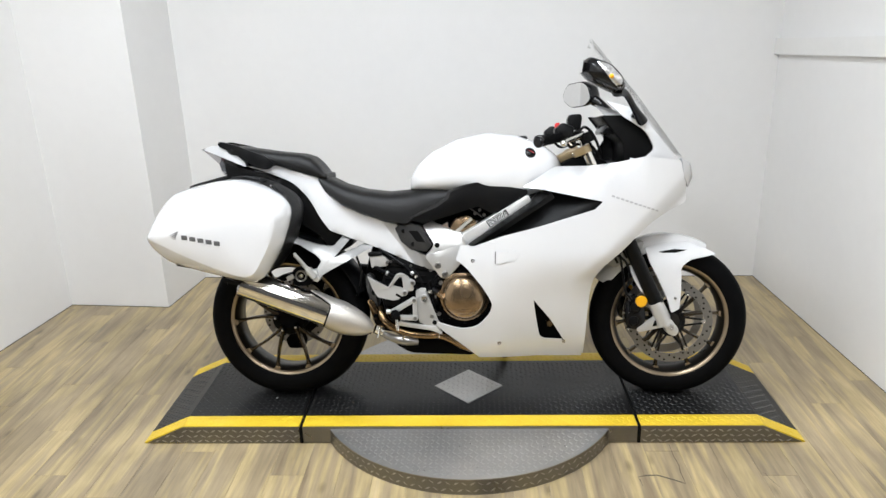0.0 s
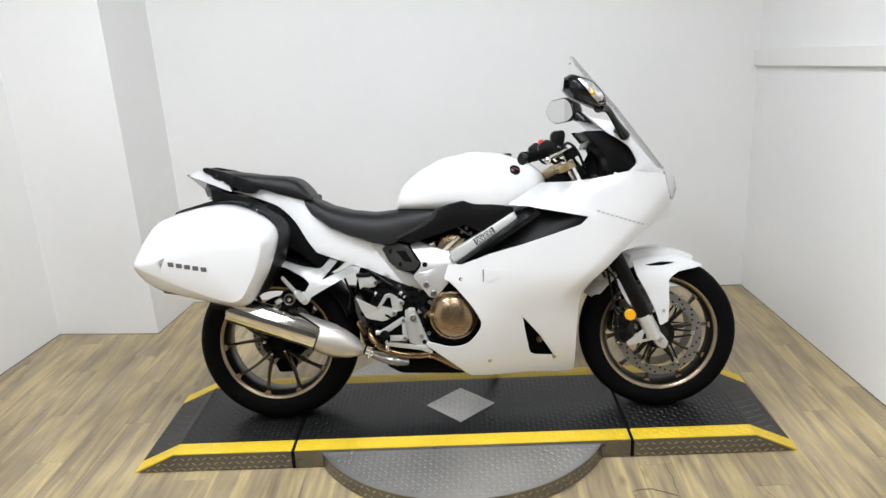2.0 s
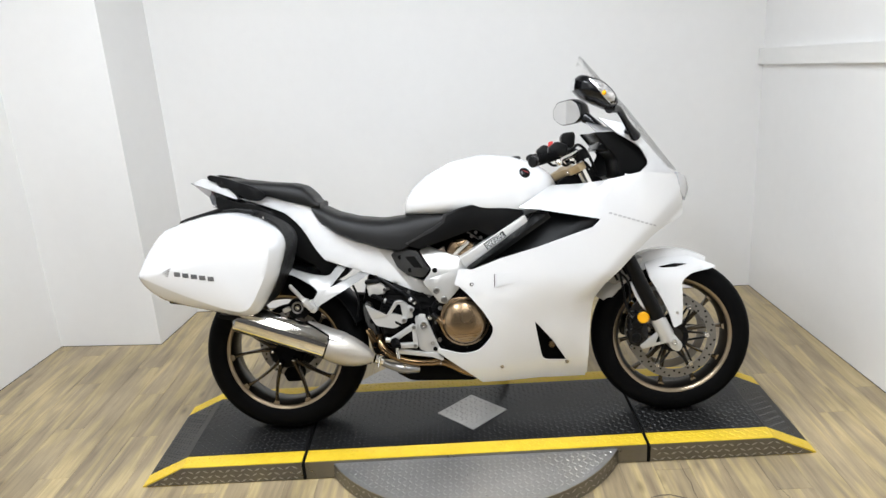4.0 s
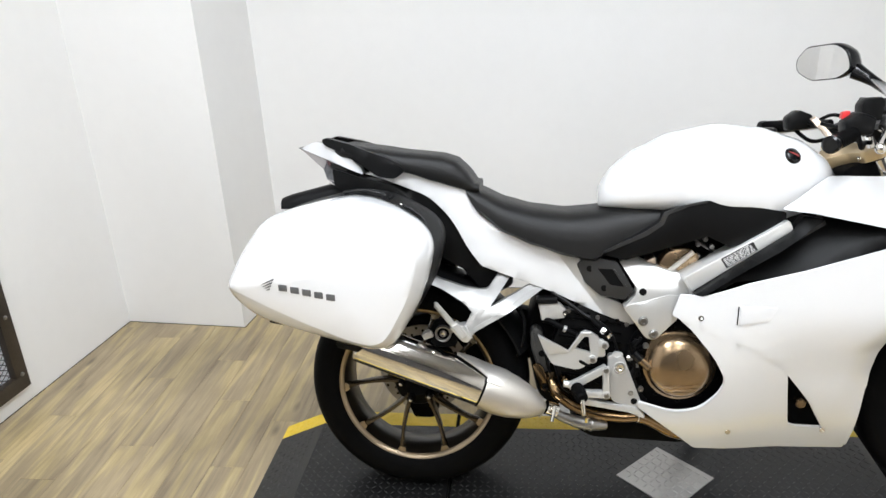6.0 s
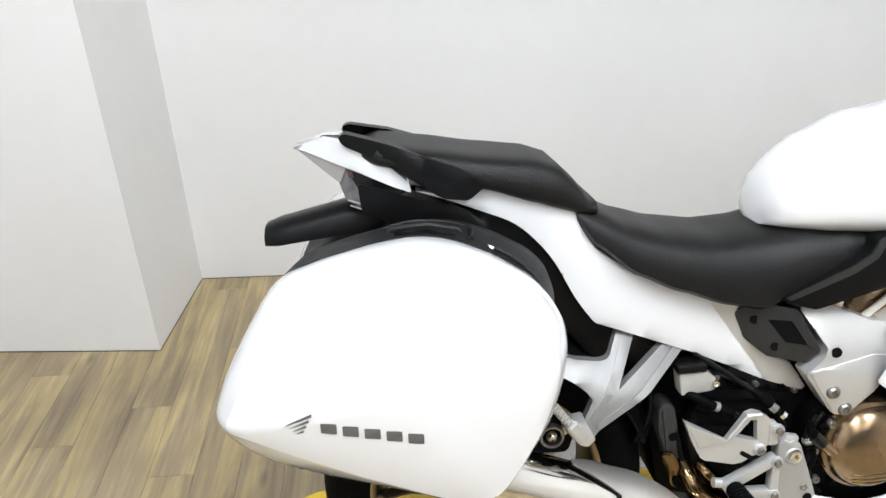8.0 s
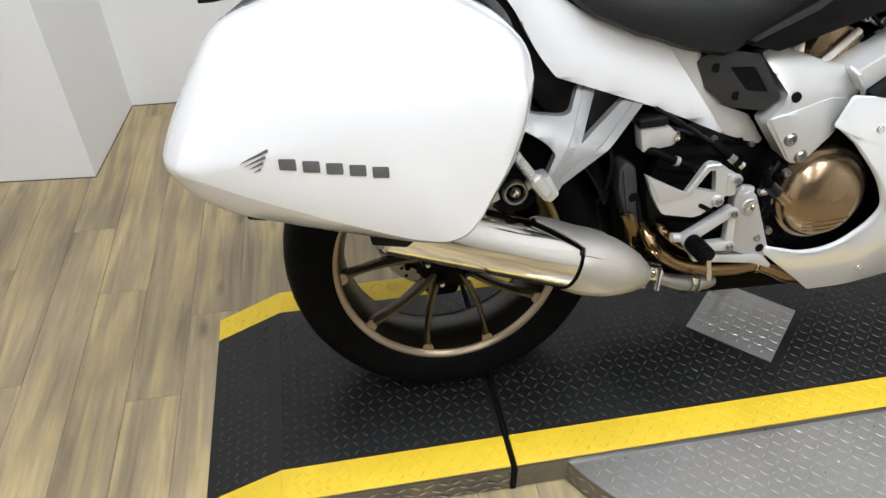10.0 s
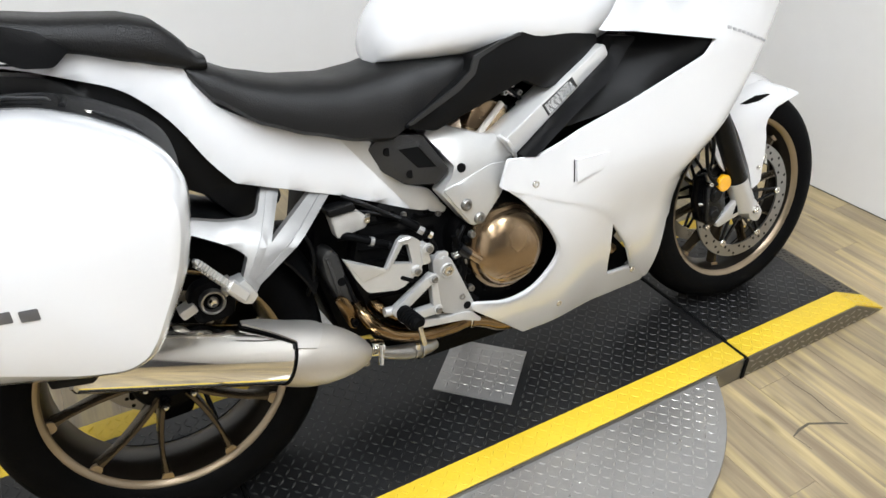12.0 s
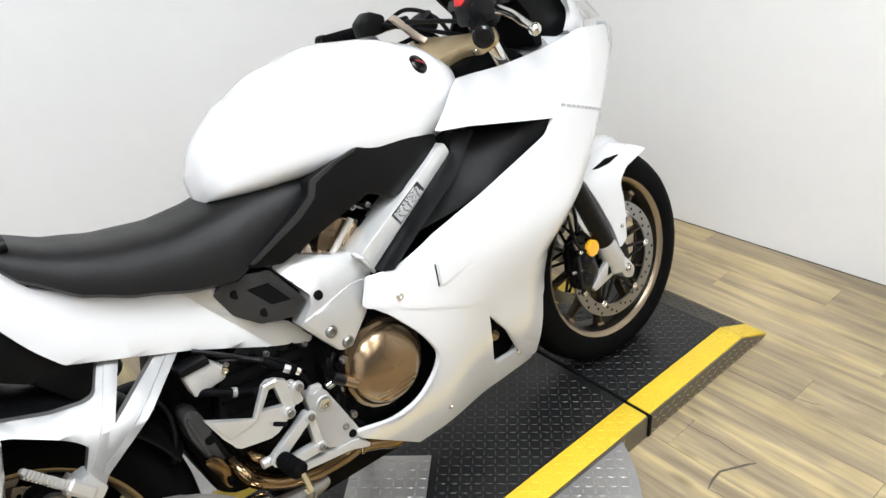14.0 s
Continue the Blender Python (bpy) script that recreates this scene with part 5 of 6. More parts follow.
for side in (-1, 1):
    fairing = P("side_fairing", panel(fillet(MID, 0.006), fair, 0.005, 0.012, 0.012, side > 0), WHITE, None, "pearl white side fairing", 40)
    lower = P("lower_fairing", panel(fillet(LOW, 0.006), low_fair, 0.004, 0.018, 0.013, side > 0), WHITE, None, "pearl white lower fairing", 40)
    even(fairing, fair, side)
    even(lower, low_fair, side)
    if side < 0:
        part("vent_slot", slab(bmesh.new(), [(0.1025, 0.541), (0.1050, 0.541), (0.1068, 0.586), (0.1040, 0.586)], fair(0.105, 0.56) - 0.001, fair(0.105, 0.56) + 0.01, 0), GAP, fairing, "black slot", 0)
        part("vent_step", panel(fillet([(0.109, 0.586), (0.196, 0.583), (0.180, 0.552), (0.109, 0.541)], 0.002), lambda x, z: fair(x, z) - 0.0045 * (1 - min(1, (x - 0.109) / 0.09)) - 0.0006, 0.0008, 0.004, 0.02), WHITE, fairing, smooth=50)
        bm = bmesh.new()
        bolt(bm, 0.024, fair(0.024, 0.552) + 0.002, 0.552, 0.0075, 0.004)
        part("fairing_bolt", bm, CHROME, fairing)
        for x, z in ((0.119, 0.229), (0.362, 0.226)):
            part("fairing_bolt", bolt(bmesh.new(), x, fair(x, z) + 0.004, z, 0.007, 0.003), CHROME, lower)
        # model name as a row of plain grey dashes
        for i in range(11):
            x = 0.515 + i * 0.0162
            z = 0.777 - i * 0.0056
            part("badge_block", panel([(x, z - 0.003), (x + 0.0115, z - 0.0062), (x + 0.0132, z - 0.0002), (x + 0.0018, z + 0.003)], lambda x, z: fair(x, z) - 0.0012, 0.0004, 0.003, 0.02), PALE, fairing, smooth=0)
    pts = fillet([(0.01, 0.60), (0.255, 0.815), (0.50, 0.765), (0.47, 0.715), (0.27, 0.655)], 0.004)
    P("intake_panel", panel(pts, lambda x, z: -0.112 - 0.085 * max(0, min(1, (0.585 + 0.64 * x - z) / 0.12)), 0.004, 0.03, 0.03, side > 0), BLACK, None, "black intake panel behind the spar", 40)
    strip_y = lambda x, z: -0.160 - 0.050 * max(0, min(1, (0.640 + 0.628 * (x - 0.03) - z) / 0.032)) * max(0.25, min(1, (0.31 - x) / 0.1))
    P("intake_rib", panel(fillet([(0.010, 0.606), (0.232, 0.757), (0.262, 0.792), (0.304, 0.786), (0.298, 0.777), (0.120, 0.667), (0.026, 0.606)], 0.003), strip_y, 0.002, 0.03, 0.02, side > 0), BLACK, None, "black intake strip beside the spar", 40)
    P("duct_lining", panel(fillet([(0.22, 0.40), (0.25, 0.41), (0.40, 0.235), (0.36, 0.215), (0.22, 0.22)], 0.004), lambda x, z: -0.070, 0.004, 0.02, 0.04, side > 0), GAP)
    P("horn", lathe(bmesh.new(), [(0.001, side * 0.094), (0.011, side * 0.094), (0.014, side * 0.09), (0.014, side * 0.07)], 0.312, 0.290, 16), COPPER)
    # cowl beside the screen
    pts = fillet([(0.800, 0.885), (0.765, 0.918), (0.652, 1.046), (0.587, 1.088), (0.505, 1.112), (0.568, 1.052), (0.650, 1.000, 0.03), (0.684, 0.938, 0.018), (0.645, 0.908), (0.70, 0.885)], 0.006)
    P("screen_cowl", panel(pts, lambda x, z: -(0.155 - 0.095 * max(0, (x - 0.60) / 0.2) ** 1.3 - 0.03 * max(0, (z - 1.0) / 0.14)), 0.004, 0.012, 0.022, side > 0), WHITE, None, "white cowl beside the screen", 50)
    pts = fillet([(0.775, 0.905), (0.812, 0.885), (0.830, 0.835), (0.815, 0.795), (0.79, 0.83)], 0.006)
    P("headlight", panel(pts, lambda x, z: fair(x, z) - 0.004 + 0.25 * max(0, x - 0.80), 0.003, 0.03, 0.02, side > 0), mat("headlight_lens", (0.55, 0.55, 0.56), 0.12, coat=0.8), None, "clear headlight lens", 50)
# closed nose between the halves
rings = []
for x, z0, z1, w in ((0.60, 0.66, 0.93, 0.13), (0.70, 0.705, 0.915, 0.11), (0.76, 0.73, 0.905, 0.085), (0.80, 0.748, 0.885, 0.065), (0.822, 0.77, 0.85, 0.04)):
    rings.append(superring(x, w, z0, (z0 + z1) / 2, z1, 20, 0.6, 0.6))
P("nose", loft(bmesh.new(), rings), WHITE, None, "white fairing nose", 60)
# radiator between the halves
bm = slab(bmesh.new(), fillet([(0.40, 0.30), (0.38, 0.56), (0.42, 0.57), (0.44, 0.31)], 0.006), -0.06, 0.06, 0.004)
P("radiator", bm, DARK, None, "black radiator")
bm = slab(bmesh.new(), fillet([(0.50, 0.535), (0.56, 0.585), (0.66, 0.60), (0.64, 0.55), (0.55, 0.50)], 0.01), -0.10, 0.10, 0.006)
bridge = P("fork_bridge", bm, CAST_GREY, None, "grey cast lower fork bridge")
for u in (0.0, 0.035, 0.075):
    part("bridge_rib", tube(bmesh.new(), [(0.535 + u, -0.102, 0.575 + u * 0.3), (0.560 + u, -0.104, 0.520 + u * 0.55)], 0.005, 8), BLACK, bridge)
part("brake_pipe", tube(bmesh.new(), curve([(0.52, -0.105, 0.555), (0.57, -0.115, 0.545), (0.60, -0.118, 0.50), (0.598, -0.120, 0.44)]), 0.0045, 8), BLACK, bridge)

# screen
bm = bmesh.new()
grid = []
for i in range(15):
    t = i / 14
    cx, cz = lerp([(0, 0.805, 0.905), (0.5, 0.628, 1.150), (1, 0.470, 1.345)], t)
    sx, sz = lerp([(0, 0.745, 0.918), (0.5, 0.630, 1.060), (1, 0.468, 1.215)], t)
    row = []
    for j in range(17):
        v = -1 + j / 8
        k = abs(v) ** 2.4
        hw = (0.15 - 0.02 * t) * v
        row.append(bm.verts.new((cx + (sx - cx) * k, hw, cz + (sz - cz) * k)))
    grid.append(row)
for a, b in zip(grid, grid[1:]):
    for j in range(16):
        bm.faces.new((a[j], a[j + 1], b[j + 1], b[j]))
bmesh.ops.solidify(bm, geom=bm.faces[:], thickness=0.0015)
scr = P("windscreen", bm, SCREEN, None, "clear curved touring windscreen", 60)
scr.visible_shadow = False

# dash, instruments, steering head and bars
bm = slab(bmesh.new(), fillet([(0.49, 1.062), (0.59, 1.060), (0.66, 1.005), (0.70, 0.94), (0.68, 0.90), (0.58, 0.885), (0.575, 0.96)], 0.015), -0.10, 0.14, 0.02)
dash = P("dashboard", bm, BLACK, None, "black dashboard and inner cowl")
bm = slab(bmesh.new(), fillet([(0.50, 0.995), (0.515, 1.03), (0.565, 1.045), (0.56, 0.99)], 0.01), -0.085, 0.085, 0.008)
part("instrument_panel", bm, GLOSSBLACK, dash)
P("inner_cowl", panel(fillet([(0.40, 0.875), (0.55, 0.895), (0.64, 0.910), (0.69, 0.93), (0.655, 0.99), (0.57, 1.06), (0.48, 1.065), (0.545, 0.98), (0.50, 0.90)], 0.01), lambda x, z: -0.135 + 0.06 * max(0, (x - 0.5) / 0.2), 0.003, 0.01, 0.04, True), BLACK, None, "black inner cowl", 50)
YM = Matrix.Translation((0.425, 0, 0.936)) @ Matrix(((0.92, 0, -0.393, 0), (0, 1, 0, 0), (0.393, 0, 0.92, 0), (0, 0, 0, 1))) @ Matrix.Rotation(radians(90), 4, "X")
# the yoke is drawn flat: x ahead, z to its right, and its thickness upwards
pts = [(0.034, 0.120), (0.034, 0.086), (0.012, 0.055), (0.012, -0.055), (0.034, -0.086), (0.034, -0.120), (0.006, -0.142), (-0.030, -0.126), (-0.042, -0.075), (-0.080, -0.040), (-0.080, 0.040), (-0.042, 0.075), (-0.030, 0.126), (0.006, 0.142)]
yoke = P("top_yoke", slab(bmesh.new(), fillet(pts, 0.008), -0.014, 0.014, 0.003), GOLD, None, "golden bronze top yoke")
yoke.matrix_basis = YM
part("yoke_web", slab(bmesh.new(), fillet([(0.006, 0.060), (0.006, -0.060), (-0.034, -0.066), (-0.070, -0.034), (-0.070, 0.034), (-0.034, 0.066)], 0.006), -0.020, -0.010, 0.003), PALEBRONZE, yoke)
for v in (-0.082, 0.082):
    part("yoke_boss", slab(bmesh.new(), fillet([(-0.040, v - 0.024), (0.020, v - 0.020), (0.020, v + 0.020), (-0.034, v + 0.022)], 0.004), -0.022, -0.010, 0.002), GOLD, yoke)
part("ignition_lock", lathe(bmesh.new(), [(0.001, -0.034), (0.012, -0.034), (0.014, -0.030), (0.019, -0.028), (0.021, -0.01)], -0.062, 0, 24), GLOSSBLACK, yoke, "black ignition lock")
part("steering_nut", lathe(bmesh.new(), [(0.001, -0.038), (0.010, -0.038), (0.016, -0.034), (0.018, -0.026), (0.018, -0.01)], -0.018, 0, 6), CHROME, yoke)
for v in (-0.112, 0.112):
    part("pinch_bolt", tube(bmesh.new(), [(-0.026, 0, v), (-0.038, 0, v * 0.97)], 0.006, 12), CHROME, yoke)
    part("yoke_cap", lathe(bmesh.new(), [(0.001, -0.019), (0.022, -0.019), (0.024, -0.012)], 0.004, v * 0.93, 24), GLOSSBLACK, yoke)
part("bar_arm", loft(bmesh.new(), [[(x + a, y + b, z + c) for a, b, c in ((-0.006, -0.008, -0.006), (0.006, -0.008, 0.002), (0.006, 0.008, 0.005), (-0.006, 0.008, -0.003))] for x, y, z in ((0.412, 0.075, 0.952), (0.400, 0.085, 0.965), (0.380, 0.095, 0.990), (0.362, 0.105, 1.014))]), PALEBRONZE, bike, "pale bronze handlebar mount")
P("steering_head", slab(bmesh.new(), fillet([(0.34, 0.80), (0.36, 0.895), (0.40, 0.915), (0.50, 0.905), (0.56, 0.86), (0.56, 0.78)], 0.01), -0.112, 0.112, 0.006), DARK, None, "black steering head and cover")
for a, b in (((0.44, 0.04, 0.96), (0.47, -0.03, 0.93)), ((0.45, -0.05, 0.97), (0.50, -0.09, 0.90))):
    P("cable", tube(bmesh.new(), curve([(0.37, a[1] + 0.12, 1.0), a, b, (0.52, b[1], 0.84)]), 0.005, 8), BLACK)
for side in (-1, 1):
    part("fork_cap", tube(bmesh.new(), [(0.438, side * 0.102, 0.94), (0.424, side * 0.102, 0.978)], [0.026, 0.022], 18), CHROME if side < 0 else BLACK, bike)
    part("fork_top", tube(bmesh.new(), [(0.478, side * 0.102, 0.85), (0.438, side * 0.102, 0.94)], 0.0215, 18), CHROME, bike)
    hb = new("handlebar")
    hb.parent = bike
    hb["label"] = "black clip-on handlebar with rubber grip"
    a, b = (Vector((0.405, -0.118, 0.998)), Vector((0.257, -0.300, 0.970))) if side < 0 else (Vector((0.415, 0.125, 0.998)), Vector((0.325, 0.312, 0.985)))
    dd = (b - a).normalized()
    part("bar_clamp", tube(bmesh.new(), [(0.447, side * 0.104, 0.965), (0.433, side * 0.104, 0.998)], 0.031, 18), BLACK, hb)
    part("bar_tube", tube(bmesh.new(), [a, a + dd * 0.13], 0.011, 14), BLACK, hb)
    g = part("grip", tube(bmesh.new(), [a + dd * 0.115, a + dd * 0.12, a + dd * 0.225, a + dd * 0.23], [0.018, 0.0165, 0.0165, 0.018], 18), RUBBER, hb, "black rubber grip")
    bm = bmesh.new()
    for k in range(9):
        q = a + dd * (0.13 + k * 0.0105)
        tube(bm, [q, q + dd * 0.004], 0.0176, 16)
    part("grip_rib", bm, RUBBER, g)
    part("bar_end", tube(bmesh.new(), [a + dd * 0.23, a + dd * 0.235, a + dd * 0.25, a + dd * 0.254], [0.017, 0.0195, 0.0195, 0.015], 18), GLOSSBLACK, hb)
    part("switch_box", slab(bmesh.new(), fillet([(0.32, 0.978), (0.315, 1.014), (0.345, 1.036), (0.385, 1.020), (0.38, 0.982)], 0.01), side * 0.185 - 0.024, side * 0.185 + 0.024, 0.008), BLACK, hb)
    if side < 0:
        part("kill_switch", slab(bmesh.new(), fillet([(0.319, 1.018), (0.321, 1.034), (0.335, 1.037), (0.338, 1.026)], 0.003), side * 0.172 - 0.009, side * 0.172 + 0.009, 0.003), RED, hb, "red kill switch")
    res = part("fluid_reservoir", slab(bmesh.new(), fillet([(0.368, 1.012), (0.366, 1.050), (0.376, 1.064), (0.412, 1.066), (0.418, 1.052), (0.412, 1.012)], 0.006), side * 0.145 - 0.022, side * 0.145 + 0.022, 0.005), BLACK, hb, "black brake fluid reservoir") if side < 0 else None
    lv = curve([(0.415, side * 0.17, 0.995), (0.41, side * 0.20, 0.99), (0.385, side * 0.25, 0.983), (0.352, side * 0.305, 0.973), (0.330, side * 0.352, 0.962)])
    part("lever", tube(bmesh.new(), lv, [0.011 - 0.004 * i / (len(lv) - 1) for i in range(len(lv))], 12), CHROME if side < 0 else ALU, hb, "polished lever")
    bm = bmesh.new()
    bmesh.ops.create_uvsphere(bm, u_segments=16, v_segments=10, radius=0.0115, matrix=Matrix.Translation(lv[-1]))
    part("lever_ball", bm, CHROME, hb)
    bm = tube(bmesh.new(), curve([(0.40, side * 0.19, 1.0), (0.43, side * 0.14, 1.02), (0.47, side * 0.09, 0.99), (0.50, side * 0.07, 0.92), (0.50, side * 0.06, 0.86)]), 0.005, 8)
    part("brake_hose", bm, BLACK, hb)
    bm = tube(bmesh.new(), curve([(0.35, side * 0.20, 0.98), (0.38, side * 0.15, 0.95), (0.43, side * 0.07, 0.96), (0.48, side * 0.05, 0.88)]), 0.0055, 8)
    part("wiring", bm, DARK, hb)

# mirrors
mir = new("mirror")
mir.parent = bike
mir["label"] = "black mirror with a clear indicator in its housing"
leaf = fillet([(0.385, 1.195), (0.393, 1.226), (0.412, 1.242, 0.012), (0.478, 1.220, 0.04), (0.522, 1.170, 0.03), (0.530, 1.133), (0.498, 1.121, 0.02), (0.412, 1.163, 0.02)], 0.008)


def leaf_ring(k, y, dx=0.0, dz=0.0):
    return [(0.455 + (x - 0.455) * k + dx, y, 1.178 + (z - 1.178) * k + dz) for x, z in leaf]


house = part("housing", loft(bmesh.new(), [leaf_ring(0.80, -0.285), leaf_ring(0.96, -0.30), leaf_ring(1.0, -0.325), leaf_ring(0.98, -0.350), leaf_ring(0.88, -0.375, 0.004), leaf_ring(0.68, -0.394, 0.008), leaf_ring(0.35, -0.404, 0.012), leaf_ring(0.05, -0.406, 0.012)]), GLOSSBLACK, mir, "black mirror housing", 60)
lens = fillet([(0.428, 1.222), (0.470, 1.212, 0.03), (0.511, 1.166, 0.02), (0.518, 1.138), (0.500, 1.134), (0.472, 1.160)], 0.006)
li = part("indicator_lens", panel(lens, lambda x, z: skin(house, x, z)[0].y - 0.003, 0.002, 0.006, 0.012), LENS, mir, "clear indicator lens", 60)
bm = bmesh.new()
p, nor = skin(house, 0.474, 1.172)
bmesh.ops.create_uvsphere(bm, u_segments=14, v_segments=8, radius=0.008, matrix=Matrix.Translation(p))
part("indicator_bulb", bm, AMBER, li, "amber bulb")
part("mirror_glass", slab(bmesh.new(), [(0.383, 1.190), (0.388, 1.226), (0.391, 1.226), (0.386, 1.190)], -0.385, -0.305, 0.0), MIRROR, mir, "mirror glass", 0)
stem = curve([(0.505, -0.335, 1.130), (0.545, -0.285, 1.122), (0.590, -0.21, 1.078), (0.632, -0.14, 1.038)])
part("stem", tube(bmesh.new(), stem, [0.020 - 0.009 * math.sin(i / (len(stem) - 1) * math.pi) for i in range(len(stem))], 14), GLOSSBLACK, mir, "black mirror stem", 60)
part("stem_foot", slab(bmesh.new(), fillet([(0.600, 1.072), (0.640, 1.045), (0.628, 1.030), (0.590, 1.052)], 0.006), -0.165, -0.12, 0.005), GLOSSBLACK, mir)

mir = new("mirror")
mir.parent = bike
mir["label"] = "black mirror with its glass towards the rider"
C = Vector((0.478, 0.360, 1.166))
nrm = Vector((-0.87, -0.47, -0.08)).normalized()
lat = Vector((-0.47, 0.87, 0.0)).normalized()
upv = nrm.cross(lat).normalized()
if upv.z < 0:
    upv = -upv
out = fillet([(-0.100, -0.022), (-0.085, 0.030), (-0.045, 0.054), (0.060, 0.050), (0.100, 0.015), (0.098, -0.022), (0.045, -0.052), (-0.055, -0.048)], 0.018, 4)


def mring(sc, depth, dl=0.0):
    return [tuple(C + lat * (u * sc + dl) + upv * (v * sc) - nrm * depth) for u, v in out]


part("housing", loft(bmesh.new(), [mring(0.97, -0.008), mring(1.0, -0.004), mring(1.0, 0.010), mring(0.94, 0.028, -0.002), mring(0.80, 0.046, -0.006), mring(0.55, 0.060, -0.012), mring(0.2, 0.066, -0.014)]), GLOSSBLACK, mir, "black mirror housing", 60)
part("mirror_glass", loft(bmesh.new(), [mring(0.93, -0.0085), mring(0.93, -0.010)]), MIRROR, mir, "mirror glass", 30)
p0 = C - lat * 0.085 - nrm * 0.02 - upv * 0.03
stem = curve([p0, p0 + Vector((0.035, -0.035, -0.030)), Vector((0.605, 0.18, 1.062)), Vector((0.632, 0.135, 1.040))])
part("stem", tube(bmesh.new(), stem, [0.024 - 0.010 * math.sin(i / (len(stem) - 1) * math.pi) for i in range(len(stem))], 14), GLOSSBLACK, mir, "black mirror stem", 60)

# ---- exhaust ----
ex = new("exhaust")
ex.parent = bike
ex["label"] = "polished steel silencer with a satin cone and bronze-tinted pipes"
A, B = Vector((-0.822, -0.203, 0.484)), Vector((-0.510, -0.180, 0.358))
dv = (B - A).normalized()
part("silencer", tube(bmesh.new(), [A, A + dv * 0.006, B - dv * 0.006, B], [0.048, 0.0535, 0.0535, 0.052], 48), CHROME, ex, "polished silencer can", 40)
part("end_cap", tube(bmesh.new(), [A - dv * 0.004, A], [0.034, 0.047], 32), SATIN, ex)
part("band", tube(bmesh.new(), [B - dv * 0.002, B + dv * 0.003], 0.0545, 48), DARK, ex, smooth=30)
CONE = [(0.003, 0.0545), (0.008, 0.0565), (0.030, 0.0585), (0.052, 0.0585), (0.085, 0.0545), (0.115, 0.0465), (0.140, 0.0370), (0.160, 0.0260), (0.170, 0.0180), (0.174, 0.0120)]
part("cone", tube(bmesh.new(), [B + dv * s for s, _ in CONE], [r for _, r in CONE], 40), SATIN, ex, "satin steel cone", 60)
# heat shield over the joint, wider at its front
side_v = dv.cross(Vector((0, 0, 1))).normalized()
if side_v.y > 0:
    side_v = -side_v
up_v = side_v.cross(dv).normalized()
if up_v.z < 0:
    up_v = -up_v
def shield(lift, thick, grow):
    """A saddle over the joint: its tongue runs back along the top, its flanks end at the band."""
    bm = bmesh.new()
    outer, inner = [], []
    for i in range(19):
        a = radians(-52 + 104 * i / 18)
        back = -0.090 * max(0, 1 - max(0, abs(a) - radians(6)) / radians(34)) - grow
        front = 0.058 - 0.022 * (abs(a) / radians(52)) ** 1.5
        o, n_ = [], []
        for j in range(13):
            s = back + (front - back) * j / 12
            rad = lerp([(-0.10, 0.0625), (-0.05, 0.0625), (0.0, 0.0605), (0.03, 0.0615), (0.06, 0.0602)], s)[0] + lift
            w = up_v * math.cos(a + radians(4)) + side_v * math.sin(a + radians(4))
            o.append(bm.verts.new(B + dv * s + w * rad))
            n_.append(bm.verts.new(B + dv * s + w * (rad - thick)))
        outer.append(o)
        inner.append(n_)
    for grid_ in (outer, inner):
        for u, v in zip(grid_, grid_[1:]):
            for j in range(12):
                bm.faces.new((u[j], u[j + 1], v[j + 1], v[j]))
    for u, v in zip(zip(outer, inner), zip(outer[1:], inner[1:])):
        for j in (0, 12):
            bm.faces.new((u[0][j], v[0][j], v[1][j], u[1][j]))
    for k in (0, 18):
        for j in range(12):
            bm.faces.new((outer[k][j], outer[k][j + 1], inner[k][j + 1], inner[k][j]))
    bmesh.ops.recalc_face_normals(bm, faces=bm.faces[:])
    return bm


# dark saddle added for the black gap line under the shield's edge
part("shield_gap", shield(-0.0035, 0.004, 0.0035), DARK, ex, smooth=45)
bm = shield(0.0, 0.004, 0.0)
bmesh.ops.recalc_face_normals(bm, faces=bm.faces[:])
part("heat_shield", bm, mat("bead_blasted_steel", (0.56, 0.535, 0.50), 0.44, metal=0.85, var=0.04, scale=12), ex, "satin heat shield", 45)
part("cone_bolt", bolt(bmesh.new(), -0.362, -0.180, 0.283, 0.007, 0.006), CHROME, ex)
bm = tube(bmesh.new(), [(-0.345, -0.147, 0.290), (-0.318, -0.14, 0.278)], 0.019, 20)
part("pipe_clamp", bm, CHROME, ex)
part("clamp_bolt", tube(bmesh.new(), [(-0.33, -0.175, 0.262), (-0.322, -0.165, 0.30)], 0.005, 10), CHROME, ex)
bm = tube(bmesh.new(), [(-0.320, -0.140, 0.270), (-0.300, -0.137, 0.258), (-0.262, -0.133, 0.243), (-0.225, -0.130, 0.236), (-0.205, -0.128, 0.233), (-0.190, -0.12, 0.231)], [0.012, 0.013, 0.0165, 0.0165, 0.014, 0.013], 20)
part("link_pipe", bm, STEEL, ex, smooth=60)
for x, z in ((-0.243, 0.239), (-0.228, 0.236)):
    part("pipe_clip", tube(bmesh.new(), [(x, -0.132, z), (x + 0.004, -0.132, z - 0.001)], 0.0180, 18), STEEL, ex)
part("clip_bolt", tube(bmesh.new(), [(-0.238, -0.150, 0.250), (-0.238, -0.150, 0.262)], 0.005, 8), CHROME, ex)
bm = tube(bmesh.new(), curve([(-0.330, -0.085, 0.352), (-0.326, -0.108, 0.338), (-0.313, -0.12, 0.316), (-0.270, -0.122, 0.283), (-0.210, -0.122, 0.262), (-0.145, -0.122, 0.256), (-0.105, -0.122, 0.258), (-0.060, -0.118, 0.238), (-0.02, -0.11, 0.213), (0.04, -0.09, 0.19)]), 0.0155, 20)
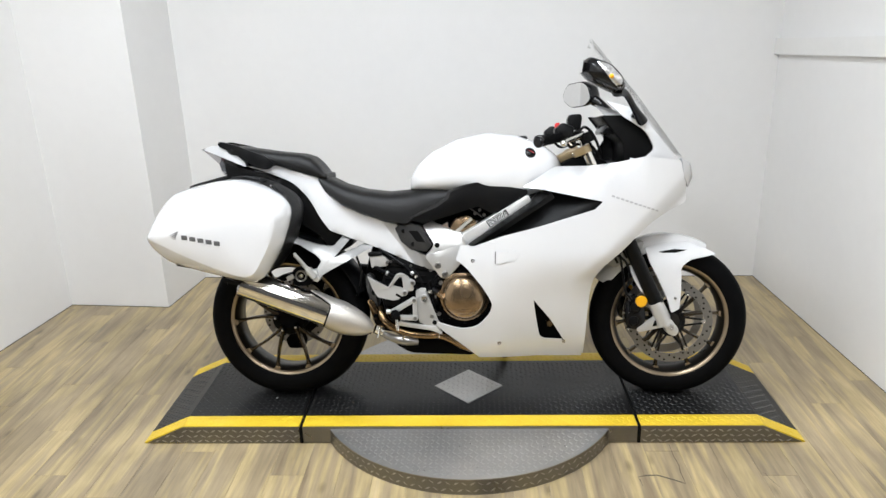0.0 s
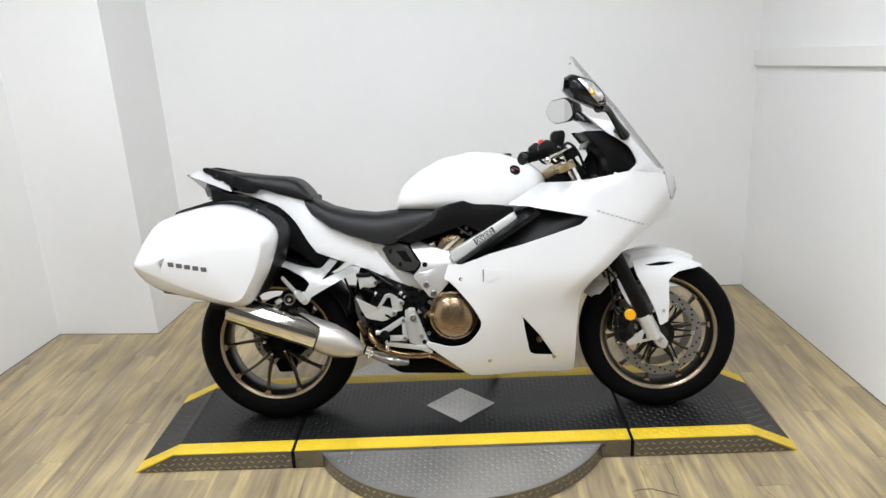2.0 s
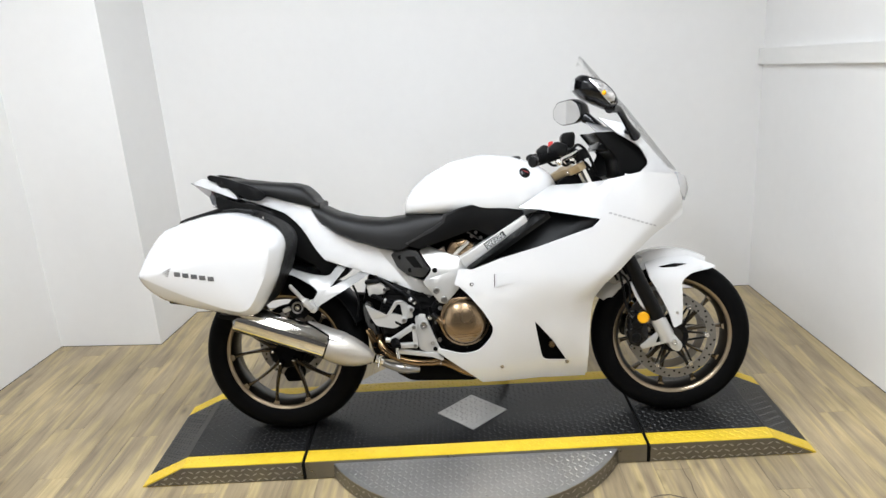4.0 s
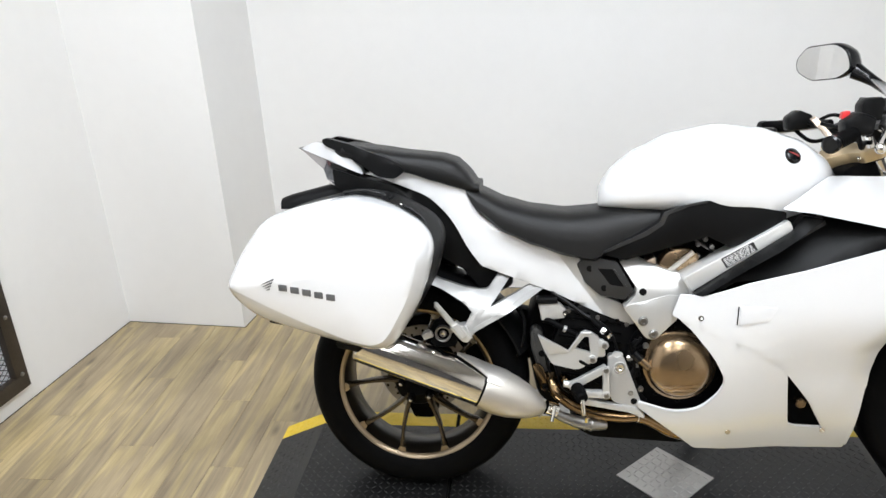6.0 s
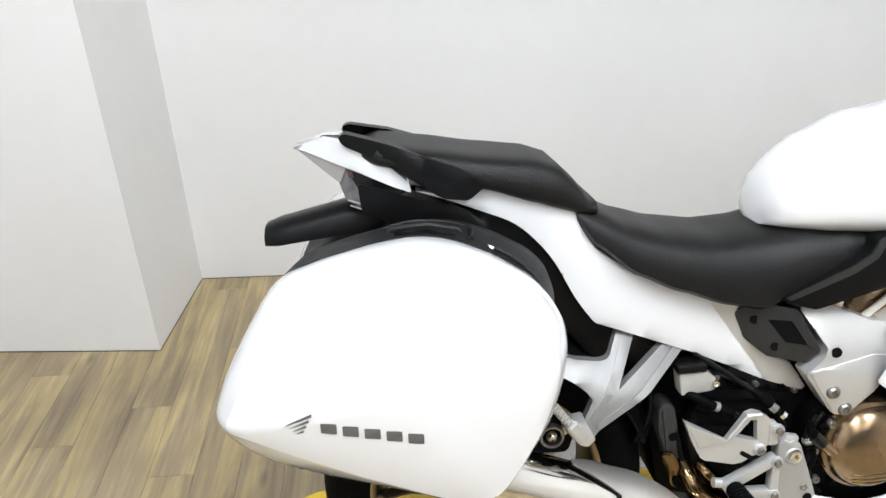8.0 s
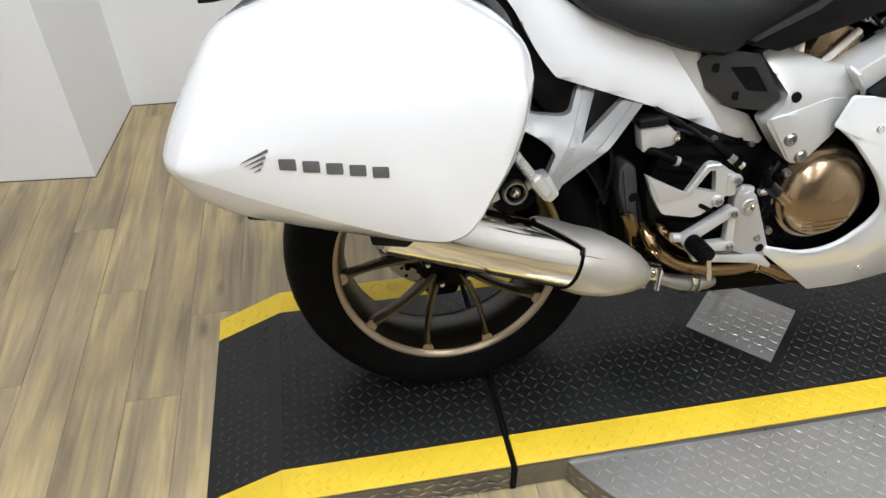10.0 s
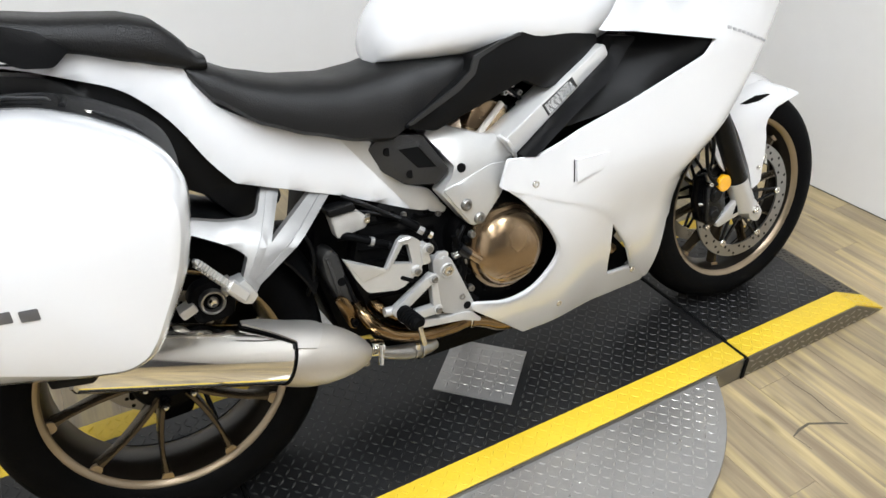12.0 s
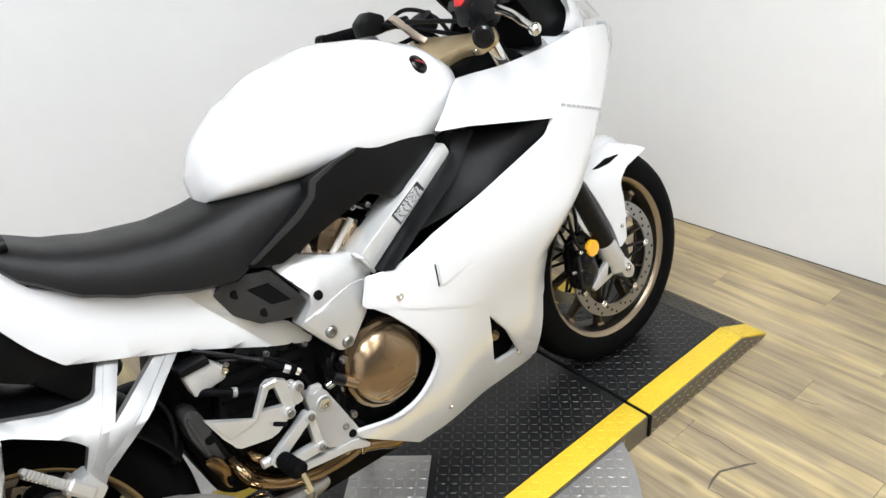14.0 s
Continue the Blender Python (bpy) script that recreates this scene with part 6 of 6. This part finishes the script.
part("header_pipe", bm, HEADER, ex, "heat-tinted header pipe", 60)
bm = tube(bmesh.new(), curve([(-0.296, -0.07, 0.352), (-0.294, -0.088, 0.345), (-0.286, -0.10, 0.335), (-0.250, -0.102, 0.306), (-0.20, -0.102, 0.288), (-0.13, -0.10, 0.284), (-0.05, -0.09, 0.26)]), 0.0135, 20)
part("header_pipe", bm, HEADER, ex, "heat-tinted header pipe", 60)
part("pipe_joint", tube(bmesh.new(), [(-0.102, -0.1225, 0.2575), (-0.096, -0.1222, 0.2555)], 0.0180, 20), HEADER, ex)
part("pipe_joint", tube(bmesh.new(), [(-0.108, -0.1225, 0.2585), (-0.105, -0.1222, 0.258)], 0.0175, 20), CHROME, ex)
part("pipe_flange", slab(bmesh.new(), fillet([(-0.380, 0.388), (-0.356, 0.318), (-0.343, 0.314), (-0.333, 0.328), (-0.350, 0.380), (-0.362, 0.392)], 0.006), -0.104, -0.092, 0.002), HEADER, ex, "brass-coloured pipe flange")
part("flange_bolt", bolt(bmesh.new(), -0.346, -0.105, 0.328, 0.009, 0.006), DARK, ex)
bm = slab(bmesh.new(), fillet([(-0.26, 0.25), (-0.05, 0.24), (0.05, 0.185), (0.02, 0.165), (-0.22, 0.175), (-0.28, 0.21)], 0.02), -0.08, 0.08, 0.015)
part("collector_box", bm, DARK, ex, "black exhaust collector")
part("hanger_bolt", lathe(bmesh.new(), [(0.001, -0.196), (0.005, -0.197), (0.008, -0.194), (0.010, -0.190), (0.010, -0.16)], -0.606, 0.500, 24), CHROME, ex)
part("hanger_ring", lathe(bmesh.new(), [(0.0155, -0.186), (0.0165, -0.193), (0.0195, -0.194), (0.0215, -0.190), (0.0220, -0.16), (0.0155, -0.16)], -0.606, 0.500, 32, True), STEEL, ex)
part("hanger_rubber", lathe(bmesh.new(), [(0.009, -0.184), (0.0156, -0.184), (0.0156, -0.17)], -0.606, 0.500, 24), DARK, ex)
part("hanger", slab(bmesh.new(), fillet([(-0.645, 0.505), (-0.63, 0.53), (-0.585, 0.535), (-0.565, 0.50), (-0.575, 0.462), (-0.635, 0.462)], 0.012), -0.182, -0.15, 0.004), DARK, ex, "dark silencer hanger")
part("hanger_foot", slab(bmesh.new(), fillet([(-0.662, 0.497), (-0.636, 0.507), (-0.630, 0.492), (-0.655, 0.482)], 0.004), -0.192, -0.16, 0.003), SATIN, ex)
part("hanger_foot", slab(bmesh.new(), fillet([(-0.590, 0.515), (-0.572, 0.530), (-0.562, 0.515), (-0.585, 0.500)], 0.004), -0.190, -0.16, 0.003), SATIN, ex)

# ---- footrests and brackets ----
pb = new("passenger_footrest_bracket")
pb.parent = bike
pb["label"] = "silver cast passenger footrest bracket"
YSHAPE = [(-0.551, 0.497), (-0.549, 0.523), (-0.533, 0.551), (-0.543, 0.565, 0.02), (-0.566, 0.583, 0.02), (-0.614, 0.609), (-0.675, 0.632), (-0.672, 0.650), (-0.611, 0.627), (-0.557, 0.609), (-0.512, 0.600, 0.012), (-0.494, 0.601, 0.01), (-0.456, 0.648), (-0.424, 0.640), (-0.488, 0.562, 0.003), (-0.366, 0.612), (-0.342, 0.603), (-0.380, 0.583), (-0.524, 0.504), (-0.538, 0.489)]


def bracket_y(x, z):
    """The bracket's arms lean in under the side cover, its foot stands out."""
    s = 0.32 * (x + 0.488) + 1.137 * (z - 0.563)
    return -0.163 + (s if s > 0 else 0.3 * s)



ybody = part("bracket_body", panel(fillet(YSHAPE, 0.003), bracket_y, 0.002, 0.016, 0.02), BRACKET, pb, smooth=30)
for a, b, w0, w1 in (((-0.534, 0.522), (-0.444, 0.638), 0.0075, 0.0095), ((-0.526, 0.510), (-0.352, 0.600), 0.0065, 0.0085)):
    part("bracket_rib", panel(strut(a, b, w0 * 0.75, w1 * 0.75), lambda x, z: bracket_y(x, z) - 0.003, 0.0015, 0.004, 0.02), BRACKET, ybody, smooth=30)
part("bracket_foot", slab(bmesh.new(), fillet([(-0.572, 0.520), (-0.549, 0.524), (-0.532, 0.490), (-0.545, 0.477), (-0.560, 0.482)], 0.004), -0.194, -0.155, 0.003), ALU, pb)
A2, B2 = Vector((-0.620, -0.213, 0.586)), Vector((-0.556, -0.192, 0.496))
ax = (B2 - A2).normalized()
sv = ax.cross(Vector((0, -1, 0.5))).normalized()
tv = sv.cross(ax).normalized()


def peg_ring(s, w, h):
    c = A2 + ax * s
    return [tuple(c + sv * w * u + tv * h * v) for u, v in ((-1, -0.6), (-0.6, -1), (0.6, -1), (1, -0.6), (1, 0.6), (0.6, 1), (-0.6, 1), (-1, 0.6))]


LP = (B2 - A2).length
peg = part("passenger_peg", loft(bmesh.new(), [peg_ring(-0.003, 0.003, 0.004), peg_ring(0.002, 0.0055, 0.006), peg_ring(LP * 0.62, 0.0068, 0.0075), peg_ring(LP * 0.66, 0.0115, 0.010), peg_ring(LP, 0.0115, 0.010), peg_ring(LP + 0.004, 0.008, 0.008)]), ALU, pb, "folded silver passenger peg", 25)
for i in range(11):
    c = A2 + ax * (0.005 + i * 0.0062)
    bm = loft(bmesh.new(), [[tuple(c + ax * s + sv * 0.0055 * u + tv * v) for s, v in ((-0.0020, 0.004), (-0.0012, 0.0092), (0.0012, 0.0092), (0.0020, 0.004))] for u in (-1, 1)])
    part("peg_tooth", bm, ALU, peg, smooth=0)
    bm = loft(bmesh.new(), [[tuple(c + ax * s + tv * 0.0045 * u + sv * v) for s, v in ((-0.0020, 0.004), (-0.0012, 0.0085), (0.0012, 0.0085), (0.0020, 0.004))] for u in (-1, 1)])
    part("peg_tooth", bm, ALU, peg, smooth=0)

rb = new("rider_footrest_bracket")
rb.parent = bike
rb["label"] = "silver cast rider footrest bracket with heel plate"
YA, YBK = -0.160, -0.146
def pierced(outer, hole, y0, y1):
    """A flat plate in x and z with one opening, from y0 to y1."""
    bm = bmesh.new()
    for y in (y0, y1):
        loops = [[bm.verts.new((x, y, z)) for x, z in pts] for pts in (outer, hole)]
        edges = [bm.edges.new((vs[i], vs[(i + 1) % len(vs)])) for vs in loops for i in range(len(vs))]
        bmesh.ops.triangle_fill(bm, use_beauty=True, use_dissolve=False, edges=edges, normal=(0, -1, 0))
        if y == y0:
            near = loops
    for a, b in zip(near, loops):
        for i in range(len(a)):
            j = (i + 1) % len(a)
            bm.faces.new((a[i], a[j], b[j], b[i]))
    bmesh.ops.recalc_face_normals(bm, faces=bm.faces[:])
    return bm


heel = part("heel_plate", pierced([(-0.288, 0.446), (-0.366, 0.489), (-0.349, 0.446), (-0.333, 0.417), (-0.325, 0.411), (-0.272, 0.399), (-0.256, 0.402), (-0.226, 0.420), (-0.209, 0.438), (-0.206, 0.470), (-0.214, 0.486), (-0.230, 0.497), (-0.246, 0.501), (-0.256, 0.496)], [(-0.273, 0.455), (-0.249, 0.487), (-0.238, 0.486), (-0.233, 0.443)], YA, YBK), ALU, rb, "silver heel plate with a slot", 20)
part("plate_crease", slab(bmesh.new(), [(-0.362, 0.486), (-0.288, 0.450), (-0.290, 0.444), (-0.338, 0.438)], YA - 0.0022, YA + 0.001, 0.001), ALU, heel)
part("plate_edge", tube(bmesh.new(), [(-0.286, YA, 0.449), (-0.255, YA, 0.496), (-0.232, YA, 0.4965)], 0.0042, 8), ALU, heel)
part("slot", slab(bmesh.new(), bar((-0.258, 0.421), (-0.240, 0.410), 0.0042, 0.0042), YA - 0.0008, YA + 0.004, 0), GAP, heel)
for k, (a, b, w0, w1) in enumerate((((-0.207, 0.474), (-0.205, 0.440), 0.0075, 0.009), ((-0.196, 0.402), (-0.280, 0.352), 0.0095, 0.0105), ((-0.194, 0.398), (-0.192, 0.334), 0.0068, 0.0085), ((-0.192, 0.332), (-0.268, 0.334), 0.0095, 0.0085))):
    part("bracket_arm", slab(bmesh.new(), strut(a, b, w0, w1), YA - 0.003 - 0.0007 * k, YBK, 0.0018), ALU, rb)
for x, z in ((-0.199, 0.466), (-0.228, 0.428), (-0.194, 0.400), (-0.192, 0.332)):
    part("bracket_bolt", bolt(bmesh.new(), x, YA - 0.0085, z, 0.007, 0.004), STEEL, rb)
    part("washer", lathe(bmesh.new(), [(0.0075, YA - 0.0075), (0.0098, YA - 0.0075), (0.0105, YA - 0.006), (0.0105, YA)], x, z, 20), ALU, rb)
pv = part("pivot_plate", slab(bmesh.new(), fillet([(-0.189, 0.432), (-0.180, 0.438), (-0.168, 0.430), (-0.158, 0.436), (-0.146, 0.424), (-0.126, 0.372), (-0.099, 0.300, 0.012), (-0.110, 0.288, 0.01), (-0.176, 0.312, 0.008), (-0.186, 0.345)], 0.005), -0.154, -0.13, 0.0022), mat("dull_cast_aluminium", (0.47, 0.465, 0.455), 0.42, metal=0.55, var=0.05, scale=12, bump=0.08, bump_scale=500), rb, "silver pivot plate")
part("pivot_bolt", lathe(bmesh.new(), [(0.001, -0.155), (0.006, -0.156), (0.007, -0.161), (0.0105, -0.161), (0.0125, -0.156), (0.0125, -0.150)], -0.158, 0.404, 6), CHROME, pv)
part("pivot_cap", lathe(bmesh.new(), [(0.0125, -0.1545), (0.0145, -0.158), (0.0165, -0.1545)], -0.158, 0.404, 24, cap=False), ALU, pv)
part("hole", lathe(bmesh.new(), [(0.0005, -0.1546), (0.0085, -0.1546), (0.009, -0.152)], -0.121, 0.313, 18), GAP, pv)
part("cable_stub", tube(bmesh.new(), [(-0.142, -0.150, 0.430), (-0.118, -0.150, 0.432), (-0.112, -0.150, 0.426)], [0.006, 0.007, 0.004], 12), CHROME, pv)
fp = part("footpeg", tube(bmesh.new(), [(-0.268, -0.155, 0.352), (-0.266, -0.162, 0.350), (-0.258, -0.208, 0.342), (-0.257, -0.212, 0.341)], [0.013, 0.016, 0.0155, 0.012], 14), RUBBER, rb, "black rubber footpeg")
bm = bmesh.new()
for i in range(6):
    t = i / 5
    p = Vector((-0.266, -0.170, 0.350)).lerp(Vector((-0.259, -0.202, 0.343)), t)
    tube(bm, [p, p + Vector((0.0005, -0.005, -0.001))], 0.0172, 14)
part("peg_rib", bm, RUBBER, fp)
part("peg_feeler", tube(bmesh.new(), [(-0.256, -0.210, 0.338), (-0.253, -0.214, 0.305), (-0.252, -0.215, 0.298)], [0.005, 0.006, 0.005], 12), CHROME, fp, "steel feeler pin")
part("peg_pivot", tube(bmesh.new(), [(-0.30, -0.15, 0.356), (-0.262, -0.15, 0.352)], 0.009, 12), ALU, rb)
part("brake_pedal", slab(bmesh.new(), fillet([(-0.262, 0.322), (-0.255, 0.303), (-0.175, 0.290), (-0.135, 0.284), (-0.096, 0.268), (-0.092, 0.274), (-0.112, 0.296), (-0.128, 0.301), (-0.16, 0.303)], 0.004), -0.158, -0.140, 0.003), ALU, rb, "silver brake pedal")
rs = P("rear_brake_reservoir", slab(bmesh.new(), fillet([(-0.364, 0.558), (-0.312, 0.560), (-0.289, 0.538), (-0.297, 0.520), (-0.356, 0.512)], 0.006), -0.112, -0.08, 0.005), mat("cloudy_plastic", (0.36, 0.345, 0.32), 0.3, var=0.2, scale=30), None, "cloudy white brake fluid reservoir")
part("lid", slab(bmesh.new(), fillet([(-0.368, 0.572), (-0.316, 0.575), (-0.314, 0.561), (-0.367, 0.559)], 0.003), -0.116, -0.076, 0.003), BLACK, rs)
part("reservoir_bolt", bolt(bmesh.new(), -0.296, -0.112, 0.536, 0.007, 0.005), CHROME, rs)
hose = curve([(-0.352, -0.10, 0.512), (-0.335, -0.115, 0.514), (-0.305, -0.125, 0.500), (-0.255, -0.13, 0.476), (-0.225, -0.135, 0.452), (-0.205, -0.14, 0.44)])
rh = P("reservoir_hose", tube(bmesh.new(), hose, 0.0075, 12), DARK, None, "black rubber hose")
part("hose_clip", tube(bmesh.new(), [(-0.300, -0.1255, 0.498), (-0.293, -0.126, 0.495)], 0.0090, 14), CAST_GREY, rh)
part("hose_clip", tube(bmesh.new(), [(-0.268, -0.129, 0.482), (-0.258, -0.1298, 0.4775)], 0.0088, 14), GLOSSBLACK, rh)
for pts in ([(-0.33, -0.09, 0.585), (-0.285, -0.105, 0.558), (-0.254, -0.115, 0.537), (-0.220, -0.13, 0.516), (-0.194, -0.145, 0.493)],
            [(-0.30, -0.085, 0.545), (-0.24, -0.10, 0.525), (-0.19, -0.11, 0.495), (-0.165, -0.12, 0.45), (-0.16, -0.125, 0.40)],
            [(-0.36, -0.07, 0.46), (-0.345, -0.085, 0.415), (-0.335, -0.09, 0.37), (-0.31, -0.085, 0.33)],
            [(-0.42, -0.06, 0.55), (-0.40, -0.08, 0.50), (-0.405, -0.085, 0.45), (-0.42, -0.07, 0.40)]):
    P("brake_line", tube(bmesh.new(), curve(pts), 0.0045, 8), BLACK)
sw = P("brake_switch", tube(bmesh.new(), [(-0.232, -0.126, 0.525), (-0.226, -0.129, 0.521), (-0.206, -0.138, 0.503), (-0.200, -0.142, 0.497)], [0.006, 0.0085, 0.0085, 0.005], 12), DARK)
part("switch_nut", tube(bmesh.new(), [(-0.204, -0.140, 0.500), (-0.196, -0.145, 0.494)], 0.0085, 6), STEEL, sw)
part("switch_nut", tube(bmesh.new(), [(-0.188, -0.148, 0.488), (-0.183, -0.150, 0.483)], 0.0075, 6), CHROME, sw)
CAST = mat("dark_grey_casting", (0.055, 0.054, 0.052), 0.45, metal=0.3, var=0.2, scale=25, bump=0.2, bump_scale=150)
sh = P("starter_housing", slab(bmesh.new(), fillet([(-0.386, 0.474), (-0.372, 0.490), (-0.352, 0.476), (-0.342, 0.42), (-0.330, 0.365), (-0.360, 0.357), (-0.384, 0.43)], 0.012), -0.088, -0.03, 0.012), CAST, None, "dark grey cast housing")
part("hole", lathe(bmesh.new(), [(0.0005, -0.0886), (0.009, -0.0886), (0.0095, -0.086)], -0.354, 0.415, 18), GAP, sh)
part("housing_rib", slab(bmesh.new(), strut((-0.376, 0.470), (-0.360, 0.372), 0.003, 0.003), -0.0925, -0.08, 0.001), CAST, sh)
# cables, bolts and fittings between the bracket and the clutch cover
for pts in ([(-0.118, -0.14, 0.475), (-0.135, -0.145, 0.44), (-0.122, -0.148, 0.405), (-0.138, -0.146, 0.365), (-0.120, -0.14, 0.325)],
            [(-0.105, -0.14, 0.48), (-0.122, -0.143, 0.45), (-0.108, -0.146, 0.41), (-0.122, -0.144, 0.37), (-0.10, -0.14, 0.33)]):
    P("cable", tube(bmesh.new(), curve(pts), 0.0042, 8), BLACK)
for x, y, z, m in ((-0.118, -0.150, 0.428, STEEL), (-0.128, -0.148, 0.412, DARK), (-0.112, -0.147, 0.385, DARK), (-0.122, -0.146, 0.352, DARK), (-0.104, -0.143, 0.343, STEEL), (-0.108, -0.15, 0.455, DARK), (-0.095, -0.15, 0.462, STEEL), (-0.130, -0.15, 0.335, STEEL)):
    P("engine_bolt", bolt(bmesh.new(), x, y, z, 0.0075, 0.006), m)
P("cable_fitting", tube(bmesh.new(), [(-0.140, -0.150, 0.427), (-0.116, -0.152, 0.431)], [0.007, 0.0055], 10), STEEL)
P("cable_fitting", tube(bmesh.new(), [(-0.118, -0.150, 0.440), (-0.116, -0.152, 0.405)], 0.0045, 10), STEEL)
P("shift_arm", slab(bmesh.new(), fillet([(-0.190, 0.428), (-0.170, 0.444), (-0.150, 0.440), (-0.150, 0.430), (-0.178, 0.418)], 0.004), -0.150, -0.138, 0.002), ALU)
P("drain_cap", lathe(bmesh.new(), [(0.001, -0.120), (0.014, -0.120), (0.018, -0.116), (0.018, -0.09)], -0.205, 0.36, 20), BLACK)
random.seed(21)
for i in range(8):
    P("engine_bolt", bolt(bmesh.new(), -0.31 + 0.025 * i, -0.090, 0.545 - 0.004 * (i % 3) - 0.006 * i, 0.006, 0.005), (DARK, STEEL, DARK)[i % 3])
for i in range(7):
    z = 0.52 - i * 0.026
    P("casting_rib", slab(bmesh.new(), strut((-0.315 + 0.002 * i, z), (-0.150, z - 0.02), 0.003, 0.003), -0.094, -0.08, 0.0015), DARK)
# swing arm on the far side and hugger over the rear tyre
P("swing_arm", slab(bmesh.new(), fillet([(-0.85, 0.395), (-0.80, 0.30), (-0.76, 0.262), (-0.69, 0.245), (-0.60, 0.268), (-0.34, 0.35), (-0.33, 0.47), (-0.42, 0.495), (-0.60, 0.485), (-0.76, 0.455)], 0.03), 0.085, 0.14, 0.012), DARK, None, "dark single-sided swing arm")
rings = []
for i in range(12):
    a = radians(20 + i * 7)
    rings.append([(RX + (0.335 - 0.03 * abs(u) ** 2.5 - d) * math.cos(a), 0.098 * u, RZ + (0.335 - 0.03 * abs(u) ** 2.5 - d) * math.sin(a)) for u, d in [(-1 + j / 5, 0.0) for j in range(11)] + [(1 - j / 5, 0.005) for j in range(11)]])
P("hugger", loft(bmesh.new(), rings), BLACK, None, "black rear tyre hugger", 50)
P("side_stand", tube(bmesh.new(), [(0.02, 0.14, 0.27), (0.15, 0.27, 0.075), (0.155, 0.285, 0.054)], [0.014, 0.012, 0.016], 12), DARK, None, "black side stand")

# ---- cracks in the floor beside the turntable ----
def crack(pts, w):
    bm = bmesh.new()
    rows = []
    for i, (x, y) in enumerate(pts):
        d = (Vector(pts[min(i + 1, len(pts) - 1)]) - Vector(pts[max(i - 1, 0)])).normalized()
        ww = w * (0.35 if i in (0, len(pts) - 1) else random.uniform(0.7, 1.3))
        rows.append([bm.verts.new((x - d.y * ww * s, y + d.x * ww * s, 0.0006)) for s in (-1, 1)])
    for a, b in zip(rows, rows[1:]):
        bm.faces.new((a[0], a[1], b[1], b[0]))
    bmesh.ops.recalc_face_normals(bm, faces=bm.faces[:])
    return part("floor_crack", bm, CRACK, floor, "thin dark crack", 0)


CRACK = mat("dirt_in_crack", (0.10, 0.085, 0.06), 0.8)
random.seed(5)
for pts, w in (([(0.726, -0.296), (0.723, -0.373), (0.728, -0.42), (0.722, -0.467), (0.724, -0.526)], 0.0012), ([(0.724, -0.526), (0.703, -0.512), (0.64, -0.479), (0.605, -0.481), (0.573, -0.489)], 0.0028),
               ([(0.573, -0.489), (0.578, -0.51), (0.579, -0.537)], 0.0016), ([(1.001, -0.461), (1.008, -0.49), (1.015, -0.523), (1.028, -0.547)], 0.001)):
    crack(pts, w)

# ---- floor boards ----
random.seed(11)
PW, PL = 0.12, 0.92
board_meshes = {}


def board_mesh(L):
    key = round(L, 3)
    if key not in board_meshes:
        bm = bmesh.new()
        x, y, c = PW / 2 - 0.0003, L / 2 - 0.0003, 0.0006
        top = [bm.verts.new(p) for p in ((-x + c, -y + c, 0), (x - c, -y + c, 0), (x - c, y - c, 0), (-x + c, y - c, 0))]
        low = [bm.verts.new(p) for p in ((-x, -y, -c), (x, -y, -c), (x, y, -c), (-x, y, -c))]
        bot = [bm.verts.new(p) for p in ((-x, -y, -0.006), (x, -y, -0.006), (x, y, -0.006), (-x, y, -0.006))]
        bm.faces.new(top)
        for a, b in ((top, low), (low, bot)):
            for q in range(4):
                bm.faces.new((a[q], b[q], b[(q + 1) % 4], a[(q + 1) % 4]))
        bmesh.ops.recalc_face_normals(bm, faces=bm.faces[:])
        me = bpy.data.meshes.new("plank")
        bm.to_mesh(me)
        bm.free()
        me.materials.append(OAK)
        board_meshes[key] = me
    return board_meshes[key]


x = X0 - 0.02 + PW / 2
col = 0
while x < X1 + PW / 2:
    y = Y0 - (0.0, 0.34, 0.66, 0.16, 0.52, 0.80, 0.25)[col % 7]
    while y < Y1:
        a, b = max(y, Y0), min(y + PL, Y1 + 0.004)
        if b - a > 0.03:
            ob = new("plank", board_mesh(b - a))
            ob.parent = floor
            ob.location = (x, (a + b) / 2, 0)
        y += PL
    x += PW
    col += 1
